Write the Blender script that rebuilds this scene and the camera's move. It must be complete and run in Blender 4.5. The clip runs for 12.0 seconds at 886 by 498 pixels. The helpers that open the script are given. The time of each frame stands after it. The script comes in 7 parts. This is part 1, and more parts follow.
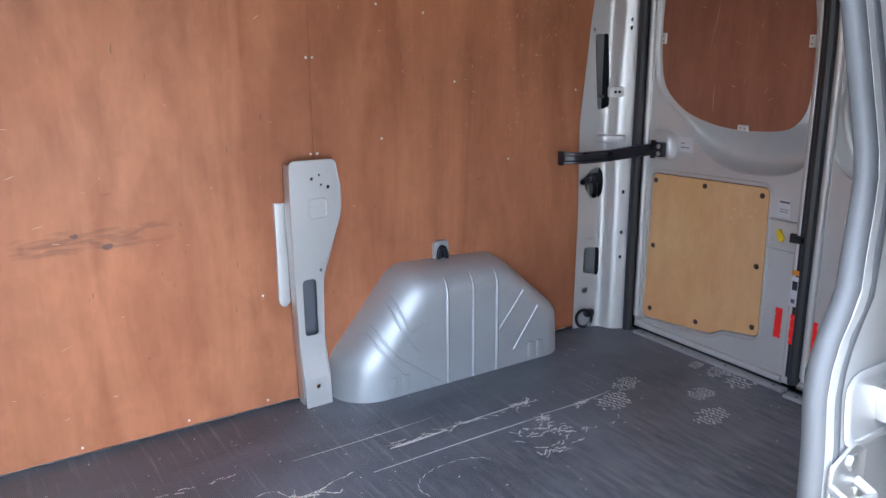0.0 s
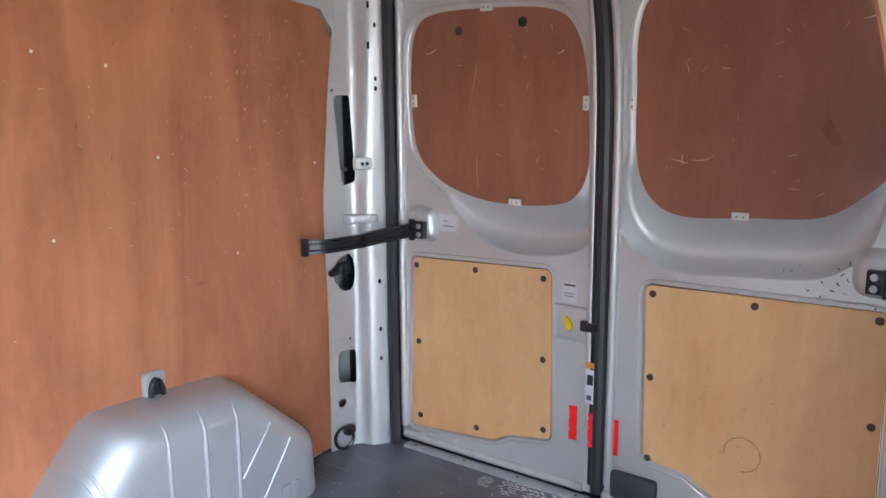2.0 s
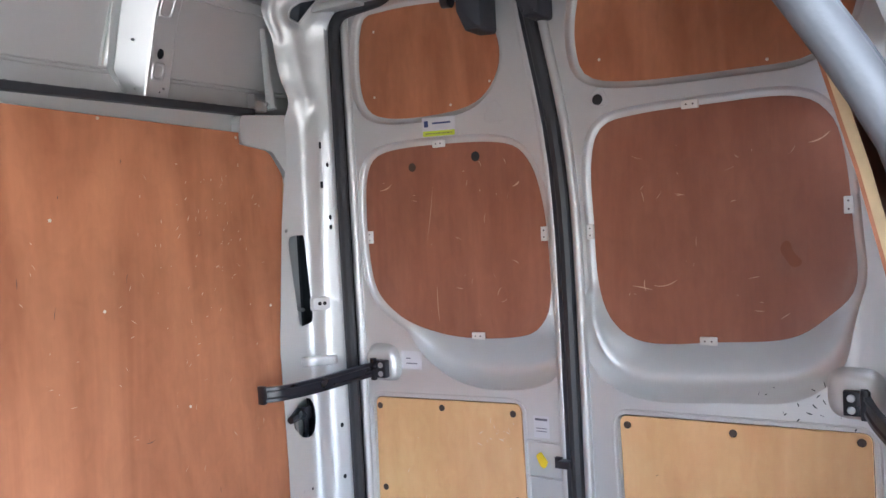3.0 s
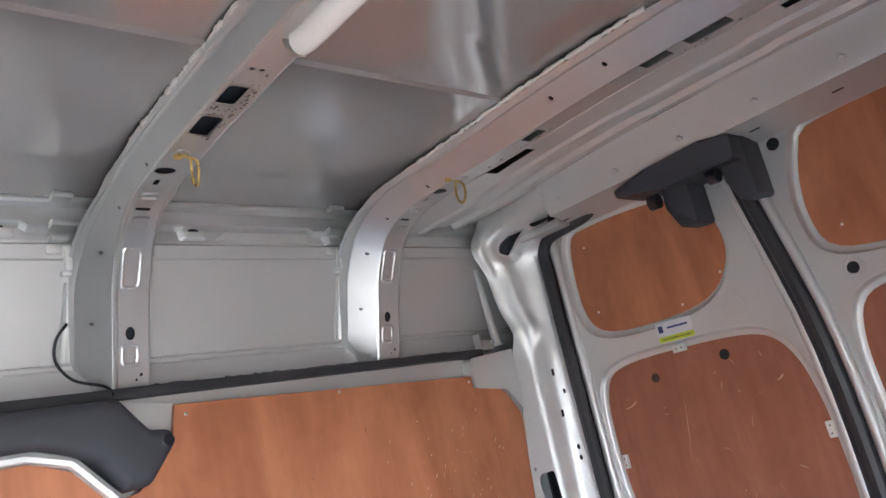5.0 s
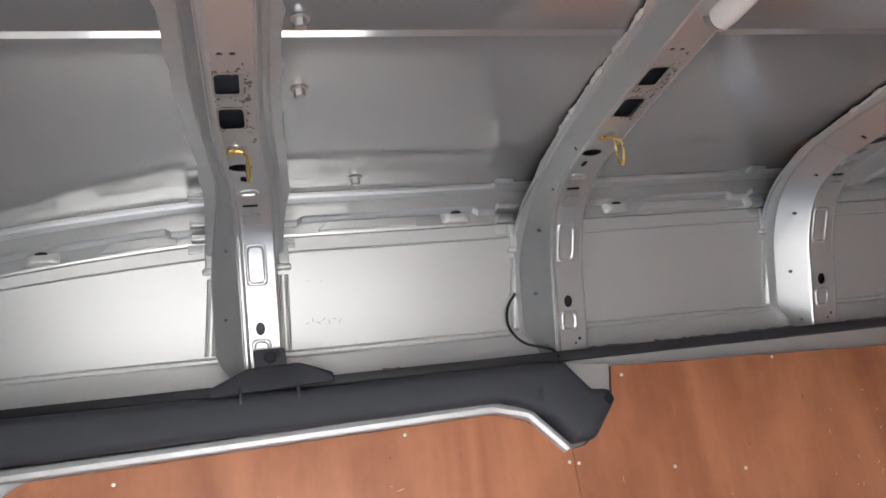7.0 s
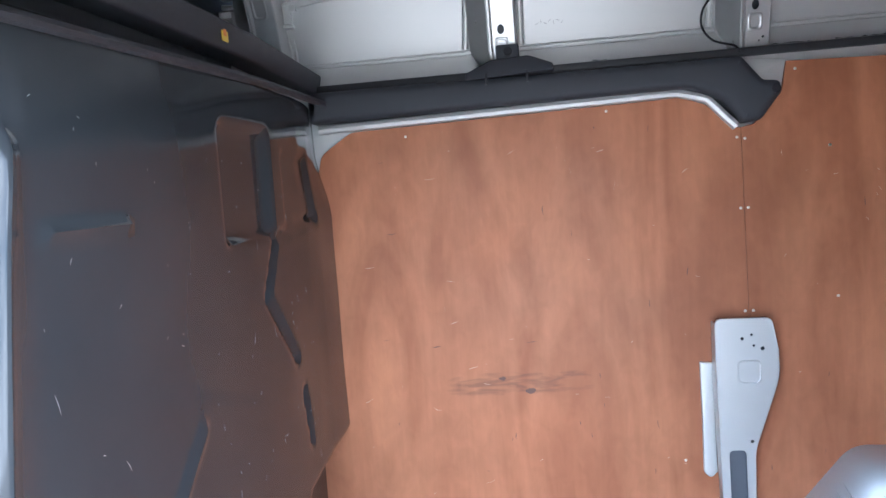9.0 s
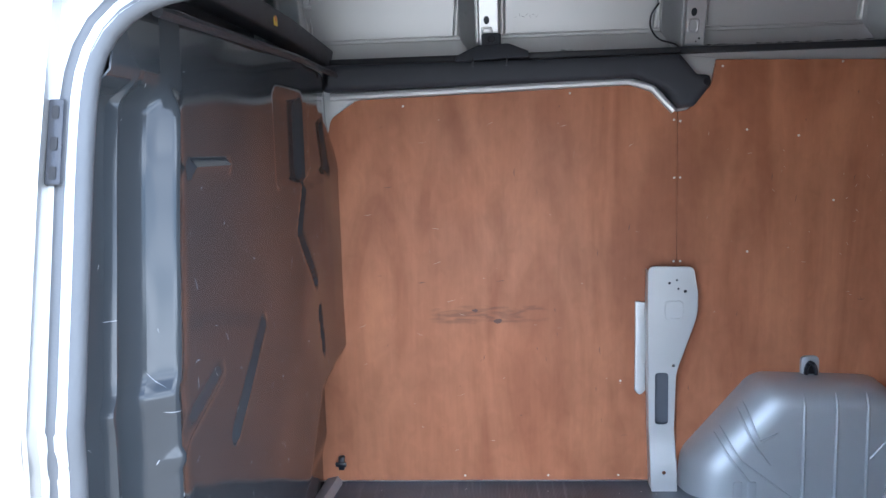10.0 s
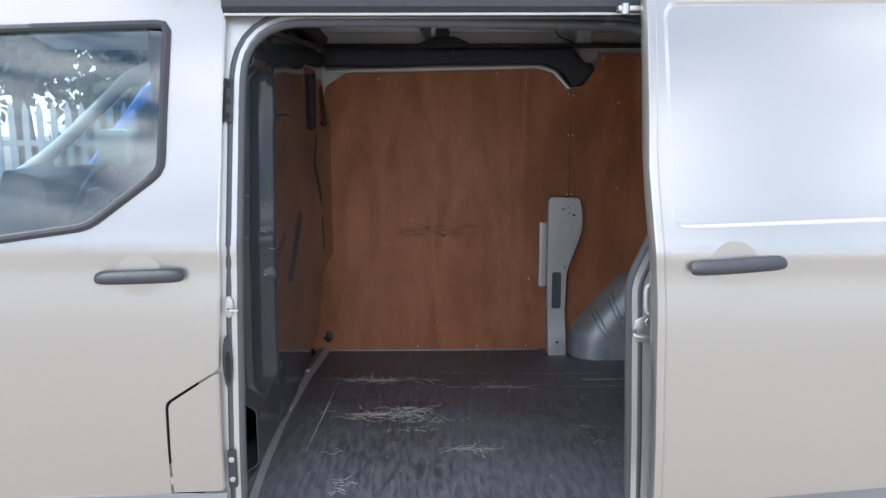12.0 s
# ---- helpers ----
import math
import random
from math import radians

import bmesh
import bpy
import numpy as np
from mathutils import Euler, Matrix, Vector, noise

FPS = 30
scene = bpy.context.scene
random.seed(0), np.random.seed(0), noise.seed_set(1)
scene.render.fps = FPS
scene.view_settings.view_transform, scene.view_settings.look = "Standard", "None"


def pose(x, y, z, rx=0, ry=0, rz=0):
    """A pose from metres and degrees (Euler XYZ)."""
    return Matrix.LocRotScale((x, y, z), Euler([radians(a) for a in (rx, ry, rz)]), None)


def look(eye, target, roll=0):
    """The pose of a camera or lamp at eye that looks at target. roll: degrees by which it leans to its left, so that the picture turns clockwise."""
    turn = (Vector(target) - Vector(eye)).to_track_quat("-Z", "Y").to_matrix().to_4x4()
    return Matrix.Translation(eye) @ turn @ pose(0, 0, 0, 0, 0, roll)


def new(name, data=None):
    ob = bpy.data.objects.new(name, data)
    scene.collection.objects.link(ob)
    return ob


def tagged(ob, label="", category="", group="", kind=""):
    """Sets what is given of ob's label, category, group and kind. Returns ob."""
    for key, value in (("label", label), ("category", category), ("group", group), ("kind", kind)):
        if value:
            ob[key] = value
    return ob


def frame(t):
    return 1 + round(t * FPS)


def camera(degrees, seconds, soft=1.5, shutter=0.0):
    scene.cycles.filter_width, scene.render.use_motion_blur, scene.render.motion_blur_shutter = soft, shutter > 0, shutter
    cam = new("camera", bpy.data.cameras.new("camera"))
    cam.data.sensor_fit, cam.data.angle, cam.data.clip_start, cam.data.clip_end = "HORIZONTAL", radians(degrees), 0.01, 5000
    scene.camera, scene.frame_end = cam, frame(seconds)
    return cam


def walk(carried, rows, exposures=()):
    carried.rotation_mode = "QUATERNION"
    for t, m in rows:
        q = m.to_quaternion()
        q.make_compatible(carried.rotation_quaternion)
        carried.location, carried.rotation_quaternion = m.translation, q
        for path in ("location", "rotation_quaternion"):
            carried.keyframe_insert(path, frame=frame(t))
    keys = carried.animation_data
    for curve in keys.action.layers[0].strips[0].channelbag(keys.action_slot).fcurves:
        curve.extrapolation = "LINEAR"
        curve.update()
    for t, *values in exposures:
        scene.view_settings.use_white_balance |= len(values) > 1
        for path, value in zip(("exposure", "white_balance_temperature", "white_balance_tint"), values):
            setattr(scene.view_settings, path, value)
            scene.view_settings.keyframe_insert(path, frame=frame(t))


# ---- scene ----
cam = camera(58.3, 12.0)
PATH = [
    (0, (0.22, -0.461, 1.153), (1.262, 1.165, 0.631), -0.5),
    (0.5, (0.3, -0.308, 1.145), (1.393, 1.298, 0.668), -2.7),
    (1, (0.407, -0.185, 1.142), (1.619, 1.335, 0.672), -2.2),
    (1.5, (0.495, -0.052, 1.13), (1.906, 1.287, 0.665), -0.9),
    (2, (0.539, 0.054, 1.142), (2.122, 1.217, 0.767), -0.4),
    (2.5, (0.564, 0.092, 1.165), (2.226, 1.172, 0.898), -0.9),
    (2.7, (0.571, 0.094, 1.171), (2.247, 1.169, 0.98), -1.4),
    (4.5, (0.627, 0.162, 1.233), (2.136, 1.411, 1.637), -11.6),
    (5, (0.627, 0.181, 1.254), (1.97, 1.579, 1.75), -12.9),
    (5.5, (0.624, 0.179, 1.262), (1.751, 1.728, 1.836), -12.8),
    (6, (0.607, 0.183, 1.286), (1.522, 1.864, 1.868), -11.3),
    (6.5, (0.575, 0.176, 1.276), (1.275, 1.962, 1.843), -9.7),
    (7, (0.555, 0.127, 1.274), (1.024, 1.988, 1.84), -8.1),
    (7.5, (0.533, 0.061, 1.262), (0.771, 1.972, 1.802), -7.4),
    (7.7, (0.523, 0.02, 1.259), (0.67, 1.956, 1.738), -7.0),
    (9.3, (0.648, -0.614, 1.209), (0.375, 1.356, 1.001), -3.7),
    (9.5, (0.649, -0.704, 1.208), (0.387, 1.267, 0.998), -2.9),
    (10, (0.576, -0.96, 1.213), (0.445, 1.02, 0.961), -1.7),
    (10.5, (0.581, -1.232, 1.22), (0.488, 0.749, 0.958), -0.8),
    (11, (0.581, -1.482, 1.217), (0.532, 0.495, 0.92), -0.3),
    (11.5, (0.528, -1.803, 1.208), (0.535, 0.17, 0.877), -0.2),
    (12, (0.533, -2.097, 1.205), (0.556, -0.126, 0.864), -0.1),
]
EXPOSURES = [(0, 3.00, 5500, 10), (0.5, 2.95, 5700, 10), (1, 3.20, 5450, 10), (1.5, 3.40, 5550, 10), (2, 3.60, 5700, 10), (2.5, 3.82, 5650, 10), (4.5, 3.95, 5450, 10), (5.5, 3.70, 5850, 10), (6.5, 3.62, 5900, 10), (7.5, 3.38, 5500, 10),
             (9.5, 2.93, 5150, 9), (10, 2.58, 5200, 9), (10.5, 1.90, 5400, 10), (11, 1.30, 5650, 11), (11.5, 1.08, 5800, 12), (12, 0.84, 5900, 12)]
walk(cam, [(t, look(eye, target, roll)) for t, eye, target, roll in PATH], EXPOSURES)

# ---- world, sun, exposure ----
world = bpy.data.worlds.new("world")
scene.world = world
world.use_nodes = True
wn, wl = world.node_tree.nodes, world.node_tree.links
sky = wn.new("ShaderNodeTexSky")
sky.sky_type = "NISHITA"
sky.sun_disc = False
SUN_EL, SUN_AZ = 50.0, -75.0   # degrees; azimuth from +y towards +x
sky.sun_elevation, sky.sun_rotation = radians(SUN_EL), radians(SUN_AZ)
sky.air_density, sky.dust_density = 1.0, 2.0
cloud_co = wn.new("ShaderNodeTexCoord")
cloud_map = wn.new("ShaderNodeMapping")
cloud_map.inputs["Scale"].default_value = (2.2, 2.2, 5.0)
cloud_tex = wn.new("ShaderNodeTexNoise")
cloud_tex.inputs["Scale"].default_value = 1.6
cloud_tex.inputs["Detail"].default_value = 9
cloud_ramp = wn.new("ShaderNodeValToRGB")
cloud_ramp.color_ramp.elements[0].position = 0.43
cloud_ramp.color_ramp.elements[1].position = 0.60
cloud_mix = wn.new("ShaderNodeMixRGB")
cloud_mix.inputs["Color2"].default_value = (14.5, 14.3, 14.0, 1)
wl.new(cloud_co.outputs["Generated"], cloud_map.inputs["Vector"])
wl.new(cloud_map.outputs["Vector"], cloud_tex.inputs["Vector"])
wl.new(cloud_tex.outputs["Fac"], cloud_ramp.inputs["Fac"])
wl.new(cloud_ramp.outputs["Color"], cloud_mix.inputs["Fac"])
wl.new(sky.outputs["Color"], cloud_mix.inputs["Color1"])
wl.new(cloud_mix.outputs["Color"], wn["Background"].inputs["Color"])
wn["Background"].inputs["Strength"].default_value = 0.15
sun_data = bpy.data.lights.new("sun", "SUN")
sun_data.energy, sun_data.angle, sun_data.color = 3.0, radians(0.6), (1.0, 0.96, 0.90)
sun = new("sun", sun_data)
ce, se = math.cos(radians(SUN_EL)), math.sin(radians(SUN_EL))
ca, sa = math.cos(radians(SUN_AZ)), math.sin(radians(SUN_AZ))
sun.matrix_world = look((10 * ce * sa, 10 * ce * ca, 10 * se), (0, 0, 0))


# ---- materials ----
def material(name, colour, rough=0.5, metal=0.0, coat=0.0, noise_scale=20.0, vary=0.12, bump=0.02, bump_scale=200.0,
             rough_vary=0.1, stretch=(1, 1, 1), spec=0.5):
    """A surface with two scales of variation: soft blotches in colour and gloss, fine relief."""
    m = bpy.data.materials.new(name)
    m.use_nodes = True
    n, l = m.node_tree.nodes, m.node_tree.links
    b = n["Principled BSDF"]
    geo = n.new("ShaderNodeNewGeometry")
    mp = n.new("ShaderNodeMapping")
    mp.inputs["Scale"].default_value = stretch
    l.new(geo.outputs["Position"], mp.inputs["Vector"])
    big = n.new("ShaderNodeTexNoise")
    big.inputs["Scale"].default_value, big.inputs["Detail"].default_value = noise_scale, 5
    l.new(mp.outputs["Vector"], big.inputs["Vector"])
    fine = n.new("ShaderNodeTexNoise")
    fine.inputs["Scale"].default_value, fine.inputs["Detail"].default_value = bump_scale, 3
    l.new(mp.outputs["Vector"], fine.inputs["Vector"])
    hue = n.new("ShaderNodeMixRGB")
    hue.inputs["Color1"].default_value = (*[c * (1 - vary) for c in colour], 1)
    hue.inputs["Color2"].default_value = (*[min(1, c * (1 + vary)) for c in colour], 1)
    l.new(big.outputs["Fac"], hue.inputs["Fac"])
    l.new(hue.outputs["Color"], b.inputs["Base Color"])
    rr_ = n.new("ShaderNodeMapRange")
    rr_.inputs["To Min"].default_value, rr_.inputs["To Max"].default_value = max(0.02, rough - rough_vary), rough + rough_vary
    l.new(big.outputs["Fac"], rr_.inputs["Value"])
    l.new(rr_.outputs["Result"], b.inputs["Roughness"])
    b.inputs["Metallic"].default_value = metal
    b.inputs["Coat Weight"].default_value = coat
    b.inputs["Coat Roughness"].default_value = 0.08
    b.inputs["Specular IOR Level"].default_value = spec
    if bump < 0.002:
        return m
    bp = n.new("ShaderNodeBump")
    bp.inputs["Strength"].default_value, bp.inputs["Distance"].default_value = 1.0, bump * 0.02
    l.new(fine.outputs["Fac"], bp.inputs["Height"])
    l.new(bp.outputs["Normal"], b.inputs["Normal"])
    return m


def plywood(name, dark, light, grain=1.0, rough=0.5, axis="z", scratch=0.5, tint=0.35, stain=None, mottled=0.06, spec=0.5):
    """Rotary-cut plywood: long grain along an axis, soft figure, nicks and scratches."""
    m = bpy.data.materials.new(name)
    m.use_nodes = True
    n, l = m.node_tree.nodes, m.node_tree.links
    b = n["Principled BSDF"]
    geo = n.new("ShaderNodeNewGeometry")

    def noise_at(scale, detail, stretch, distort=0.0):
        mp = n.new("ShaderNodeMapping")
        mp.inputs["Scale"].default_value = stretch
        l.new(geo.outputs["Position"], mp.inputs["Vector"])
        t = n.new("ShaderNodeTexNoise")
        t.inputs["Scale"].default_value, t.inputs["Detail"].default_value, t.inputs["Distortion"].default_value = scale, detail, distort
        l.new(mp.outputs["Vector"], t.inputs["Vector"])
        return t.outputs["Fac"]

    along = (1, 1, 0.07) if axis == "z" else (0.07, 1, 1)
    figure = noise_at(4.4 * grain, 5, (1, 1, 0.24) if axis == "z" else (0.24, 1, 1), 2.2)
    fibre = noise_at(90 * grain, 4, along)
    blot = noise_at(2.2, 3, (1, 1, 1))
    mix1 = n.new("ShaderNodeMixRGB")
    mix1.inputs["Color1"].default_value, mix1.inputs["Color2"].default_value = (*dark, 1), (*light, 1)
    r = n.new("ShaderNodeMapRange")
    r.inputs["From Min"].default_value, r.inputs["From Max"].default_value = 0.34, 0.68
    l.new(figure, r.inputs["Value"])
    l.new(r.outputs["Result"], mix1.inputs["Fac"])
    mix2 = n.new("ShaderNodeMixRGB")
    mix2.blend_type = "OVERLAY"
    mix2.inputs["Fac"].default_value = tint
    l.new(mix1.outputs["Color"], mix2.inputs["Color1"])
    l.new(fibre, mix2.inputs["Color2"])
    mix3 = n.new("ShaderNodeMixRGB")
    mix3.blend_type = "OVERLAY"
    mix3.inputs["Fac"].default_value = 0.36
    l.new(mix2.outputs["Color"], mix3.inputs["Color1"])
    l.new(blot, mix3.inputs["Color2"])
    mottle = noise_at(34, 5, (0.8, 1, 0.5) if axis == "z" else (0.5, 1, 0.8), 0.8)
    mr = n.new("ShaderNodeMapRange")
    mr.inputs["From Min"].default_value, mr.inputs["From Max"].default_value = 0.30, 0.70
    l.new(mottle, mr.inputs["Value"])
    mixm = n.new("ShaderNodeMixRGB")
    mixm.blend_type = "OVERLAY"
    mixm.inputs["Fac"].default_value = mottled
    l.new(mix3.outputs["Color"], mixm.inputs["Color1"])
    l.new(mr.outputs["Result"], mixm.inputs["Color2"])
    mix3 = mixm
    # nicks: short pale marks where a stretched noise peaks
    nick = noise_at(60, 2, (1, 1, 0.5), 2.5)
    nr = n.new("ShaderNodeMapRange")
    nr.inputs["From Min"].default_value, nr.inputs["From Max"].default_value = 0.785, 0.80
    l.new(nick, nr.inputs["Value"])
    nm = n.new("ShaderNodeMath")
    nm.operation = "MULTIPLY"
    nm.inputs[1].default_value = scratch
    l.new(nr.outputs["Result"], nm.inputs[0])
    mix4 = n.new("ShaderNodeMixRGB")
    mix4.inputs["Color2"].default_value = (0.62, 0.45, 0.33, 1)
    l.new(nm.outputs["Value"], mix4.inputs["Fac"])
    l.new(mix3.outputs["Color"], mix4.inputs["Color1"])
    if stain:
        sep = n.new("ShaderNodeSeparateXYZ")
        l.new(geo.outputs["Position"], sep.inputs["Vector"])
        fac = noise_at(26, 5, (0.35, 1, 1.6), 1.0)
        for axis_name, lo, hi, soft in (("X", stain[0], stain[1], 0.12), ("Z", stain[2], stain[3], 0.03)):
            for a, c in ((lo, lo + soft), (hi, hi - soft)):
                r2 = n.new("ShaderNodeMapRange")
                r2.inputs["From Min"].default_value, r2.inputs["From Max"].default_value = a, c
                l.new(sep.outputs[axis_name], r2.inputs["Value"])
                mu = n.new("ShaderNodeMath")
                mu.operation = "MULTIPLY"
                l.new(fac, mu.inputs[0])
                l.new(r2.outputs["Result"], mu.inputs[1])
                fac = mu.outputs["Value"]
        r3 = n.new("ShaderNodeMapRange")
        r3.inputs["From Min"].default_value, r3.inputs["From Max"].default_value, r3.inputs["To Max"].default_value = 0.42, 0.62, 0.5
        l.new(fac, r3.inputs["Value"])
        mix5 = n.new("ShaderNodeMixRGB")
        mix5.inputs["Color2"].default_value = (0.13, 0.07, 0.05, 1)
        l.new(r3.outputs["Result"], mix5.inputs["Fac"])
        l.new(mix4.outputs["Color"], mix5.inputs["Color1"])
        mix4 = mix5
    l.new(mix4.outputs["Color"], b.inputs["Base Color"])
    rg = n.new("ShaderNodeMapRange")
    rg.inputs["To Min"].default_value, rg.inputs["To Max"].default_value = rough - 0.1, rough + 0.12
    l.new(blot, rg.inputs["Value"])
    l.new(rg.outputs["Result"], b.inputs["Roughness"])
    bp = n.new("ShaderNodeBump")
    b.inputs["Specular IOR Level"].default_value = spec
    bp.inputs["Distance"].default_value = 0.0006
    l.new(fibre, bp.inputs["Height"])
    l.new(bp.outputs["Normal"], b.inputs["Normal"])
    return m


SILVER = material("silver_paint_inside", (0.645, 0.645, 0.63), 0.43, 0.55, 0.0, 3.0, 0.08, 0.012, 700, 0.07)
SKIN = material("silver_paint_outside", (0.435, 0.426, 0.408), 0.30, 0.8, 0.7, 1.5, 0.03, 0.0, 500, 0.03)
ROOFSKIN = material("silver_roof_skin", (0.47, 0.465, 0.455), 0.10, 0.60, 0.3, 1.5, 0.05, 0.002, 200, 0.03)
BOWPAINT = material("silver_paint_bows", (0.57, 0.575, 0.57), 0.33, 0.70, 0.0, 3.0, 0.08, 0.010, 700, 0.06)
WALLSKIN = material("primer_panel", (0.56, 0.56, 0.55), 0.43, 0.5, 0.0, 3.0, 0.05, 0.006, 300, 0.06)
PLY = plywood("reddish_plywood", (0.358, 0.134, 0.064), (0.492, 0.205, 0.101), 0.85, 0.52, "z", 0.35, 0.08, (0.25, 0.85, 0.57, 0.68), spec=0.28)
DOORPLY = plywood("red_brown_plywood", (0.275, 0.105, 0.062), (0.335, 0.135, 0.081), 0.9, 0.30, "z", 0.3, 0.10)
TAN = plywood("tan_plywood", (0.70, 0.415, 0.180), (0.80, 0.50, 0.235), 0.6, 0.42, "z", 0.1, 0.08)
RAWEDGE = material("raw_ply_edge", (0.62, 0.46, 0.26), 0.7, 0, 0, 60, 0.2)
RUBBER = material("black_rubber_seal", (0.028, 0.029, 0.032), 0.45, 0, 0, 15, 0.2, 0.02)
JAMB = material("silver_paint_frame", (0.50, 0.505, 0.50), 0.34, 0.5, 0.2, 3.0, 0.05, 0.006, 600, 0.05)
SEAL = material("grey_rubber_seal", (0.070, 0.073, 0.078), 0.6, 0, 0, 12, 0.15, 0.02)
PLASTIC = material("charcoal_plastic", (0.038, 0.041, 0.049), 0.5, 0, 0, 20, 0.15, 0.05, 900)
BLACKSTEEL = material("black_steel", (0.012, 0.013, 0.018), 0.3, 0, 0, 20, 0.2, 0.02)
STEEL = material("zinc_steel", (0.55, 0.55, 0.54), 0.35, 0.9, 0, 30, 0.15)
ALU = material("dull_aluminium", (0.48, 0.47, 0.45), 0.45, 0.7, 0, 20, 0.2, 0.03)
GOLD = material("yellow_zinc", (0.72, 0.52, 0.16), 0.3, 0.9, 0, 30, 0.15)
# dark parts, and shade put in as colour behind openings
DARK = material("dark_parts_and_shade", (0.022, 0.027, 0.034), 0.45, 0.2)
SEALANT = material("sealant_residue", (0.22, 0.20, 0.17), 0.8, 0, 0, 90, 0.6, 0.2, 300)
# near-black flats that paint the shade of holes and slots not cut through
HOLE = material("hole_shade", (0.012, 0.012, 0.013), 0.8)
WHITE = material("white_plastic", (0.72, 0.70, 0.66), 0.5)
PAPER = material("white_label", (0.70, 0.70, 0.72), 0.5)
INK = material("label_ink", (0.12, 0.12, 0.15), 0.6)
RED = material("red_reflective_tape", (1.0, 0.016, 0.014), 0.35, 0, 0.3)
YELLOW = material("yellow_plastic", (0.80, 0.58, 0.01), 0.4)
LIME = material("lime_label", (0.60, 0.70, 0.05), 0.5)
ORANGE = material("orange_label", (0.75, 0.28, 0.03), 0.5)
NAVY = material("navy_ink", (0.03, 0.05, 0.18), 0.5)
SCREW = material("dark_screw", (0.07, 0.045, 0.035), 0.45, 0.3)
BRIGHT = material("bright_screw", (0.75, 0.70, 0.62), 0.35, 0.8)
DUST = material("pale_dust", (0.74, 0.74, 0.74), 0.9, 0, 0, 120, 0.3)
SCRAPE = material("scraped_backing", (0.80, 0.75, 0.66), 0.9, 0, 0, 160, 0.35)
# silver darkened in its colour to read as shaded inside a slot
SLOT_SHADE = material("shaded_slot_grey", (0.13, 0.14, 0.16), 0.5, 0.2)
ASPHALT = material("pale_concrete", (0.30, 0.272, 0.232), 0.9, 0, 0, 6, 0.15, 0.0, 120)


def rubber_mat(name):
    """Fine-ribbed rubber matting: ribs across the van, haze of dust, scraped pale streaks along it."""
    m = bpy.data.materials.new(name)
    m.use_nodes = True
    n, l = m.node_tree.nodes, m.node_tree.links
    b = n["Principled BSDF"]
    geo = n.new("ShaderNodeNewGeometry")

    def tex(scale, detail, stretch, distort=0.0):
        mp = n.new("ShaderNodeMapping")
        mp.inputs["Scale"].default_value = stretch
        l.new(geo.outputs["Position"], mp.inputs["Vector"])
        t = n.new("ShaderNodeTexNoise")
        t.inputs["Scale"].default_value, t.inputs["Detail"].default_value, t.inputs["Distortion"].default_value = scale, detail, distort
        l.new(mp.outputs["Vector"], t.inputs["Vector"])
        return t.outputs["Fac"]

    def span(v, a, c, to=1.0):
        r = n.new("ShaderNodeMapRange")
        r.inputs["From Min"].default_value, r.inputs["From Max"].default_value, r.inputs["To Max"].default_value = a, c, to
        l.new(v, r.inputs["Value"])
        return r.outputs["Result"]

    def mix(fac, c1, c2):
        x = n.new("ShaderNodeMixRGB")
        for key, c in (("Color1", c1), ("Color2", c2)):
            if isinstance(c, tuple):
                x.inputs[key].default_value = (*c, 1)
            else:
                l.new(c, x.inputs[key])
        l.new(fac, x.inputs["Fac"])
        return x.outputs["Color"]

    haze = tex(3.0, 6, (0.7, 1.2, 1), 0.6)
    streak = tex(9.0, 5, (0.18, 1, 1), 0.4)
    drag = tex(70, 4, (1, 0.045, 1), 0.3)
    patch = tex(45.0, 8, (1, 0.22, 1), 0.4)
    where = n.new("ShaderNodeSeparateXYZ")
    l.new(geo.outputs["Position"], where.inputs["Vector"])
    dust_and_light = n.new("ShaderNodeMath")     # door-side dust, with the daylight's brightening there put into the colour
    dust_and_light.operation = "MULTIPLY"
    l.new(span(where.outputs["Y"], 1.45, 0.45), dust_and_light.inputs[0])
    l.new(span(patch, 0.36, 0.74, 0.70), dust_and_light.inputs[1])
    specks = tex(140, 2, (1, 1, 1))
    col = mix(span(haze, 0.35, 0.75), (0.078, 0.087, 0.106), (0.185, 0.205, 0.240))
    col = mix(dust_and_light.outputs["Value"], col, (0.36, 0.36, 0.37))
    col = mix(span(drag, 0.56, 0.74, 0.45), col, (0.30, 0.31, 0.33))
    col = mix(span(streak, 0.60, 0.80, 0.6), col, (0.16, 0.165, 0.175))
    col = mix(span(specks, 0.76, 0.80, 0.6), col, (0.45, 0.44, 0.42))
    ribs = n.new("ShaderNodeTexWave")
    ribs.inputs["Scale"].default_value = 65
    l.new(geo.outputs["Position"], ribs.inputs["Vector"])
    # rib shading also put into the colour, since the bump fades with distance
    rib_shade = n.new("ShaderNodeMixRGB")
    rib_shade.blend_type = "OVERLAY"
    rib_shade.inputs["Fac"].default_value = 0.22
    l.new(col, rib_shade.inputs["Color1"])
    l.new(ribs.outputs["Fac"], rib_shade.inputs["Color2"])
    col = rib_shade.outputs["Color"]
    l.new(col, b.inputs["Base Color"])
    l.new(span(haze, 0.3, 0.7, 0.45), b.inputs["Roughness"])
    rmin = b.inputs["Roughness"].links[0].from_node
    rmin.inputs["To Min"].default_value = 0.28
    wave = n.new("ShaderNodeTexWave")
    wave.inputs["Scale"].default_value = 65
    l.new(geo.outputs["Position"], wave.inputs["Vector"])
    bp = n.new("ShaderNodeBump")
    bp.inputs["Distance"].default_value, bp.inputs["Strength"].default_value = 0.0012, 0.7
    l.new(wave.outputs["Fac"], bp.inputs["Height"])
    l.new(bp.outputs["Normal"], b.inputs["Normal"])
    return m


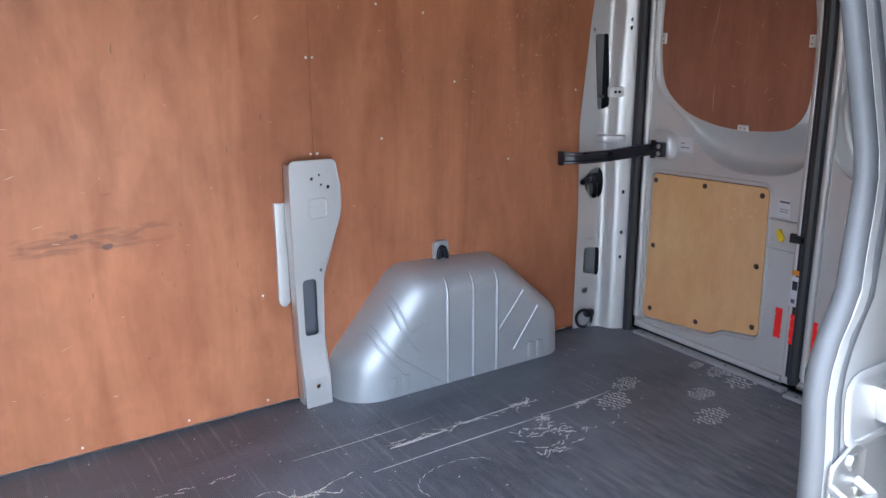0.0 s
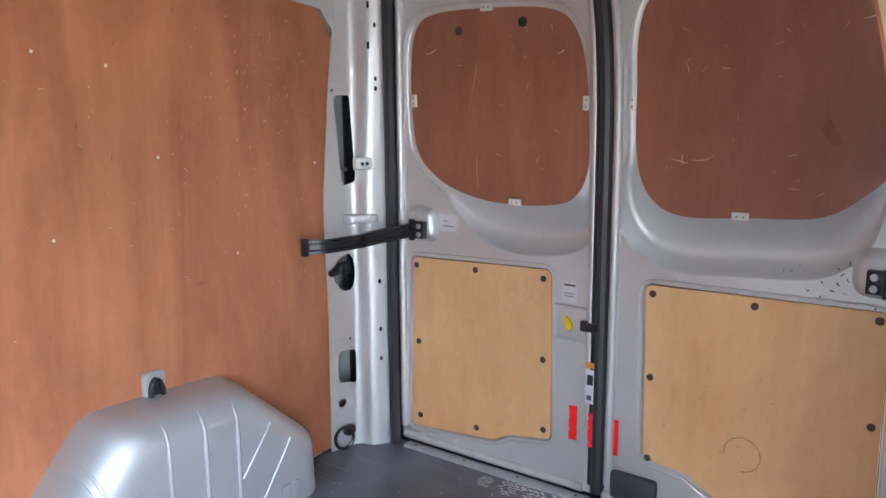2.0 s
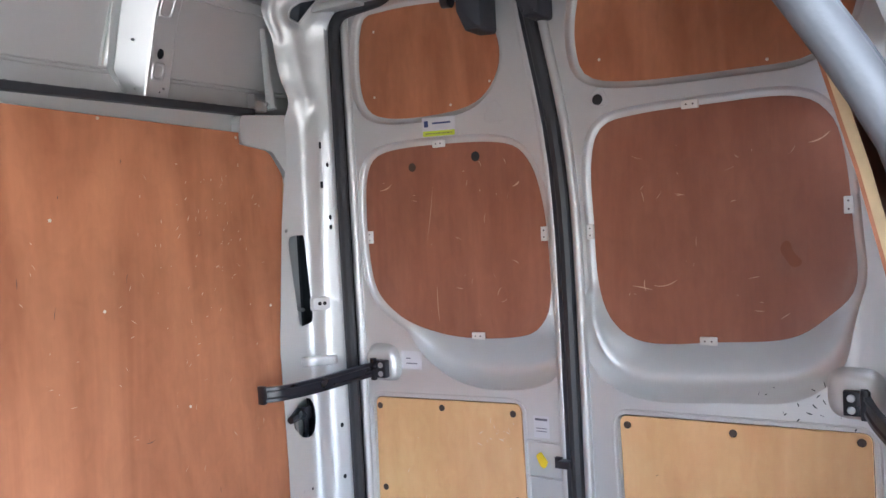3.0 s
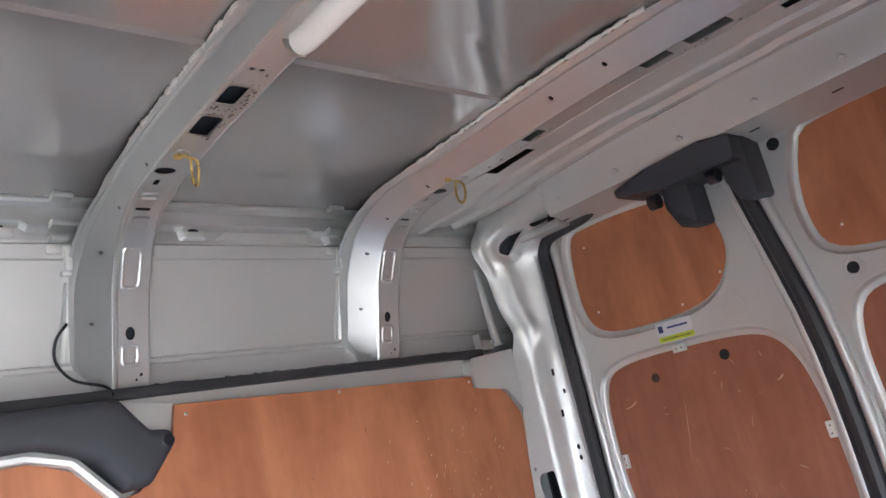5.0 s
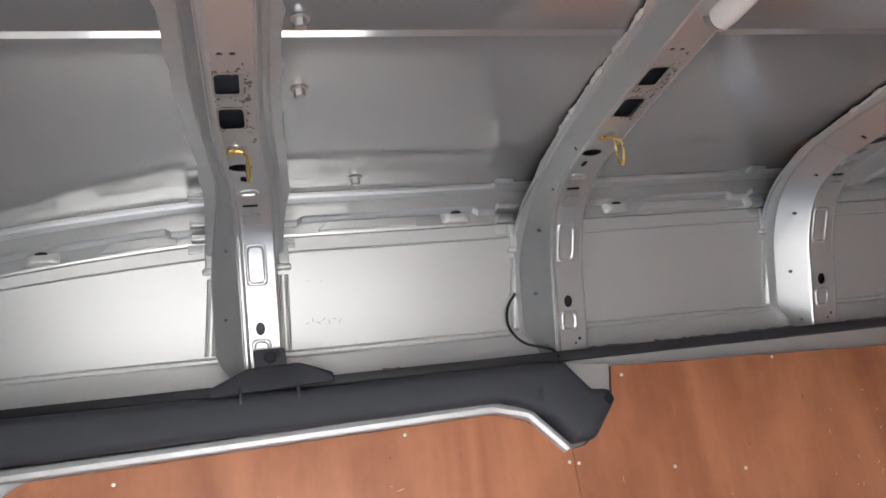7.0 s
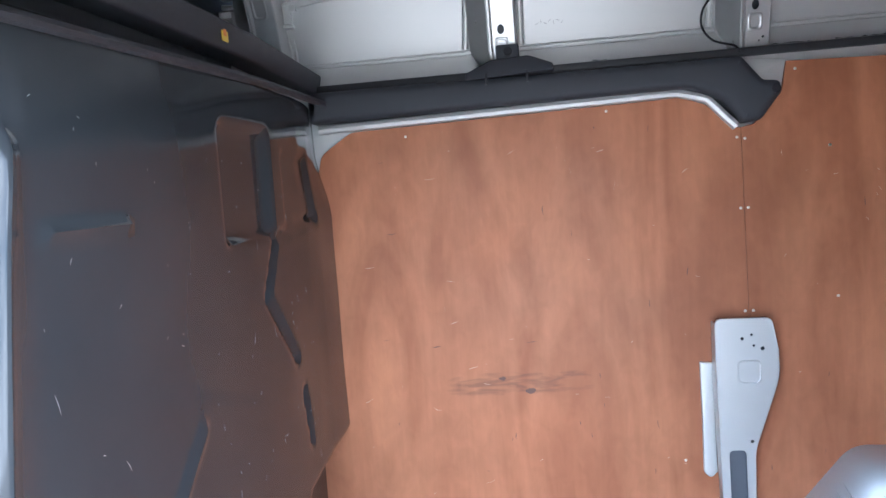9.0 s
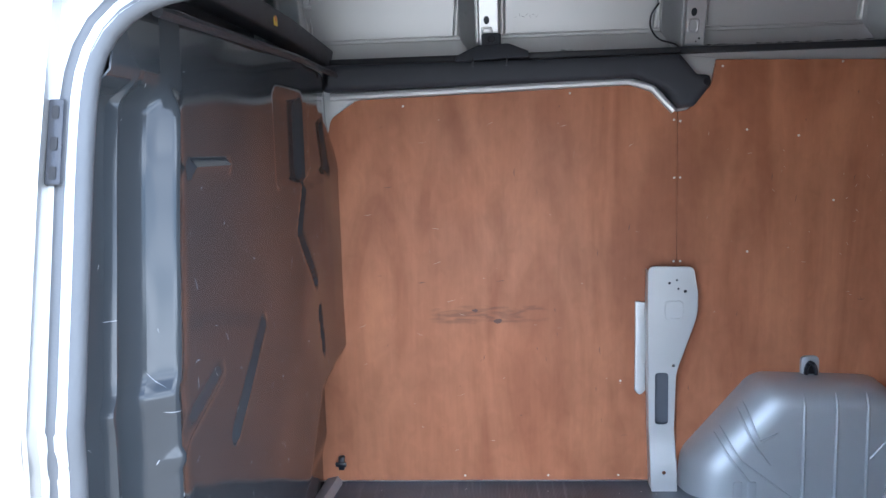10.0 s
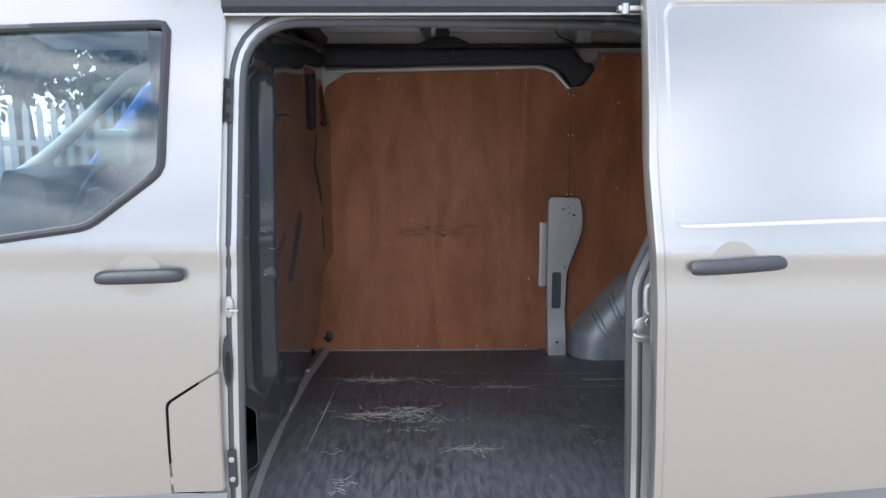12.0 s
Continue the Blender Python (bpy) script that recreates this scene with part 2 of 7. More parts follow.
FLOORMAT = rubber_mat("ribbed_rubber_mat")


# ---- shape helpers ----
def thing(name, at, label, category, group="", kind=""):
    e = new(name)
    e.location = at
    return tagged(e, label, category, group, kind)


def finish(bm, name, mat, sharp=32):
    bmesh.ops.remove_doubles(bm, verts=bm.verts[:], dist=1e-6)
    bmesh.ops.recalc_face_normals(bm, faces=bm.faces[:])
    me = bpy.data.meshes.new(name)
    bm.to_mesh(me)
    bm.free()
    me.materials.append(mat)
    me.polygons.foreach_set("use_smooth", [True] * len(me.polygons))
    me.set_sharp_from_angle(angle=radians(sharp))
    return me


def origin_of(ob):
    v = Vector((0, 0, 0))
    while ob:
        v += ob.location
        ob = ob.parent
    return v


def part(name, bm, mat, parent, label="", sharp=32):
    """Links a bmesh in world metres as ONE mesh object under a thing or a part."""
    o = origin_of(parent)
    bmesh.ops.translate(bm, verts=bm.verts[:], vec=-o)
    ob = new(name, finish(bm, name, mat, sharp))
    ob.parent = parent
    if label:
        ob["label"] = label
    return ob


def solid(name, bm, mat, label, category, kind="", group="", sharp=32):
    """A top-level thing or piece of the setting that is one mesh; its origin lies at its base."""
    lo = [min(v.co[i] for v in bm.verts) for i in range(3)]
    hi = [max(v.co[i] for v in bm.verts) for i in range(3)]
    o = Vector(((lo[0] + hi[0]) / 2, (lo[1] + hi[1]) / 2, lo[2]))
    bmesh.ops.translate(bm, verts=bm.verts[:], vec=-o)
    ob = new(name, finish(bm, name, mat, sharp))
    ob.location = o
    return tagged(ob, label, category, group, kind)


def rounded(points, r, seg=5):
    """A closed outline with its corners rounded; a point may carry its own radius."""
    out = []
    n = len(points)
    for i in range(n):
        p = Vector(points[i][:2])
        a, c = Vector(points[i - 1][:2]), Vector(points[(i + 1) % n][:2])
        rad = points[i][2] if len(points[i]) > 2 else r
        u, w = (a - p), (c - p)
        lu, lw = u.length, w.length
        if rad <= 0 or lu < 1e-6 or lw < 1e-6:
            out.append(tuple(p))
            continue
        u, w = u / lu, w / lw
        ang = math.acos(max(-1, min(1, u.dot(w))))
        if ang > 3.1:
            out.append(tuple(p))
            continue
        d = min(rad / math.tan(ang / 2), lu * 0.49, lw * 0.49)
        p1, p2 = p + u * d, p + w * d
        for k in range(seg + 1):
            t = k / seg
            out.append(tuple((1 - t) ** 2 * p1 + 2 * t * (1 - t) * p + t * t * p2))
    return out


def ellipse(cx, cy, rx, ry, n=12):
    return [(cx + rx * math.cos(2 * math.pi * k / n), cy + ry * math.sin(2 * math.pi * k / n)) for k in range(n)]


def rect(cx, cy, w, h, r=0.0, seg=3):
    pts = [(cx - w / 2, cy - h / 2), (cx + w / 2, cy - h / 2), (cx + w / 2, cy + h / 2), (cx - w / 2, cy + h / 2)]
    return rounded(pts, r, seg) if r else pts


def sheet(outer, holes=(), f=None, thick=0.0015, cu=(), cv=(), tidy=False):
    """A sheet with real openings: outline and holes in (u, v), cut along grid lines, laid out by f(u, v), given thickness."""
    bm = bmesh.new()
    edges = []
    for loop in (outer, *holes):
        vs = [bm.verts.new((p[0], p[1], 0)) for p in loop]
        edges += [bm.edges.new((vs[i], vs[(i + 1) % len(vs)])) for i in range(len(vs))]
    bmesh.ops.triangle_fill(bm, use_beauty=True, use_dissolve=False, edges=edges, normal=(0, 0, 1))
    if tidy:
        bmesh.ops.dissolve_limit(bm, angle_limit=0.02, verts=bm.verts[:], edges=bm.edges[:])
    for axis, cuts in ((0, cu), (1, cv)):
        for c in cuts:
            co, no = [0, 0, 0], [0, 0, 0]
            co[axis], no[axis] = c, 1
            bmesh.ops.bisect_plane(bm, geom=bm.verts[:] + bm.edges[:] + bm.faces[:], plane_co=co, plane_no=no, dist=1e-7)
    if f:
        for v in bm.verts:
            v.co = f(v.co.x, v.co.y)
    if thick:
        bmesh.ops.recalc_face_normals(bm, faces=bm.faces[:])
        bmesh.ops.solidify(bm, geom=bm.faces[:], thickness=thick)
    return bm


def slab(outer, f, thick, bevel=0.0, holes=(), seg=2):
    """A flat plate from an outline in a plane; f(u, v, w) puts it in the world, w from 0 to thick; its front edges may be rounded."""
    bm = sheet(outer, holes, None, 0)
    r = bmesh.ops.extrude_face_region(bm, geom=bm.faces[:])
    top = [g for g in r["geom"] if isinstance(g, bmesh.types.BMVert)]
    for v in top:
        v.co.z = thick
    if bevel:
        tops = set(top)
        rim = [e for e in bm.edges if e.verts[0] in tops and e.verts[1] in tops and len(e.link_faces) == 2
               and any(abs(fc.calc_center_median().z - thick) > 1e-6 for fc in e.link_faces)]
        bmesh.ops.bevel(bm, geom=rim, offset=bevel, segments=seg, affect="EDGES", profile=0.5)
    for v in bm.verts:
        v.co = f(v.co.x, v.co.y, v.co.z)
    return bm


def box(x0, x1, y0, y1, z0, z1, bevel=0.0, seg=2):
    bm = bmesh.new()
    bmesh.ops.create_cube(bm, size=1, matrix=Matrix.LocRotScale(((x0 + x1) / 2, (y0 + y1) / 2, (z0 + z1) / 2), None, (x1 - x0, y1 - y0, z1 - z0)))
    if bevel:
        bmesh.ops.bevel(bm, geom=bm.edges[:], offset=bevel, segments=seg, affect="EDGES", profile=0.5)
    return bm


def tube(points, r, n=10, closed=False, flat=1.0, caps=True):
    """A round bar along a line of points; r may be a list."""
    bm = bmesh.new()
    pts = [Vector(p) for p in points]
    rings = []
    count = len(pts)
    up = None
    for i, p in enumerate(pts):
        if closed:
            d = pts[(i + 1) % count] - pts[i - 1]
        else:
            d = pts[min(i + 1, count - 1)] - pts[max(i - 1, 0)]
        d.normalize()
        if up is None:
            up = d.orthogonal().normalized()
        up = (up - d * up.dot(d)).normalized()
        side = d.cross(up)
        rad = r[i] if isinstance(r, (list, tuple)) else r
        rings.append([bm.verts.new(p + (up * math.cos(2 * math.pi * k / n) + side * math.sin(2 * math.pi * k / n) * flat) * rad) for k in range(n)])
    for i in range(count if closed else count - 1):
        a, b = rings[i], rings[(i + 1) % count]
        for k in range(n):
            bm.faces.new((a[k], a[(k + 1) % n], b[(k + 1) % n], b[k]))
    if caps and not closed:
        bm.faces.new(rings[0])
        bm.faces.new(rings[-1])
    return bm


def sweep(profile, path, closed=False, caps=True, closed_profile=True):
    """Sections of (a, b) offsets swept along stations (origin, a-axis, b-axis)."""
    bm = bmesh.new()
    rings = [[bm.verts.new(Vector(o) + Vector(ax) * a + Vector(bx) * b) for a, b in profile] for o, ax, bx in path]
    m = len(profile)
    for i in range(len(rings) if closed else len(rings) - 1):
        p, q = rings[i], rings[(i + 1) % len(rings)]
        for k in range(m if closed_profile else m - 1):
            bm.faces.new((p[k], p[(k + 1) % m], q[(k + 1) % m], q[k]))
    if caps and not closed and closed_profile:
        bm.faces.new(rings[0])
        bm.faces.new(rings[-1])
    return bm


def loft(loops, caps=False):
    bm = bmesh.new()
    rings = [[bm.verts.new(p) for p in lp] for lp in loops]
    m = len(rings[0])
    for p, q in zip(rings, rings[1:]):
        for k in range(m):
            bm.faces.new((p[k], p[(k + 1) % m], q[(k + 1) % m], q[k]))
    if caps:
        bm.faces.new(rings[0])
        bm.faces.new(rings[-1])
    return bm


def join(*bms):
    out = bmesh.new()
    for b in bms:
        me = bpy.data.meshes.new("tmp")
        b.to_mesh(me)
        b.free()
        out.from_mesh(me)
        bpy.data.meshes.remove(me)
    return out


def disc(c, normal, r, h, n=12, dome=0.0):
    """A small round head at c that stands h proud along normal."""
    bm = bmesh.new()
    q = Vector(normal).to_track_quat("Z", "Y").to_matrix().to_4x4()
    rings = [(r, 0), (r, h * 0.6), (r * 0.8, h)]
    loops = [[Matrix.Translation(c) @ q @ Vector((a * math.cos(2 * math.pi * k / n), a * math.sin(2 * math.pi * k / n), b)) for k in range(n)] for a, b in rings]
    vs = [[bm.verts.new(p) for p in lp] for lp in loops]
    for p, s in zip(vs, vs[1:]):
        for k in range(n):
            bm.faces.new((p[k], p[(k + 1) % n], s[(k + 1) % n], s[k]))
    bm.faces.new(vs[0])
    bm.faces.new(vs[-1])
    return bm


def lerp(a, b, t):
    return a + (b - a) * t


def curve(points, t):
    """Piecewise-linear y(t) through (t, y) pairs."""
    if t <= points[0][0]:
        return points[0][1]
    for (a, va), (b, vb) in zip(points, points[1:]):
        if t <= b:
            return lerp(va, vb, (t - a) / (b - a))
    return points[-1][1]


def skin_curve(points, t):
    """Like curve(), but eased over a few centimetres so that the skin bends softly."""
    return sum(curve(points, t + d) for d in (-0.02, -0.01, 0.0, 0.01, 0.02)) / 5


def smooth(points, n):
    """A Catmull-Rom line through points, n steps a span."""
    pts = [Vector(p) for p in points]
    out = []
    for i in range(len(pts) - 1):
        p0, p1, p2, p3 = pts[max(i - 1, 0)], pts[i], pts[i + 1], pts[min(i + 2, len(pts) - 1)]
        for k in range(n):
            t = k / n
            out.append(0.5 * (2 * p1 + (p2 - p0) * t + (2 * p0 - 5 * p1 + 4 * p2 - p3) * t * t + (3 * p1 - p0 - 3 * p2 + p3) * t ** 3))
    out.append(pts[-1])
    return out


def closed_smooth(points, n):
    """A closed Catmull-Rom outline through points in a plane."""
    pts = [Vector(p[:2]) for p in points]
    m, out = len(pts), []
    for i in range(m):
        p0, p1, p2, p3 = pts[i - 1], pts[i], pts[(i + 1) % m], pts[(i + 2) % m]
        for k in range(n):
            t = k / n
            out.append(tuple(0.5 * (2 * p1 + (p2 - p0) * t + (2 * p0 - 5 * p1 + 4 * p2 - p3) * t * t + (3 * p1 - p0 - 3 * p2 + p3) * t ** 3)))
    return out


def grid(a, b, n):
    return [a + (b - a) * i / n for i in range(1, n)]


def bump01(t, a, b, w):
    """1 between a and b, falling to 0 over w on both sides."""
    def s(x):
        x = max(0, min(1, x))
        return x * x * (3 - 2 * x)
    return s((t - a + w) / w) * s((b - t + w) / w) if w else float(a <= t <= b)

# ---- ground and floor ----
solid("ground", box(-60, 60, -60, 60, -0.66, -0.60), ASPHALT, "pale sunlit concrete yard round the van", "ground", "structure")

floor = solid("floor", box(-0.10, 2.50, 0.05, 1.815, -0.02, 0.0), FLOORMAT, "dark ribbed rubber load floor with scuffs and dusty shoe prints", "floor", "structure")

# ---- plywood side wall ----
wall = thing("wall_offside", (1.1, 1.8, 0), "reddish brown plywood lining screwed to the side wall", "wall", kind="structure")
flat_wall = lambda u, v, w: Vector((u, 1.812 - w, v))
SHEET_A = rounded([(-0.12, 0.012), (1.1995, 0.012), (1.1995, 1.312), (1.178, 1.313, 0.02), (1.121, 1.375, 0.03), (1.046, 1.405, 0.05),
                   (0.11, 1.385, 0.06), (0.017, 1.325, 0.05), (0.0, 1.25), (-0.12, 1.25)], 0.002)
SHEET_B = rounded([(1.2004, 0.012), (2.288, 0.012), (2.296, 0.455), (2.288, 0.82, 0.1), (2.330, 1.197, 0.1), (2.345, 1.33, 0.05), (2.29, 1.405, 0.06),
                   (2.178, 1.419), (2.178, 1.452), (1.326, 1.480), (1.310, 1.397, 0.03), (1.235, 1.318, 0.02), (1.2004, 1.312)], 0.002)
part("plywood_sheet", slab(SHEET_A, flat_wall, 0.012, 0.0012), PLY, wall, sharp=20)
part("plywood_sheet", slab(SHEET_B, flat_wall, 0.012, 0.0012), PLY, wall, sharp=20)
part("raw_edge", tube([(2.289, 1.8005, 0.02), (2.297, 1.8005, 0.455), (2.2895, 1.8005, 0.82), (2.331, 1.8005, 1.197), (2.344, 1.8005, 1.31)], 0.0018, 6), RAWEDGE, wall, "pale raw plywood edge")
solid("wall_inner_steel", box(-0.12, 2.275, 1.83, 1.845, -0.05, 1.53), SILVER, "silver painted inner side panel behind the plywood", "wall", "structure")

# ---- upper side panels, rails and roof: one section, mirrored ----
YC = 1.02
BOWS = (-0.125, 0.552, 1.240, 1.915)   # where the roof bows stand
UPPER = [(1.835, 1.513), (1.862, 1.517), (1.874, 1.530), (1.879, 1.555), (1.8825, 1.576), (1.8855, 1.584), (1.8890, 1.5865), (1.8890, 1.5875), (1.8857, 1.590), (1.8850, 1.5955),
         (1.8885, 1.598), (1.8885, 1.599), (1.8848, 1.6015), (1.880, 1.635), (1.860, 1.702), (1.838, 1.775), (1.829, 1.806), (1.831, 1.8085), (1.8265, 1.8115), (1.820, 1.838), (1.826, 1.843), (1.842, 1.848)]


def sink(x, z):
    """The roof rail and the panel top drop towards the front."""
    return 0.0 if z < 1.64 else 0.055 * (max(0.0, 0.60 - max(x, -0.12)) / 0.60) ** 1.6 * min(1, (z - 1.64) / 0.2)


def panel_y(z):
    return curve([(q[1], q[0]) for q in UPPER], z)


def joggle(x, z):
    """The rail's middle lip steps down beside each bow."""
    if not 1.876 < z < 1.893:
        return 0.0
    return max(0.009 * bump01(x, bx - 0.16, bx + 0.105, 0.012) for bx in BOWS)


XS = sorted([-0.26, -0.12, 0.0, 0.1, 0.2, 0.3, 0.4, 0.5, 0.6, 0.8, 1.2, 2.52] + [bx + d for bx in BOWS[1:] for d in (-0.173, -0.166, -0.16, 0.105, 0.111, 0.118)])


def extrude_x(profile, xs, thick, drop=False, step=False):
    bm = bmesh.new()
    rows = [[bm.verts.new((x, y, z - (sink(x, z) if drop else 0) - (joggle(x, z) if step else 0))) for y, z in profile] for x in xs]
    for p, q in zip(rows, rows[1:]):
        for k in range(len(profile) - 1):
            bm.faces.new((p[k], p[k + 1], q[k + 1], q[k]))
    bmesh.ops.recalc_face_normals(bm, faces=bm.faces[:])
    bmesh.ops.solidify(bm, geom=bm.faces[:], thickness=thick)
    return bm


def mirror(profile):
    return [(2 * YC - y, z) for y, z in profile]


solid("wall_upper_offside", extrude_x(UPPER, XS, 0.002, True), WALLSKIN, "bare silver upper body panel above the lining", "wall", "structure")
solid("wall_upper_nearside", extrude_x(mirror(UPPER), XS, 0.002, True), WALLSKIN, "bare silver upper body panel", "wall", "structure")
RAIL = [(1.860, 1.856), (1.842, 1.845), (1.836, 1.846), (1.834, 1.851), (1.836, 1.879), (1.828, 1.8825), (1.819, 1.885), (1.816, 1.888), (1.8165, 1.892), (1.818, 1.919), (1.810, 1.922), (1.801, 1.925), (1.798, 1.929), (1.799, 1.934), (1.812, 1.950)]
solid("roof_rail", extrude_x(RAIL, XS[1:], 0.0025, True, True), BOWPAINT, "silver pressed roof rail with stepped lips and small holes", "rail", "structure", sharp=25)
solid("roof_rail", extrude_x(mirror(RAIL), XS[1:], 0.0025, True, True), BOWPAINT, "silver pressed roof rail with stepped lips and small holes", "rail", "structure", sharp=25)


def roof_z(y):
    d = abs(y - YC)
    return curve([(0, 1.960), (0.164, 1.957), (0.171, 1.950), (0.180, 1.950), (0.38, 1.949), (0.52, 1.948), (0.67, 1.946), (0.75, 1.943), (0.79, 1.937), (0.84, 1.945)], d)


ys = [YC - 0.84 + 1.68 * i / 60 for i in range(61)] + [YC + s * d for s in (-1, 1) for d in (0.164, 0.171, 0.180)]
bm = bmesh.new()
rows = []
for x in [-0.9] + XS + [2.6]:
    rows.append([bm.verts.new((x, y, roof_z(y) - sink(x, 1.9) * max(0, min(1, (abs(y - YC) - 0.42) / 0.34)) ** 1.4)) for y in sorted(ys)])
for p, q in zip(rows, rows[1:]):
    for k in range(len(p) - 1):
        bm.faces.new((p[k], p[k + 1], q[k + 1], q[k]))
bmesh.ops.recalc_face_normals(bm, faces=bm.faces[:])
bmesh.ops.solidify(bm, geom=bm.faces[:], thickness=0.003)
solid("ceiling", bm, ROOFSKIN, "bare glossy grey steel roof skin with long swages", "ceiling", "structure")

solid("wall_offside_outer", box(-0.28, 2.62, 1.97, 1.98, -0.45, 1.99), DARK, "outer body side closing the van", "wall", "structure")
# two unseen panels, added to stop outside light leaking into the side cavity
solid("underbody", box(-0.3, 2.61, 0.07, 1.969, -0.44, -0.42), DARK, "dark unseen underbody panel, added to keep light out from below", "underbody", "structure")
solid("roof_edge", box(-1.6, 2.61, 1.845, 1.985, 1.991, 1.999), DARK, "unseen body edge along the roof, added to keep light out", "roof", "structure")
solid("wall_front", box(-0.27, -0.26, 0.22, 1.97, -0.45, 1.99), PLASTIC, "dark panel closing the load space above the bulkhead", "wall", "structure")
# ---- roof bows ----
BOW = smooth([(1.835, 1.515, 0), (1.815, 1.58, 0), (1.795, 1.64, 0), (1.762, 1.74, 0), (1.70, 1.825, 0), (1.60, 1.872, 0), (1.45, 1.888, 0), (1.2, 1.897, 0), (1.02, 1.900, 0)], 5)
BOW = [(p.x, p.y) for p in BOW]
BOW = BOW + [(2 * YC - y, z) for y, z in BOW[-2::-1]]


def bow_station(s):
    """Point and inward normal on the bow at arc length s."""
    acc = 0
    for (y0, z0), (y1, z1) in zip(BOW, BOW[1:]):
        d = math.hypot(y1 - y0, z1 - z0)
        if acc + d >= s or (y1, z1) == BOW[-1]:
            t = (s - acc) / d
            ty, tz = (y1 - y0) / d, (z1 - z0) / d
            return lerp(y0, y1, t), lerp(z0, z1, t), -tz, ty
        acc += d


BOW_LEN = sum(math.hypot(b[0] - a[0], b[1] - a[1]) for a, b in zip(BOW, BOW[1:]))


def roof_bow(x0, lean=0.0, wide=0.015, rear=False):
    """A pressed bow: a recessed band with slots, holes and embossed pads, a flank slanting back from a fold, flanges on both sides."""
    bow = thing("roof_bow", (x0, 1.8, 1.5), "silver pressed steel roof bow with slots and holes", "roof bow", "roof bows")
    fold, hr = -0.026, 0.048
    end = lambda v: min(v, BOW_LEN - v)
    ease = lambda t: (lambda q: q * q * (3 - 2 * q))(max(0, min(1, t)))
    up = lambda v: ease((end(v) - 0.20) / 0.24)          # 0 on the legs, 1 under the roof
    lap = lambda v: 0.0025 * ease((end(v) - 0.478) / 0.004)

    def off(u, v, d):
        y, z, ny, nz = bow_station(v)
        d += lap(v)
        return Vector((x0 + u + lean * ease((end(v) - 0.30) / 0.45), y + ny * d, z + nz * d))

    def left_edge(v):
        foot = 1 - 0.80 * ease((0.075 - end(v)) / 0.085)
        return (fold - lerp(0.056, 0.017 + max(0, lean) * 0.8, up(v)) * foot, lerp(-0.048, -0.036, up(v)) * lerp(0.4, 1, foot))

    def f(u, v):
        return off(u, v, curve([(fold, 0.004), (fold + 0.003, 0.0065), (fold + 0.007, 0.006), (fold + 0.013, 0.0)], u))

    def flank(k, v):
        eu, ed = left_edge(v)
        return off(lerp(fold, eu, k), v, lerp(0.004, ed, k))
    holes, side_holes = [], []
    for m in (0, 1):
        at = lambda s: BOW_LEN - s if m else s
        holes += [ellipse(0.011, at(0.127), 0.010, 0.014), ellipse(0.034, at(0.040), 0.004, 0.004, 8), ellipse(0.024, at(0.030), 0.003, 0.003, 8), rect(0.010, at(0.400), 0.030, 0.008, 0.003),
                  rounded([(0.000, at(0.478)), (0.012, at(0.474)), (0.012, at(0.500)), (0.002, at(0.500))], 0.003), ellipse(0.006, at(0.535), 0.022, 0.014),
                  ]
        if rear:
            holes += [] if m else [rect(0.016, 0.838, 0.030, 0.054, 0.004)]
            side_holes += [ellipse(0.55, at(1.107), 0.10, 0.005, 8)]
        else:
            holes += [rounded([(-0.013, at(0.678)), (0.033, at(0.674)), (0.031, at(0.752)), (-0.010, at(0.754))], 0.010), rect(0.006, at(0.822), 0.037, 0.062, 0.006), ellipse(0.000, at(0.905), 0.005, 0.004, 8), ellipse(0.018, at(0.905), 0.005, 0.004, 8)]
        side_holes += [ellipse(0.45, at(0.030), 0.07, 0.004, 8), ellipse(0.55, at(0.150), 0.07, 0.004, 8), ellipse(0.45, at(0.290), 0.08, 0.004, 8), ellipse(0.30, at(0.395), 0.09, 0.004, 8), ellipse(0.25, at(0.545), 0.10, 0.004, 8)]
    if rear:
        mid_v = BOW_LEN / 2
        holes += [rect(0.008, mid_v + 0.144, 0.032, 0.064, 0.004), rect(0.010, mid_v + 0.258, 0.036, 0.092, 0.004), ellipse(-0.012, mid_v + 0.05, 0.003, 0.004, 8), ellipse(-0.004, mid_v + 0.045, 0.003, 0.004, 8)]
    cv = sorted(grid(0, BOW_LEN, 90) + [q for s in (0.478, 0.480, 0.482) for q in (s, BOW_LEN - s)])
    part("face", sheet([(fold, 0), (hr, 0), (hr, BOW_LEN), (fold, BOW_LEN)], holes, f, 0.002, (fold + 0.003, fold + 0.007, fold + 0.013), cv), BOWPAINT, bow, sharp=30)
    part("flank", sheet([(0, 0), (1, 0), (1, BOW_LEN), (0, BOW_LEN)], side_holes, flank, 0.002, (0.5,), cv), BOWPAINT, bow, sharp=30)
    for sgn in (-1, 1):
        bm = bmesh.new()
        rows = []
        for v in [0] + cv + [BOW_LEN]:
            k = up(v)
            wob = 0.006 * math.sin(v * 23 + 2 * sgn) ** 12
            if sgn < 0:
                eu, ed = left_edge(v)
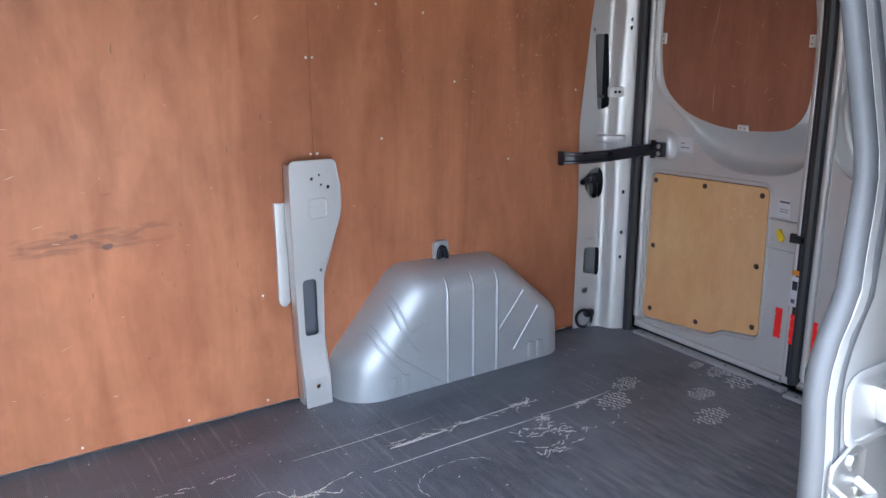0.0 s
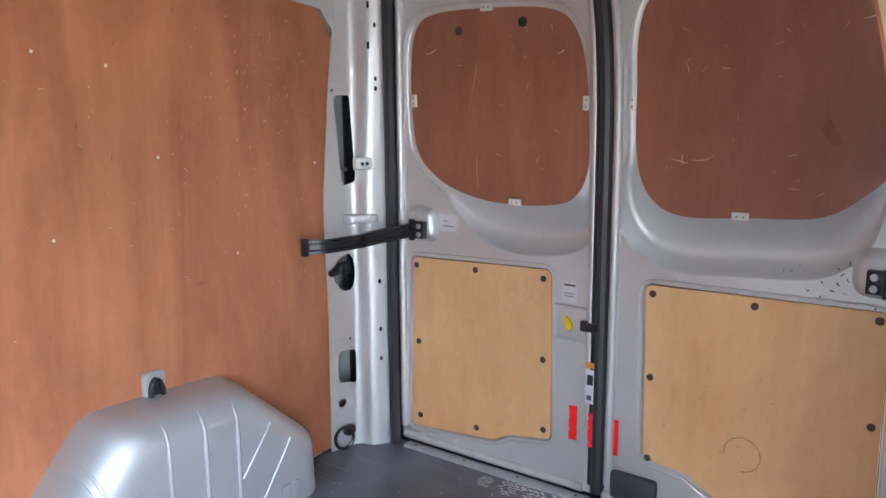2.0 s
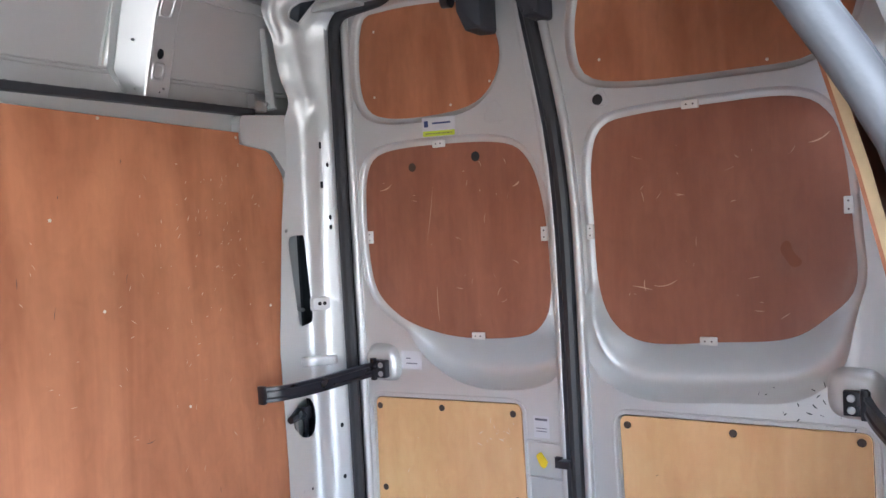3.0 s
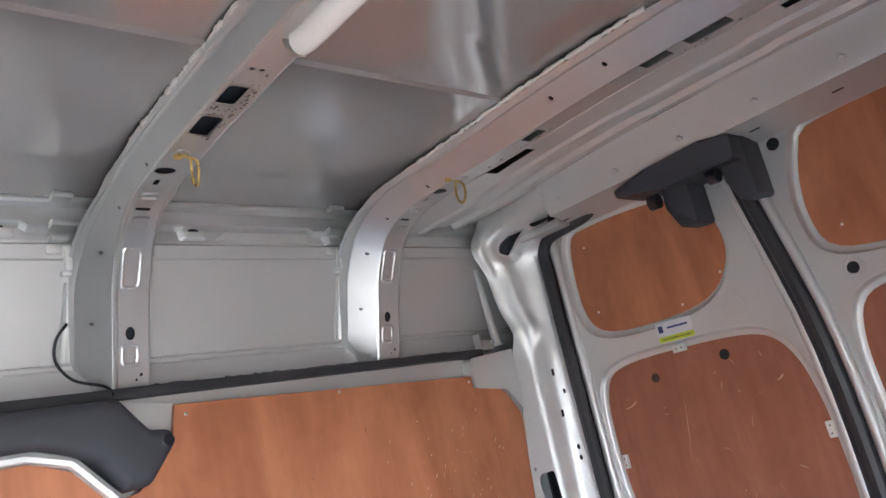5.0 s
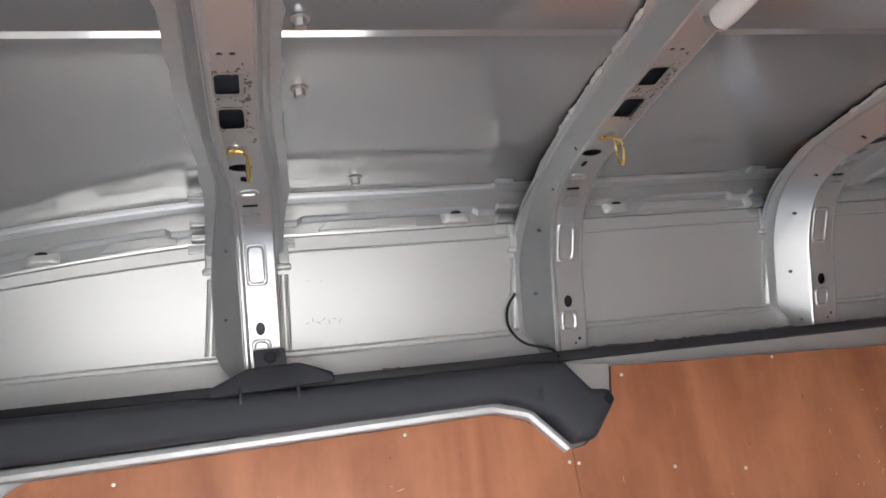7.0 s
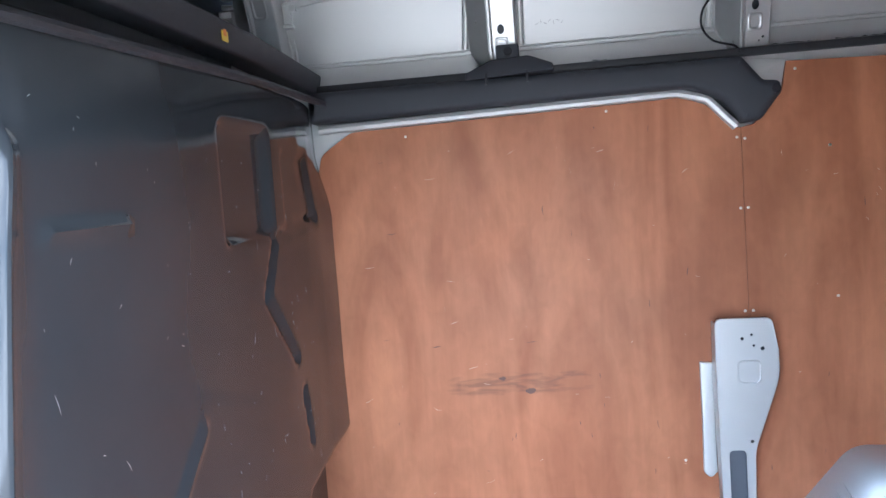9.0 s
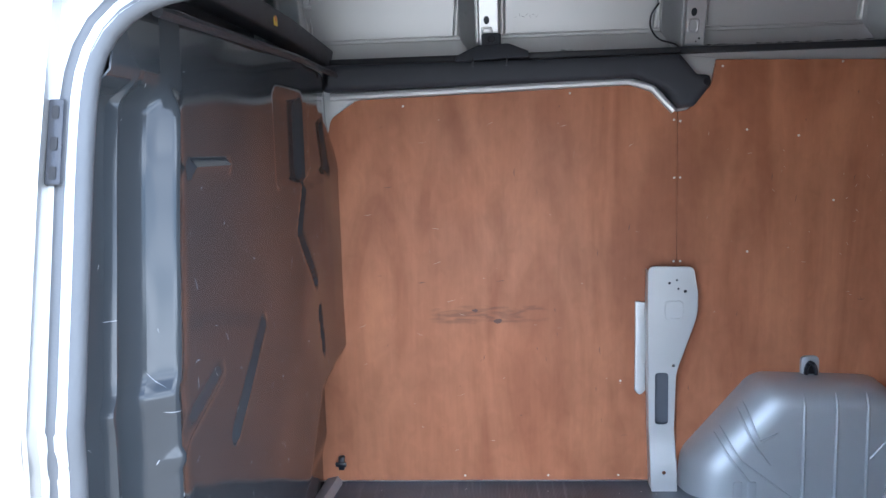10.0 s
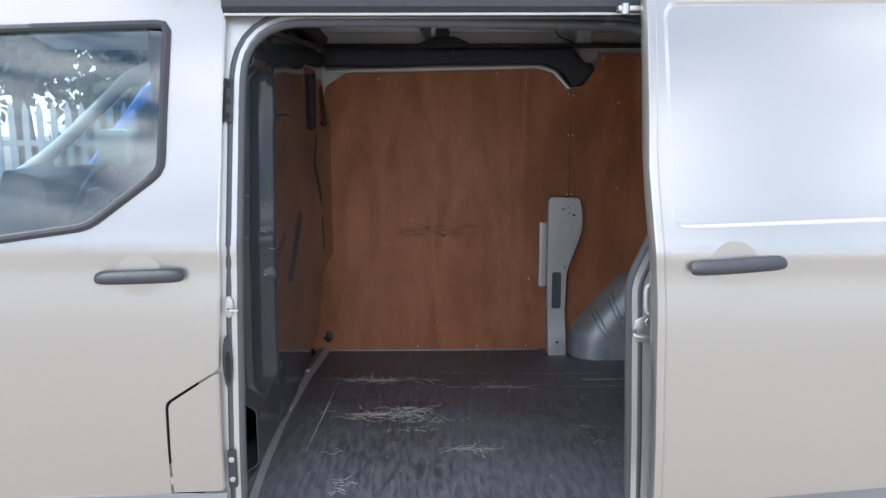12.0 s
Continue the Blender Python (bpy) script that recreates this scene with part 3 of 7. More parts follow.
                line = [(eu, ed), (eu - 0.001, ed - 0.003), (eu - lerp(0.003, 0.003, k), lerp(-0.088, -0.042, k)), (eu - lerp(0.006, 0.008, k), lerp(-0.092, -0.046, k)), (eu - lerp(0.008, 0.012, k), lerp(-0.092, -0.043, k)), (eu - lerp(0.012, wide + wob, k), lerp(-0.094, -0.048, k))]
            else:
                line = [(hr, 0), (hr + 0.003, -0.002), (hr + 0.004, -0.008), (hr + lerp(0.006, 0.012, k), lerp(-0.085, -0.042, k)), (hr + lerp(0.008, 0.020, k), lerp(-0.088, -0.046, k)), (hr + lerp(0.010, 0.026, k), lerp(-0.088, -0.043, k)), (hr + lerp(0.014, 0.042 + wob, k), lerp(-0.090, -0.048, k))]
            rows.append([bm.verts.new(off(a, v, b)) for a, b in line])
        for p, q in zip(rows, rows[1:]):
            for k in range(len(p) - 1):
                bm.faces.new((p[k], p[k + 1], q[k + 1], q[k]))
        bmesh.ops.recalc_face_normals(bm, faces=bm.faces[:])
        bmesh.ops.solidify(bm, geom=bm.faces[:], thickness=0.002)
        part("flange", bm, BOWPAINT, bow, sharp=40)
    # dark strip that stands in for the shade behind the openings
    part("opening_shade", sweep([(fold + 0.002, -0.022), (hr - 0.002, -0.022), (hr - 0.002, -0.024), (fold + 0.002, -0.024)], [(off(0, v, 0), (1, 0, 0), (off(0, v, 1) - off(0, v, 0))) for v in [0] + cv + [BOW_LEN]]), DARK, bow)
    rs = random.Random(int(x0 * 100) + 40)
    for m in (0, 1):
        mid = lambda s: BOW_LEN - s if m else s
        # embossed pads with rounded rims, and the small pressings under the corner
        for s0, ln, wd, hi in ((0.262, 0.085, 0.038, 0.0026), (0.082, 0.042, 0.034, 0.0026), (0.440, 0.016, 0.036, 0.004)):
            loops = [[off(u, v, d) for u, v in rect(0.011, mid(s0), wd + grow * 2, ln + grow * 2, 0.011)] for grow, d in ((0.003, 0.0004), (0.001, hi), (-0.002, hi), (-0.005, 0.0004))]
            part("embossed_pad", loft(loops, False), BOWPAINT, bow, sharp=60)
        loops = [[off(u, v, d + 0.006 * abs(v - mid(0.352)) / 0.03) for u, v in rect(0.010, mid(0.368), 0.032 + grow, 0.032 + grow, 0.006)] for grow, d in ((0.004, 0.0), (0.0, 0.004), (-0.004, 0.004))]
        part("tongue", loft(loops, True), BOWPAINT, bow, sharp=60)
        part("ring_seat", loft([[off(u, v, d) for u, v in ellipse(0.008, mid(0.607), r, r * 0.9, 16)] for r, d in ((0.018, 0.0004), (0.016, 0.003), (0.012, 0.003), (0.010, 0.0012))], True), STEEL, bow, sharp=60)
        # brown flecks of old sealant round the large openings
        bm = bmesh.new()
        for _ in range(60 if rear else 190):
            c0 = rs.choice((0.715, 0.820, 0.815))
            side = rs.choice((-1, 1))
            u0, v0 = (0.008 + side * (0.0225 + abs(rs.gauss(0, 0.006))), c0 + rs.gauss(0, 0.03)) if rs.random() < 0.75 else (rs.uniform(-0.015, 0.035), c0 + rs.choice((-1, 1)) * rs.uniform(0.034, 0.048))
            r = rs.choice((0.0007, 0.0012, 0.0018, 0.0036)) * rs.uniform(0.7, 1.2)
            n_ = rs.randint(5, 7)
            bm.faces.new([bm.verts.new(off(min(hr - 0.003, u0 + r * rs.uniform(0.5, 1.2) * math.cos(6.283 * k / n_)), mid(v0 + r * rs.uniform(0.6, 1.8) * math.sin(6.283 * k / n_)), 0.0009)) for k in range(n_)])
        tagged(part("sealant", bm, SEALANT, bow, "grey-brown sealant residue"), kind="stuff")
        for s0 in () if rear else (0.716, 0.820):
            loops = [[off(u, v, d) for u, v in rect(0.008, mid(s0), 0.042 + grow * 2, 0.066 + grow * 2, 0.010)] for grow, d in ((0.003, 0.0004), (0.001, 0.0014), (-0.001, 0.0012))]
            part("sealant", loft(loops, False), ALU, bow, "grey sealant ring")
    # rolled ends of the rail lips that lap over the flank
    for z, w in ((1.929, 0.040), (1.884, 0.052), (1.849, 0.034)):
        y = {1.929: 1.776, 1.884: 1.798, 1.849: 1.812}[z]
        zz = z - sink(x0, z) - (0.008 if z == 1.884 else 0)
        part("rail_end", slab(rounded([(x0 - 0.12, zz - 0.005), (x0 - 0.12 + w, zz - 0.006, 0.008), (x0 - 0.116 + w, zz + 0.006, 0.008), (x0 - 0.12, zz + 0.009)], 0.002), lambda u, v, q: Vector((u, y + 0.03 - q, v)), 0.036, 0.003), BOWPAINT, bow)
    return bow


for bx in BOWS:
    roof_bow(bx, -0.022 if 0.5 < bx < 0.6 else 0.045 if bx > 1.9 else 0.0, 0.036 if bx < 1 else 0.015, bx > 1.9)

# ---- wheel arch ----
ARCHPAINT = material("silver_paint_arch", (0.53, 0.55, 0.56), 0.46, 0.50, 0.0, 5.0, 0.10, 0.010, 500, 0.07)
arch = thing("wheel_arch", (1.68, 1.72, 0), "silver painted steel wheel arch box with pressed ribs", "wheel arch")


def arch_profile(pts, r):
    return rounded(pts, r, 7)


A0 = arch_profile([(1.205, 0.0, 0), (1.218, 0.128, 0.10), (1.460, 0.408, 0.10), (1.860, 0.392, 0.10), (2.116, 0.166, 0.06), (2.126, 0.0, 0)], 0.1)
A1 = arch_profile([(1.345, 0.0, 0), (1.353, 0.105, 0.10), (1.538, 0.322, 0.10), (1.825, 0.318, 0.10), (2.020, 0.148, 0.06), (2.026, 0.0, 0)], 0.1)


def arch_ring(t, y):
    return [Vector((lerp(a[0], b[0], t), y, lerp(a[1], b[1], t))) for a, b in zip(A0, A1)]


rows = [(-0.012, 1.80), (0.0, 1.788), (0.03, 1.755), (0.10, 1.722), (0.22, 1.695), (0.38, 1.673), (0.56, 1.657), (0.74, 1.648), (0.88, 1.644), (1.0, 1.642)]
bm = bmesh.new()
vr = [[bm.verts.new(p) for p in arch_ring(t, y)] for t, y in rows]
for p, q in zip(vr, vr[1:]):
    for k in range(len(p) - 1):
        bm.faces.new((p[k], p[k + 1], q[k + 1], q[k]))
bm.faces.new(vr[-1])
part("box", bm, ARCHPAINT, arch, sharp=50)


def ridge(parent, pts, r, mat=ARCHPAINT, name="rib", flat=1.0):
    return part(name, tube(pts, r, 8, flat=flat), mat, parent, sharp=60)


for xr in (1.585, 1.690, 1.790):
    ridge(arch, [(xr, 1.6425, 0.002), (xr, 1.6425, 0.29), (xr + 0.001, 1.6465, 0.328), (xr + 0.002, 1.656, 0.354), (xr + 0.004, 1.672, 0.370)], [0.0065, 0.0065, 0.006, 0.005, 0.002])
for a, b in (((1.80, 0.15), (1.905, 0.275)), ((1.865, 0.06), (1.972, 0.205))):
    ridge(arch, [(a[0], 1.643, a[1]), (b[0], 1.644, b[1])], 0.0048)
def arch_face(t, k):
    """A point on the sloping front end of the box: t from wall to front face, k up the slope."""
    y = curve([(r[0], r[1]) for r in rows_y], t)
    return Vector((lerp(lerp(1.218, 1.460, k), lerp(1.353, 1.538, k), t) - 0.001, y - 0.001, lerp(lerp(0.128, 0.408, k), lerp(0.105, 0.322, k), t)))


rows_y = [(0.0, 1.788), (0.03, 1.755), (0.10, 1.722), (0.22, 1.695), (0.38, 1.673), (0.56, 1.657), (0.74, 1.648), (0.88, 1.644), (1.0, 1.642)]
for k, end in ((0.17, None), (0.25, (1.555, 0.012)), (0.49, None), (0.57, (1.500, 0.240))):
    pts = [arch_face(t, k + 0.20 - 0.28 * t) for t in (0.10, 0.22, 0.38, 0.56, 0.74, 0.88, 1.0)]
    pts += [Vector((end[0], 1.6415, end[1]))] if end else [Vector((pts[-1].x + 0.05, 1.6415, pts[-1].z - 0.065))]
    ridge(arch, pts, [0.002, 0.0045, 0.005, 0.005, 0.005, 0.005, 0.005, 0.003])
for xr in (1.372, 1.418, 1.945, 1.985):
    part("rib", slab(rect(xr, 0.040, 0.030, 0.066, 0.009), lambda u, v, w: Vector((u, 1.6425 - w, v)), 0.004, 0.002), ARCHPAINT, arch)
bm = slab(rect(1.655, 0.41, 0.062, 0.105, 0.018), lambda u, v, w: Vector((u, 1.80 - w, v)), 0.012, 0.004)
part("lashing_plate", bm, ARCHPAINT, arch)
part("lashing_eye", tube([(1.655 + 0.017 * math.cos(a), 1.78, 0.405 + 0.036 * math.sin(a)) for a in [2 * math.pi * k / 16 for k in range(16)]], 0.007, 8, True), BLACKSTEEL, arch, "black steel lashing ring")
part("recess", slab(ellipse(1.655, 0.405, 0.022, 0.043, 16), lambda u, v, w: Vector((u, 1.789 - w, v)), 0.002), HOLE, arch)

# ---- pillar bracket on the plywood ----
br = thing("pillar_bracket", (1.14, 1.75, 0), "silver pressed steel pillar bracket with slot and holes", "bracket")
OUT = rounded([(1.105, 0.0, 0.004), (1.190, 0.0, 0.004), (1.188, 0.10, 0.0), (1.180, 0.22, 0.1), (1.186, 0.42, 0.15), (1.258, 0.625, 0.2), (1.258, 0.70, 0.05), (1.243, 0.788, 0.02), (1.095, 0.792, 0.02), (1.092, 0.63, 0.1), (1.098, 0.22, 0.1)], 0.01)
HOLES = [rect(1.140, 0.330, 0.046, 0.185, 0.014), ellipse(1.180, 0.447, 0.005, 0.005, 8), ellipse(1.147, 0.067, 0.007, 0.007, 10), ellipse(1.218, 0.706, 0.006, 0.006, 10), ellipse(1.165, 0.735, 0.005, 0.005, 8), ellipse(1.19, 0.745, 0.004, 0.004, 8), ellipse(1.195, 0.715, 0.004, 0.004, 8)]
def brk(u, v):
    y = curve([(0, 1.732), (0.10, 1.735), (0.115, 1.742), (0.22, 1.746), (0.8, 1.748)], v)
    return Vector((u, y, v))
part("plate", sheet(OUT, HOLES, brk, 0.003, (), (0.10, 0.115, 0.22)), SILVER, br)
part("edge", sweep([(0.0, 0), (0.003, 0), (0.003, 0.040), (0.0, 0.040)], [((curve([(0, 1.103), (0.22, 1.096), (0.63, 1.090), (0.79, 1.093)], z), 1.747, z), (1, 0, 0), (0, 1, 0)) for z in (0.005, 0.22, 0.63, 0.78)]), SILVER, br)
part("edge", sweep([(0.0, 0), (0.003, 0), (0.003, 0.055), (0.0, 0.055)], [((curve([(0, 1.187), (0.10, 1.186), (0.22, 1.178), (0.30, 1.178), (0.42, 1.186), (0.55, 1.232), (0.625, 1.255), (0.70, 1.256), (0.78, 1.243)], z), 1.747, z), (1, 0, 0), (0, 1, 0)) for z in (0.005, 0.1, 0.22, 0.3, 0.42, 0.55, 0.625, 0.70, 0.78)]), SILVER, br)
# dark sheet for the shade behind the upper holes
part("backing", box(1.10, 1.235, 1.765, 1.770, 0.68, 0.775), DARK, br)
# grey sheet with the slot's shade put into its colour
part("backing", box(1.10, 1.18, 1.785, 1.790, 0.2, 0.46), SLOT_SHADE, br)
part("pressing", loft([[Vector((p[0], 1.7475 - d, p[1])) for p in rect(1.180, 0.642, 0.062 + g, 0.064 + g, 0.014)] for g, d in ((0.004, 0.0), (0.0, 0.0045), (-0.006, 0.0045), (-0.012, 0.0))]), SILVER, br, sharp=60)
part("rim", tube([brk(p[0], p[1]) + Vector((0, -0.0012, 0)) for p in OUT], 0.0028, 6, True), SILVER, br, sharp=60)
part("side_wing", slab(rounded([(1.056, 0.345, 0.02), (1.075, 0.325, 0.015), (1.094, 0.345), (1.094, 0.66), (1.058, 0.665, 0.004), (1.058, 0.50, 0.05)], 0.004), lambda u, v, w: Vector((u, 1.801 - w, v)), 0.010, 0.004), SILVER, br)

# ---- rear doors ----
def loop_resample(pts, n):
    pts = [Vector(p[:2]) for p in pts]
    ln = [0]
    for a, b in zip(pts, pts[1:] + pts[:1]):
        ln.append(ln[-1] + (b - a).length)
    out = []
    for k in range(n):
        s = ln[-1] * k / n
        i = max(j for j in range(len(pts)) if ln[j] <= s)
        a, b = pts[i], pts[(i + 1) % len(pts)]
        out.append(a + (b - a) * ((s - ln[i]) / max(1e-9, ln[i + 1] - ln[i])))
    return out


XD = 2.500   # inner face of the rear doors


def offset_loop(pts, d):
    """Grows an outline by d(p) along its outward normal."""
    out = []
    n = len(pts)
    area = sum(pts[i][0] * pts[(i + 1) % n][1] - pts[(i + 1) % n][0] * pts[i][1] for i in range(n))
    s = 1 if area > 0 else -1
    for i in range(n):
        a, b = Vector(pts[i - 1]), Vector(pts[(i + 1) % n])
        t = (b - a).normalized()
        nrm = Vector((t.y, -t.x)) * s
        p = Vector(pts[i])
        out.append(tuple(p + nrm * (d(p) if callable(d) else d)))
    return out


def gap_lean(z):
    """The edges that meet between the doors lean across as they rise."""
    return skin_curve([(0.0, -0.016), (0.9, -0.014), (1.15, -0.012), (1.30, -0.003), (1.43, 0.012), (1.70, 0.062), (1.90, 0.090)], z)


GAP_ZS = (0.016, 0.3, 0.6, 0.9, 1.1, 1.2, 1.3, 1.4, 1.5, 1.6, 1.7, 1.84)


def rear_door(y0, y1, window, top, low, screws, scoop, label):
    door = thing("rear_door", (XD + 0.03, (y0 + y1) / 2, 0.03), label, "van door", "rear doors")
    window = [tuple(p) for p in loop_resample(closed_smooth(window, 6), 96)]
    top = [tuple(p) for p in loop_resample(closed_smooth(top, 6), 64)]
    zlo = min(p[1] for p in window)
    deep = lambda p: max(0, min(1, (zlo + 0.15 - p[1]) / 0.13)) ** 0.8 * max(0.0, 1 - (abs(p[0] - scoop[0]) / (scoop[1] if p[0] > scoop[0] else scoop[2])) ** (scoop[3] if p[0] > scoop[0] else 6))
    wo = offset_loop(window, lambda p: 0.019 + 0.123 * deep(p))
    to = offset_loop(top, 0.018)
    lo = offset_loop(rounded(low, 0.02, 4), 0.006)
    e0 = (lambda z: y0 + gap_lean(z)) if y0 > 0.9 else (lambda z: y0)
    e1 = (lambda z: y1 + gap_lean(z)) if y1 < 1.0 else (lambda z: y1)
    outer = [(e0(z), z) for z in GAP_ZS] + [(e1(z), z) for z in GAP_ZS[::-1]]
    part("inner_panel", sheet(outer, [wo, to, lo], lambda u, v: Vector((XD, u, v)), 0.002), SILVER, door)
    # rounded returns from the panel back to the glazing plane
    def ret(a, b, depth, scooped=False):
        loops = []
        for t, d, e in ((0, 0, 0), (0.02, 0.03, 0.05), (0.05, 0.10, 0.22), (0.12, 0.3, 0.66), (0.20, 0.55, 0.94), (0.30, 0.72, 1.0), (0.42, 0.82, 0.96), (0.7, 0.93, 0.55), (0.9, 0.98, 0.15), (1, 1, 0)):
            loops.append([Vector((XD + depth * d + (0.054 * deep(q) * e if scooped else 0), lerp(p[0], q[0], t), lerp(p[1], q[1], t))) for p, q in zip(a, b)])
        return loft(loops)
    part("window_recess", ret(wo, offset_loop(window, -0.004), 0.014, True), SILVER, door, sharp=60)
    part("window_recess", ret(to, offset_loop(top, -0.004), 0.020), SILVER, door, sharp=60)
    part("window_board", slab(offset_loop(window, -0.001), lambda u, v, w: Vector((XD + 0.018 - w, u, v)), 0.006, 0.001), DOORPLY, door, "red-brown plywood blanking board", 20)
    part("window_board", slab(offset_loop(top, -0.001), lambda u, v, w: Vector((XD + 0.024 - w, u, v)), 0.006, 0.001), PLY, door, "reddish plywood blanking board", 20)
    part("outer_panel", box(XD + 0.070, XD + 0.077, y0, y1, 0.035, 1.84), DARK, door)
    part("lower_recess", loft([[Vector((XD, p[0], p[1])) for p in lo], [Vector((XD + 0.008, p[0], p[1])) for p in offset_loop(lo, -0.004)]]), SILVER, door)
    for ye, sg in ((e0, 1), (e1, -1)):
        part("edge_bead", tube([(XD - 0.006, ye(z) + sg * 0.012, min(1.82, max(0.06, z))) for z in GAP_ZS], 0.013, 10), SILVER, door, sharp=60)
    part("bottom_bead", tube([(XD - 0.002, y0 + 0.012, 0.027), (XD - 0.002, y1 - 0.012, 0.027)], 0.014, 10), SILVER, door, sharp=60)
    part("pressed_bead", tube([(XD - 0.0005, p[0], p[1]) for p in offset_loop(rounded(low, 0.03, 5), 0.016)], 0.0040, 6, True), SILVER, door, sharp=60)
    board = part("lower_board", slab(rounded(low, 0.02, 4), lambda u, v, w: Vector((XD + 0.012 - w, u, v)), 0.009, 0.0012), TAN, door, "tan plywood lower door lining", 20)
    for sy, sz in screws:
        part("screw", disc((XD + 0.003, sy, sz), (-1, 0, 0), 0.0095, 0.003), SCREW, board)
    return door


D1 = rear_door(0.985, 1.665,
    [(1.012, 0.955), (1.040, 0.880), (1.110, 0.842), (1.303, 0.834), (1.467, 0.868), (1.560, 0.925), (1.602, 0.985), (1.618, 1.08), (1.621, 1.22), (1.605, 1.335), (1.540, 1.386), (1.341, 1.393), (1.130, 1.376), (1.055, 1.315), (1.022, 1.20), (1.012, 1.07)],
    [(1.607, 1.776), (1.618, 1.566), (1.529, 1.486), (1.252, 1.487), (1.148, 1.567), (1.143, 1.677), (1.22, 1.765), (1.320, 1.795), (1.527, 1.805)],
    [(1.616, 0.639), (1.115, 0.656), (1.107, 0.143), (1.251, 0.122, 0.05), (1.303, 0.091, 0.05), (1.63, 0.063)],
    [(1.602, 0.614), (1.375, 0.625), (1.14, 0.628), (1.597, 0.36), (1.137, 0.385), (1.594, 0.105), (1.37, 0.115), (1.132, 0.168)],
    (1.18, 0.30, 0.185, 2.2), "silver rear door with plywood boards over its windows")
D2 = rear_door(0.19, 0.945,
    [(0.876, 0.985), (0.882, 1.15), (0.883, 1.30), (0.850, 1.390), (0.75, 1.412), (0.58, 1.416), (0.40, 1.412), (0.325, 1.365), (0.297, 1.275), (0.285, 1.12), (0.283, 0.985), (0.34, 0.915), (0.425, 0.862), (0.58, 0.848), (0.755, 0.840), (0.840, 0.888)],
    [(0.885, 1.768), (0.914, 1.601), (0.842, 1.504), (0.485, 1.487), (0.35, 1.50), (0.27, 1.58), (0.27, 1.74), (0.34, 1.80), (0.80, 1.815)],
    [(0.832, 0.653), (0.262, 0.661), (0.255, 0.075), (0.59, 0.085, 0.04), (0.695, 0.150, 0.04), (0.822, 0.165)],
    [(0.812, 0.63), (0.553, 0.635), (0.282, 0.642), (0.81, 0.40), (0.279, 0.39), (0.808, 0.169), (0.50, 0.115), (0.275, 0.105)],
    (0.61, 0.30, 0.32, 6), "silver rear door with plywood boards and a wiper motor cover")

# ---- rear pillars, header, seals ----
def fold_round(line):
    """Rounds the folds of a section."""
    return [(p.x, p.y) for p in smooth([(a, b, 0) for a, b in line], 4)]


def pillar(side):
    """Section of the rear corner post at height z as a line of points, from the lining to the door seal."""
    m = (lambda y: y) if side > 0 else (lambda y: 2 * 0.925 - y)
    def f(u, v):
        lx = curve([(0, 2.285), (0.455, 2.292), (0.82, 2.285), (1.197, 2.325), (1.36, 2.352), (1.42, 2.358), (1.55, 2.352), (1.9, 2.35)], v)
        line = [(lx, 1.797), (lerp(lx, 2.44, 0.35), 1.786), (lerp(lx, 2.44, 0.60), 1.775), (lerp(lx, 2.44, 0.72), 1.758), (lerp(lx, 2.44, 0.80), 1.722), (2.44, 1.698), (2.455, 1.690), (2.475, 1.692), (2.50, 1.70)]
        line = fold_round(line)
        t = u * (len(line) - 1)
        i = min(int(t), len(line) - 2)
        x, y = lerp(line[i][0], line[i + 1][0], t - i), lerp(line[i][1], line[i + 1][1], t - i)
        return Vector((x, m(y), v))
    return f


fp = pillar(1)
post = thing("wall_rear_pillar", (2.38, 1.76, 0), "silver pressed steel rear pillar with openings", "pillar", kind="structure")
ph = [rounded([(0.06, 1.150), (0.250, 1.150), (0.370, 0.885), (0.17, 0.870)], 0.03, 4), ellipse(0.190, 0.592, 0.125, 0.062, 16), rounded([(0.08, 0.335), (0.29, 0.330), (0.29, 0.215), (0.08, 0.228)], 0.03, 4), ellipse(0.11, 0.157, 0.035, 0.013, 12)]
ph += [rect(0.52, z, 0.03, 0.02) for z in (1.42, 1.30)] + [ellipse(0.60, z, 0.02, 0.008, 8) for z in (0.30, 0.40, 0.56, 1.17, 1.20, 1.36, 1.5)] + [ellipse(0.05, 1.165, 0.015, 0.006, 8)]
ph += [ellipse(u, 0.37, 0.013, 0.005, 8) for u in (0.12, 0.165, 0.21)]
cu = grid(0, 1, 32)
cv = grid(0.0, 1.9, 38)
part("pressing", sheet([(0, 0.0), (1, 0.0), (1, 1.83), (0.66, 1.83), (0.66, 1.46), (0, 1.46)], [q for q in ph if max(p[1] for p in q) < 1.45], fp, 0.002, cu, cv), SILVER, post, sharp=60)
part("outer_skin", box(2.29, 2.46, 1.868, 1.873, 0, 1.45), SILVER, post)
part("inner_rod", tube(smooth([(2.372, 1.825, 1.25), (2.372, 1.825, 1.10), (2.374, 1.82, 0.97), (2.384, 1.82, 0.93), (2.42, 1.82, 0.915)], 4), 0.006, 8), STEEL, post, "bright rod inside the pillar")
part("inner_rod", tube([(2.36, 1.83, 0.75), (2.37, 1.83, 0.5), (2.35, 1.83, 0.2)], 0.010, 8), STEEL, post)
fn = pillar(-1)
part("pressing", sheet([(0, 0.0), (1, 0.0), (1, 1.83), (0, 1.83)], [ph[0]], fn, 0.002, cu, grid(0, 1.9, 20)), SILVER, post, sharp=60)

BOW_Z = sorted((y, z) for y, z in BOW if 0.44 <= y <= 1.60)
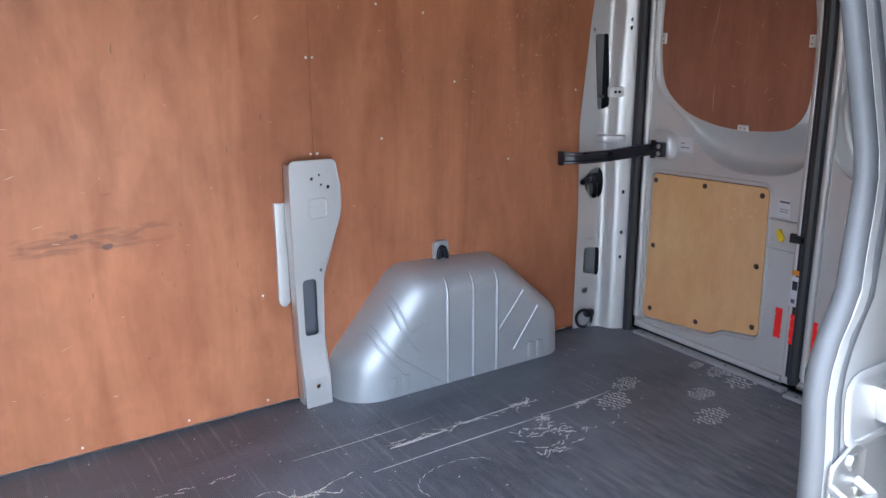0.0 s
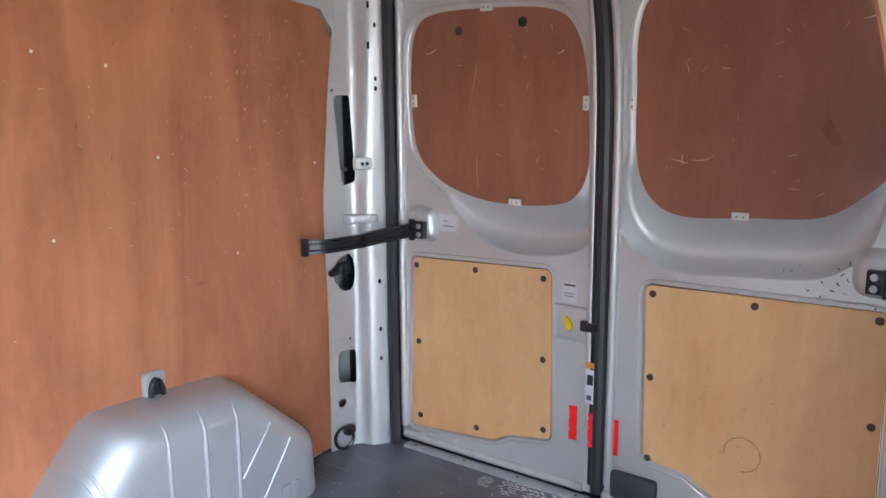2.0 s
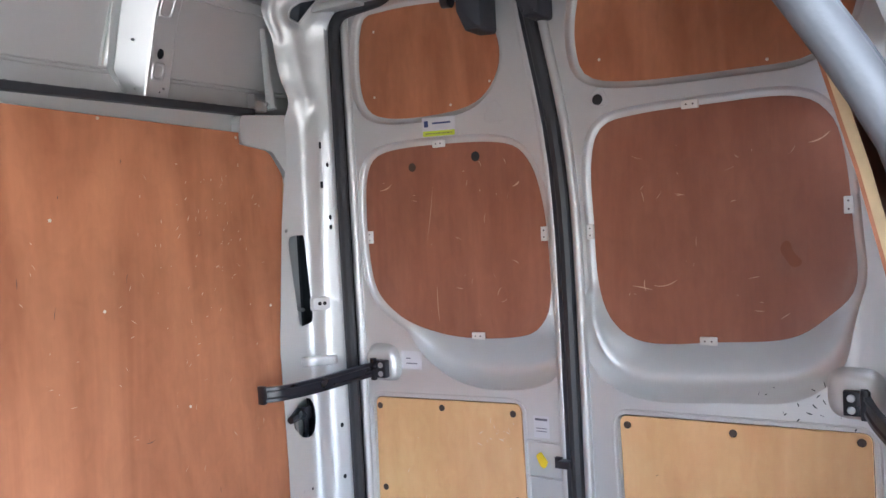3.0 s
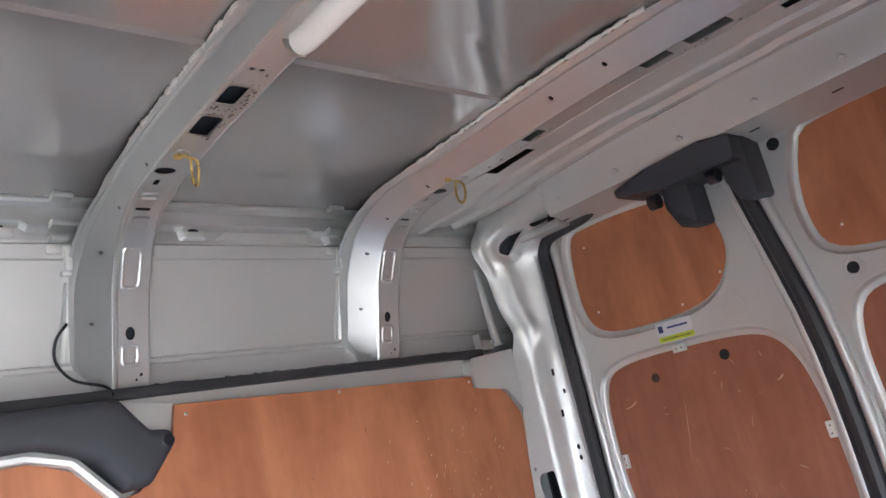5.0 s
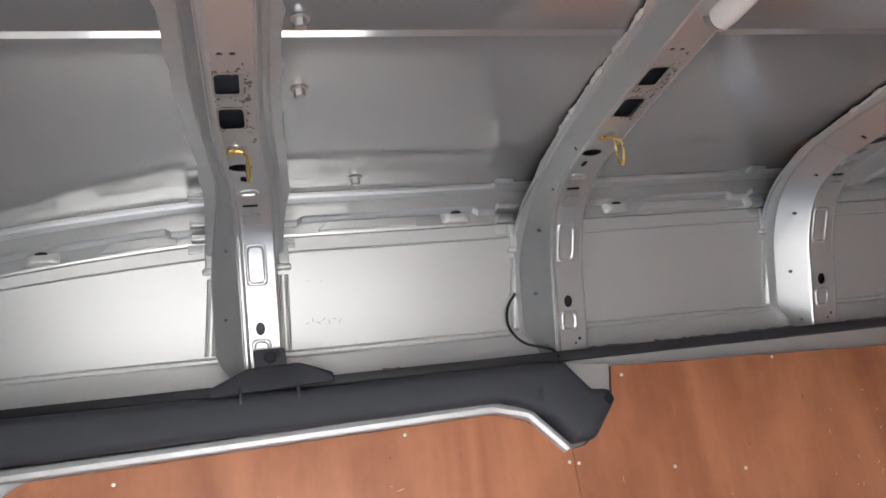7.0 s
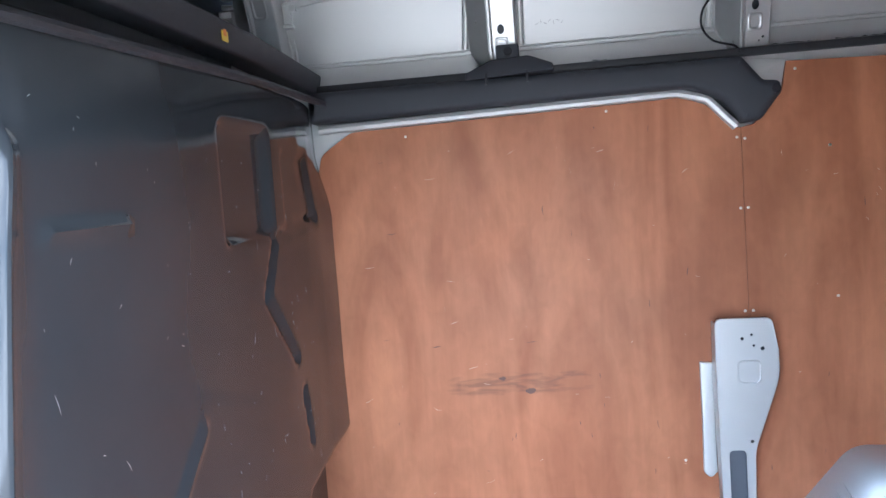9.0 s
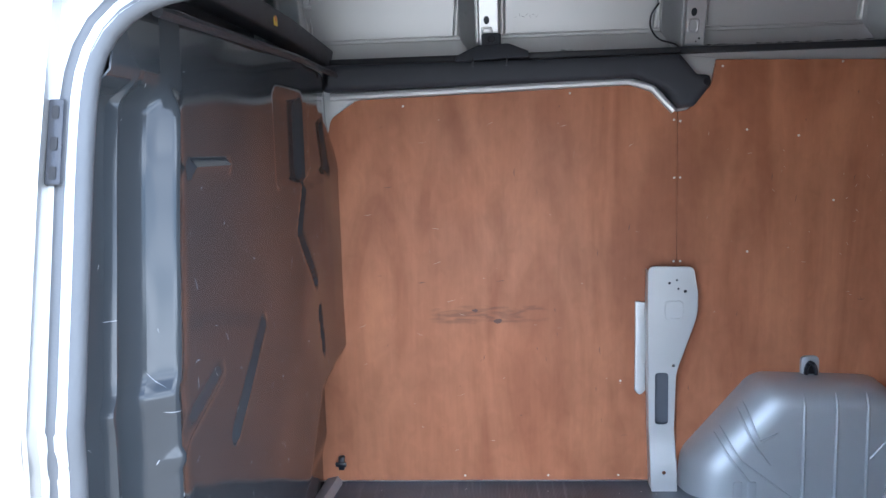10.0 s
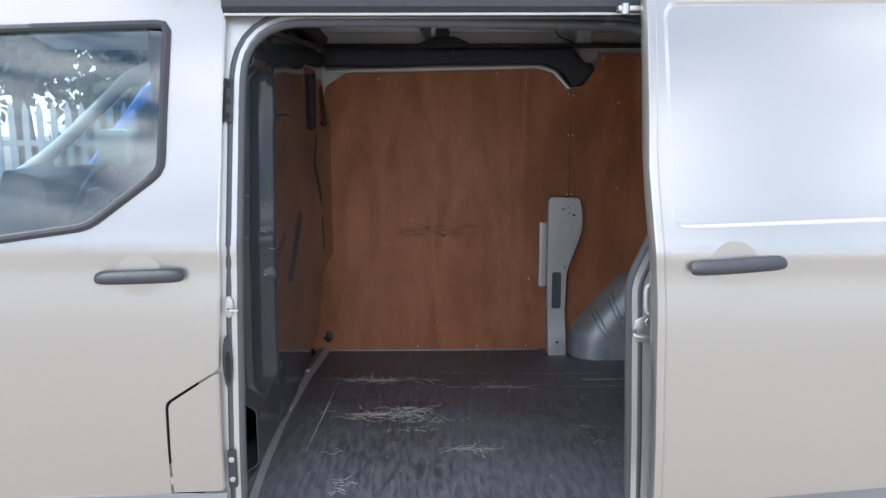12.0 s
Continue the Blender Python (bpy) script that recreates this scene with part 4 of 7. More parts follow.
FRAME = [(1.996, 0.004), (2.012, 0.001), (2.095, 0.002), (2.104, -0.005), (2.112, -0.006), (2.120, 0.004), (2.126, 0.030), (2.150, 0.034), (2.158, 0.020), (2.172, 0.018), (2.215, 0.022), (2.222, 0.032), (2.236, 0.030),
         (2.244, 0.016), (2.256, 0.014), (2.266, 0.024), (2.300, 0.034), (2.350, 0.046)]
solid("roof_rear_frame", sheet([(1.996, 0.2), (2.350, 0.2), (2.350, 1.80), (1.996, 1.80)], [rect(2.026, 1.345, 0.046, 0.135, 0.005), rect(2.045, 0.60, 0.030, 0.10, 0.005), ellipse(2.16 - 0.02, 1.52, 0.008, 0.02, 10)],
      lambda u, v: Vector((u + 0.010 * bump01(v, 0.78, 1.06, 0.03) * bump01(u, 2.09, 2.27, 0.02), v, curve(BOW_Z, v) + curve(FRAME, u))), 0.002,
      [q[0] for q in FRAME[1:-1]], grid(0.2, 1.8, 50)), SILVER, "silver rear roof frame pressing with stepped lips and slots", "roof frame", "structure", sharp=30)
# dark sheet painting the shade seen through the frame's slots
solid("roof_rear_shade", box(1.99, 2.34, 0.2, 1.80, 1.938, 1.941), DARK, "dark sheet standing in for the shade above the rear roof frame", "roof frame", "structure")
header = solid("wall_rear_header", sweep([(2.30, 1.955), (2.335, 1.94), (2.352, 1.905), (2.358, 1.855), (2.368, 1.835), (2.50, 1.812), (2.50, 1.955)],
               [((0, y, 0), (1, 0, 0), (0, 0, 1)) for y in (0.08, 1.535)]), SILVER, "silver box header over the rear doors", "header", "structure")

SEALPATH = rounded([(0.185, -0.01, 0), (0.185, 1.808, 0.07), (0.37, 1.822, 0.1), (0.45, 1.862, 0.1), (1.41, 1.862, 0.1), (1.49, 1.822, 0.1), (1.674, 1.808, 0.07), (1.674, -0.01, 0)], 0.08, 8)
solid("rear_door_seal", tube([(2.466, p[0], p[1]) for p in SEALPATH], 0.018, 10), RUBBER, "black rubber seal round the rear door opening", "door seal", "structure")
solid("door_gap_seal", tube([(2.492, 0.965 + gap_lean(z), min(1.83, max(0.03, z))) for z in GAP_ZS], 0.020, 10), RUBBER, "black rubber seal between the rear doors", "door seal", "structure")
solid("wall_rear_outer", box(2.58, 2.60, 0.0, 1.969, -0.43, 1.985), DARK, "rear body closing panel", "wall", "structure")

# ---- bulkhead ----
def skin_y(z):
    return skin_curve([(-0.45, 0.05), (-0.1, 0.0), (0.3, -0.018), (0.66, -0.012), (0.80, 0.0), (0.845, -0.006), (0.875, 0.004), (0.93, 0.015), (1.2, 0.075), (1.40, 0.13), (1.55, 0.18)], z)


def near_lean(z):
    """The column beside the door leans with the body side and steps at its waist."""
    return 0.8 * (skin_y(z) - 0.045) - 0.015 * (1 - bump01(z, 0.86, 3.0, 0.03))


def bulk_x(y, z):
    yn = y - near_lean(z)
    near = curve([(0.0, -0.030), (0.150, -0.020), (0.192, -0.014), (0.198, 0.004), (0.206, 0.004), (0.213, -0.012), (0.255, 0.000), (0.268, 0.008), (0.276, 0.015), (0.306, 0.054), (0.312, 0.058), (0.330, 0.052), (0.376, 0.045)], yn)
    lim = bump01(z, 0.42, 1.29, 0.05)
    x = lerp(lerp(0.035, near, lim), 0.045, max(0, min(1, (y - 0.35) / 0.05)))
    x += curve([(1.30, 0.0), (1.5, -0.006), (1.62, -0.018), (1.72, -0.034), (1.80, -0.050)], y) * lerp(0.25, 1.0, bump01(z, 1.34, 3.0, 0.20))
    x += -0.022 * bump01(y, 1.0, 1.23, 0.03) * bump01(z, 1.15, 1.34, 0.03)
    x += -0.012 * bump01(y, 1.36, 1.58, 0.02) * bump01(z, 1.165, 1.30, 0.03)
    x += 0.010 * bump01(y, 0.41, 0.61, 0.01) * bump01(z, 1.185, 1.196, 0.008)
    for (ya, za), (yb, zb), h in (((0.56, 0.65), (0.79, 0.83), 0.010), ((0.24, 0.72), (0.50, 0.80), 0.008), ((1.165, 1.00), (1.25, 1.12), -0.014), ((1.165, 1.00), (1.33, 0.83), -0.014),
                                  ((1.37, 0.74), (1.40, 0.61), -0.014), ((1.25, 1.125), (1.60, 1.155), -0.010)):
        px, pz = yb - ya, zb - za
        t = max(0, min(1, ((y - ya) * px + (z - za) * pz) / (px * px + pz * pz)))
        d = math.hypot(y - ya - t * px, z - za - t * pz)
        x += h * max(0, 1 - (d / 0.016) ** 2)
    x += 0.0016 * math.sin(5.1 * z + 3 * y) * math.sin(9 * y - 4 * z) + 0.0008 * math.sin(17 * z + 2) * math.sin(13 * y)
    foot = curve([(0.60, 0.22), (1.15, 0.29), (1.36, 0.50), (1.6, 0.52)], y)
    x += -0.085 * bump01(z, -1, foot - 0.06, 0.06) - 0.02 * bump01(z, -1, 0.1, 0.1)
    return x


bm = bmesh.new()
BY = sorted([0.02 + 1.79 * i / 140 for i in range(141)] + [0.1, 0.106, 0.111, 0.116, 0.122, 0.192, 0.195, 0.198, 0.202, 0.206, 0.2095, 0.213, 0.262, 0.268, 0.272, 0.276, 0.306, 0.309, 0.312])
nyb, nzb = len(BY) - 1, 120
def bulk_y(y, z):
    """Keeps the panel's near edge inside the leaning body side."""
    edge = skin_y(z) + 0.050
    y += near_lean(z) * max(0, min(1, (0.46 - y) / 0.12))
    return max(y, edge) if y < 0.36 else y


rows = [[bm.verts.new((bulk_x(bulk_y(y, 1.46 * k / nzb), 1.46 * k / nzb), bulk_y(y, 1.46 * k / nzb), 1.46 * k / nzb)) for y in BY] for k in range(nzb + 1)]
for p, q in zip(rows, rows[1:]):
    for i in range(nyb):
        if (p[i].co - p[i + 1].co).length > 1e-6 and (q[i].co - q[i + 1].co).length > 1e-6:
            bm.faces.new((p[i], p[i + 1], q[i + 1], q[i]))
bmesh.ops.recalc_face_normals(bm, faces=bm.faces[:])
bmesh.ops.solidify(bm, geom=bm.faces[:], thickness=0.003)
BULK = material("black_gloss_bulkhead", (0.034, 0.038, 0.042), 0.10, 0, 0.0, 2.5, 0.30, 0.0, 60, 0.04, spec=0.30)
solid("wall_bulkhead", bm, BULK, "glossy black moulded bulkhead, scratched, behind the cab", "bulkhead", "structure", sharp=50)

# ---- black trim above the lining ----
TRIM = rounded([(0.0, 1.415), (1.06, 1.425, 0.06), (1.15, 1.385, 0.06), (1.195, 1.322, 0.02), (1.245, 1.325, 0.03), (1.300, 1.395, 0.02), (1.300, 1.428, 0.02), (1.255, 1.432, 0.02), (1.20, 1.50, 0.02), (0.0, 1.503)], 0.01, 5)
solid("trim_cover", slab(TRIM, lambda u, v, w: Vector((u, 1.828 - w, v)), 0.075, 0.022, seg=4), PLASTIC, "charcoal moulded plastic rail cover above the plywood", "trim", "structure")
solid("trim_moulding", tube([(0.02, 1.795, 1.398), (0.4, 1.79, 1.405), (1.03, 1.79, 1.418), (1.11, 1.79, 1.395), (1.165, 1.79, 1.335), (1.185, 1.792, 1.315)], 0.013, 8), SILVER, "silver painted panel lip under the rail cover", "trim", "structure")
solid("seal_strip", box(-0.05, 2.25, 1.80, 1.826, 1.503, 1.526, 0.006), RUBBER, "black rubber sealing strip along the lining top", "seal", "structure")

for x0, x1 in ((0.815, 0.855), (1.295, 1.43), (1.47, 1.66), (1.68, 1.86), (2.00, 2.16)):
    rf = random.Random(int(x0 * 1000))
    stations = []
    x = x0
    while x < x1:
        h = rf.uniform(0.15, 0.75)
        stations.append(((x, 1.838, 1.527), (0, 0.012 * h, 0.004), (0, 0.002, 0.011 * h)))
        x += rf.uniform(0.008, 0.02)
    solid("foam_strip", sweep([(-1, -1), (1, -0.6), (0.8, 0.7), (-0.6, 1)], stations), RUBBER, "torn black foam along the foot of the upper panel", "foam strip", group="foam strips")

# ---- side door opening, pillars and skins ----
ZS = [-0.45, -0.1, 0.1, 0.3, 0.5, 0.66, 0.74, 0.80, 0.825, 0.845, 0.86, 0.875, 0.90, 0.93, 1.0, 1.1, 1.2, 1.3, 1.4, 1.47, 1.54]
OPEN = [tuple(p) for p in loop_resample(rounded([(-0.022, -0.02, 0.05), (1.098, -0.02, 0.05), (1.075, 0.74, 0.14), (1.19, 0.99, 0.16), (1.185, 1.452, 0.12), (0.004, 1.452, 0.17), (0.0, 0.9, 0.3)], 0.1, 8), 150)]
lean = lambda x, z: SEAL_LEAN * max(0, (z - 1.2) / 0.25) ** 1.3 * max(0, min(1, (x - 0.35) / 0.7)) ** 1.5
SEAL_LEAN = 0.082
GASKET = [Vector((p[0], skin_y(p[1]) + 0.046 + lean(p[0], p[1]), p[1])) for p in OPEN]
LIP = [Vector((p[0], skin_y(p[1]) + 0.040 + lean(p[0], p[1]), p[1])) for p in offset_loop(OPEN, 0.022)]
solid("side_door_seal", join(tube(GASKET, 0.0150, 12, True, 1.15), tube(LIP, 0.0125, 10, True)), SEAL, "grey rubber seal round the open side door frame", "door seal", "structure", sharp=60)
SIDE = [(-0.12, -0.40), (2.3, -0.40), (2.3, 1.54), (-0.12, 1.54)]
POCKET = rect(1.185, 0.697, 0.130, 0.078, 0.02)
solid("wall_nearside_frame", sheet(SIDE, [OPEN, POCKET], lambda u, v: Vector((u, skin_y(v) + 0.030 + lean(u, v), v)), 0.004, grid(-0.12, 2.3, 30), ZS[1:-1], True), JAMB, "silver door frame with jambs round the side opening", "wall", "structure")
lining = thing("wall_nearside_lining", (1.7, 0.1, 0), "reddish plywood lining of the near side wall", "wall", kind="structure")
part("plywood_sheet", sheet([(1.300, 0.02), (2.28, 0.02), (2.28, 1.40), (1.300, 1.45)], (), lambda u, v: Vector((u, skin_y(v) + 0.083, v)), 0.007, (), ZS[2:-1]), PLY, lining)
part("raw_edge", sheet([(0.0, 0.02), (0.0085, 0.02), (0.0085, 1.45), (0.0, 1.45)], (), lambda u, v: Vector((1.2995, skin_y(v) + 0.0785 + u, v)), 0, (), ZS[2:-1]), RAWEDGE, lining, "pale raw plywood edge")
solid("floor_sill", box(-0.10, 2.3, 0.02, 0.06, -0.40, -0.004, 0.004), SKIN, "silver body sill under the side opening", "sill", "structure")


ZF = sorted(ZS[1:-1] + [0.0, 0.2, 0.4, 0.58, 0.70, 0.77, 1.05, 1.15, 1.25, 1.35])


def body_panel(outer, holes=(), dy=0.0, thick=0.003):
    us = [p[0] for p in outer]
    return sheet(outer, holes, lambda u, v: Vector((u, skin_y(v) + dy, v)), thick, grid(min(us), max(us), 24), ZF, True)


# cab door
cab = thing("cab_door", (-0.6, 0.0, -0.3), "closed silver cab door with dark window frame", "van door")
WIN = [tuple(p) for p in loop_resample(rounded([(-1.5, 1.41), (-0.55, 1.440), (-0.178, 1.452, 0.035), (-0.186, 1.045, 0.07), (-0.385, 0.895, 0.12), (-0.62, 0.862), (-1.5, 0.845)], 0.02, 6), 140)]
part("skin", body_panel(rounded([(-1.6, 0.118), (-0.205, 0.152), (-0.205, 0.42, 0.03), (-0.060, 0.512, 0.006), (-0.048, 0.72), (-0.046, 0.9), (-0.036, 1.53), (-1.6, 1.53)], 0.004), [WIN, ellipse(-0.2555, 0.776, 0.060, 0.056, 28)]), SKIN, cab)
part("window_frame", tube([Vector((p[0], skin_y(p[1]) - 0.002, p[1])) for p in offset_loop(WIN, -0.010)], 0.012, 8, True), PLASTIC, cab, "dark rubber window surround")
part("door_edge", sweep([(0, 0), (0.006, 0.004), (0.006, 0.045), (-0.004, 0.045)], [((curve([(-0.3, -0.207), (0.42, -0.206), (0.51, -0.062), (0.72, -0.049), (0.9, -0.047), (1.53, -0.037)], z), skin_y(z), z), (1, 0, 0), (0, 1, 0)) for z in (0.515, 0.6, 0.72, 0.8, 0.86, 0.93, 1.05, 1.2, 1.4, 1.53)]), SKIN, cab)
GLASS = bpy.data.materials.new("tinted_glass")
GLASS.use_nodes = True
gb = GLASS.node_tree.nodes["Principled BSDF"]
gb.inputs["Base Color"].default_value = (0.40, 0.52, 0.53, 1)
gb.inputs["Transmission Weight"].default_value, gb.inputs["Roughness"].default_value, gb.inputs["IOR"].default_value = 1.0, 0.0, 1.8
pane = part("window_pane", sheet(offset_loop(WIN, -0.006), (), lambda u, v: Vector((u, skin_y(v) + 0.006, v)), 0.004, (), (0.9, 1.0, 1.1, 1.2, 1.3, 1.4)), GLASS, cab, "tinted window glass")
pane.visible_shadow = False


def door_handle(parent, x0, x1, z, dy, tilt):
    y = skin_y(z) + dy
    cx = (x0 + x1) / 2 - 0.005
    rings = []
    for gx, d in ((1.03, -0.0015), (0.98, 0.001), (0.93, 0.012), (0.74, 0.026), (0.45, 0.033), (0.15, 0.035)):
        rings.append([Vector((p[0], skin_y(p[1]) + dy + d, p[1])) for p in ellipse(cx, z + 0.002, 0.060 * gx, 0.056 * gx, 28)])
    part("handle_cup", loft(rings, True), SKIN, parent, "pressed finger cup", sharp=60)
    zz = lambda x: z + tilt * (x - cx)
    pts = [(x, y - d, zz(x)) for x, d in ((x0 + 0.010, 0.012), (x0 + 0.05, 0.024), (cx, 0.028), (x1 - 0.05, 0.024), (x1 - 0.010, 0.012))]
    part("handle", tube(smooth(pts, 4), [0.014, 0.018] + [0.0195] * 13 + [0.018, 0.014], 12, flat=0.75), PLASTIC, parent, "charcoal plastic pull handle", sharp=60)


door_handle(cab, -0.375, -0.126, 0.774, 0, 0.03)
filler = thing("lower_side_panel", (-0.13, 0.0, -0.3), "silver filler panel below the rear edge of the cab door", "body panel")
part("skin", body_panel(rounded([(-0.198, 0.154), (-0.060, 0.158), (-0.062, 0.503, 0.004), (-0.197, 0.415, 0.03)], 0.008), (), 0.001), SKIN, filler)
part("folded_edge", tube([(-0.060, skin_y(z) + 0.006, z) for z in (0.165, 0.3, 0.5)], 0.005, 6), SKIN, filler)

SILL = material("grey_sill_plastic", (0.26, 0.27, 0.29), 0.5, 0.2, 0, 12, 0.12, 0.03, 500)
solid("sill_front", body_panel(rounded([(-1.6, -0.38), (-0.050, -0.38), (-0.050, 0.152, 0.004), (-0.20, 0.146), (-1.6, 0.112)], 0.004), (), 0.006, 0.004), SILL, "grey body sill below the cab door", "sill", "structure")
solid("sill_rear", body_panel(rounded([(1.14, -0.38), (2.35, -0.38), (2.35, 0.30), (1.14, 0.20)], 0.004), (), -0.030, 0.004), SILL, "grey body sill behind the open side door", "sill", "structure")

# sliding door, slid back outside the body
DYS = -0.107
slide = thing("sliding_door", (1.7, -0.1, -0.3), "silver side door slid open along the body", "van door")
PRESS = [tuple(p) for p in loop_resample(rounded([(1.132, 1.49), (2.3, 1.50), (2.3, 0.945), (1.138, 0.905)], 0.045, 6), 160)]
part("skin", body_panel(rounded([(1.122, 0.156), (2.35, 0.262), (2.35, 1.54), (1.094, 1.54), (1.086, 1.06), (1.108, 0.74), (1.118, 0.3)], 0.004), [PRESS, ellipse(1.3015, 0.820, 0.060, 0.056, 28)], DYS), SKIN, slide)
rings = [[Vector((p[0], skin_y(p[1]) + DYS + d, p[1])) for p in offset_loop(PRESS, -g)] for g, d in ((0, 0), (0.003, 0.0003), (0.009, 0.005), (0.013, 0.006))]
part("pressing_edge", loft(rings), SKIN, slide, sharp=60)
part("pressing", body_panel(offset_loop(PRESS, -0.013), (), DYS + 0.006), SKIN, slide)
edge_pts = [(0.15, 1.121), (0.3, 1.118), (0.74, 1.108), (1.06, 1.086), (1.54, 1.094)]
part("edge", sweep([(0, 0), (0.004, -0.0005), (0.014, 0.055), (0.002, 0.060), (-0.008, 0.040), (-0.007, 0.012)], [((curve(edge_pts, z), skin_y(z) + DYS, z), (1, 0, 0), (0, 1, 0)) for z in [0.16] + ZS[3:]]), SKIN, slide, sharp=50)
part("crease", tube([(curve(edge_pts, z) + 0.022, skin_y(z) + DYS - 0.0005, z) for z in [0.165] + ZS[3:]], 0.0022, 6), SKIN, slide)
door_handle(slide, 1.179, 1.434, 0.818, DYS, 0.07)

# ---- rear door fittings ----
px = lambda u, v, w: Vector((XD - w, u, v))


def clip(y, z, wide, door):
    """White plastic clip that holds a blanking board."""
    w, h = (0.040, 0.020) if wide else (0.019, 0.038)
    c = part("clip", slab(rect(y, z, w, h, 0.002), lambda u, v, q: Vector((XD + 0.002 - q, u, v)), 0.008, 0.002), WHITE, door, "white plastic board clip")
    for k in (-1, 1):
        part("screw", disc((XD - 0.006, y + (k * 0.008 if wide else 0), z + (0 if wide else k * 0.009)), (-1, 0, 0), 0.0022, 0.001, 8), SCREW, c)


for y, z, w in ((1.600, 1.132, False), (1.016, 1.124, False), (1.235, 0.843, True), (1.335, 1.392, True)):
    clip(y, z, w, D1)
for y, z, w in ((0.886, 1.124, False), (0.292, 1.162, False), (0.600, 0.853, True), (0.622, 1.418, True)):
    clip(y, z, w, D2)


def sticker(name, y, z, w, h, mat, parent, label, bars=(), x=XD, turn=0.0):
    st = part(name, slab(rect(y, z, w, h, 0.002), lambda u, v, q: Vector((x - 0.0022 - q, u, v + (u - y) * turn)), 0.0006), mat, parent, label)
    for by, bz, bw, bh, bm_ in bars:
        part("print", slab(rect(y + by, z + bz, bw, bh), lambda u, v, q: Vector((x - 0.0030 - q, u, v + (u - y) * turn)), 0.0003), bm_, st)
    return st


sticker("maker_label", 1.332, 1.440, 0.112, 0.056, PAPER, D1, "white and lime label with printed bars",
        [(0.042, 0.010, 0.014, 0.018, NAVY), (-0.010, 0.011, 0.062, 0.005, NAVY), (0, -0.018, 0.108, 0.015, LIME), (0, -0.018, 0.090, 0.003, INK)], turn=0.03)
sticker("warning_label", 1.470, 0.762, 0.074, 0.054, PAPER, D1, "small white warning label", [(0.0, -0.010, 0.040, 0.003, INK), (0.012, 0.005, 0.016, 0.003, INK)])
sticker("warning_label", 1.052, 0.602, 0.046, 0.060, PAPER, D1, "small white warning label", [(0, 0.020, 0.036, 0.006, INK), (0, -0.004, 0.032, 0.002, INK), (0, -0.012, 0.030, 0.002, INK)])
for y, z, h in ((1.032, 0.217, 0.098), (0.967, 0.217, 0.096), (0.905, 0.205, 0.100)):
    dd = D1 if y > 0.95 else D2
    tape = sticker("reflective_tape", y, z, 0.026 if y != 0.967 else 0.018, h * 1.06, RED, dd, "red reflective tape with worn edges", x=XD if y != 0.967 else XD - 0.02)
    tx = (XD if y != 0.967 else XD - 0.02) - 0.0031
    wear = random.Random(int(y * 1000))
    for k in range(6):
        wy, wz = y + wear.choice((-0.012, 0.011, 0.009)) * (1 if y != 0.967 else 0.6), z + wear.uniform(-0.46, 0.46) * h
        part("worn_patch", slab(rounded([(wy - wear.uniform(0.0005, 0.002), wz - wear.uniform(0.002, 0.006)), (wy + wear.uniform(0.0008, 0.003), wz - 0.001), (wy + 0.0005, wz + wear.uniform(0.002, 0.007))], 0), lambda u, v, q: Vector((tx - q, u, v)), 0.0003), PAPER, tape)
# latch: pressed plate with a yellow plug and a black striker finger
plate = part("latch_plate", slab(rect(1.046, 0.512, 0.100, 0.088, 0.010), px, 0.004, 0.003), SILVER, D1)
part("plate_rim", tube([(XD - 0.004, p[0], p[1]) for p in rect(1.046, 0.512, 0.112, 0.100, 0.012)], 0.0035, 6, True), SILVER, plate, sharp=60)
part("plug", slab(rounded([(1.070, 0.524), (1.056, 0.535), (1.036, 0.507), (1.046, 0.488), (1.058, 0.497)], 0.006), lambda u, v, q: Vector((XD - 0.004 - q, u, v)), 0.008, 0.003), YELLOW, plate, "yellow plastic plug")
part("latch_finger", join(box(XD - 0.045, XD - 0.004, 0.955, 0.990, 0.508, 0.528, 0.003), box(XD - 0.030, XD - 0.018, 0.985, 1.005, 0.503, 0.533, 0.002)), BLACKSTEEL, D1, "black latch finger")
sticker("edge_label", 0.972, 0.408, 0.030, 0.016, ORANGE, D1, "orange warning strip", x=XD - 0.021)
sticker("edge_label", 0.972, 0.345, 0.028, 0.100, PAPER, D1, "white printed label on the door edge", [(0, 0.02, 0.018, 0.03, DARK), (0.002, -0.032, 0.014, 0.014, INK)], x=XD - 0.021)
part("door_edge", sweep(rounded([(-0.021, 0.955), (0.01, 0.955), (0.01, 0.992), (-0.021, 0.992)], 0.008, 3), [((XD, gap_lean(z), min(1.84, max(0.05, z))), (1, 0, 0), (0, 1, 0)) for z in GAP_ZS]), DARK, D1)
# pressed triangles near the door tops
for door, pts, hole in ((D1, [(1.190, 1.440), (1.110, 1.432), (1.150, 1.505)], None), (D2, [(0.880, 1.450), (0.820, 1.435), (0.845, 1.495)], (0.852, 1.457))):
    ring = rounded(pts, 0.015)
    loops = [[Vector((XD - d, p[0], p[1])) for p in offset_loop(ring, g)] for g, d in ((0.006, 0.0), (0.003, 0.003), (0.0, 0.003), (-0.003, 0.0005))]
    part("pressed_triangle", loft(loops), SILVER, door, sharp=60)
    if hole:
        part("hole", disc((XD - 0.0015, hole[0], hole[1]), (-1, 0, 0), 0.014, 0.001), HOLE, door)
part("hole", disc((XD - 0.0015, 0.930, 1.795), (-1, 0, 0), 0.016, 0.001), HOLE, D2)
part("sight_hole", disc((XD + 0.0125, 1.224, 1.347), (-1, 0, 0), 0.014, 0.0012), HOLE, D1)
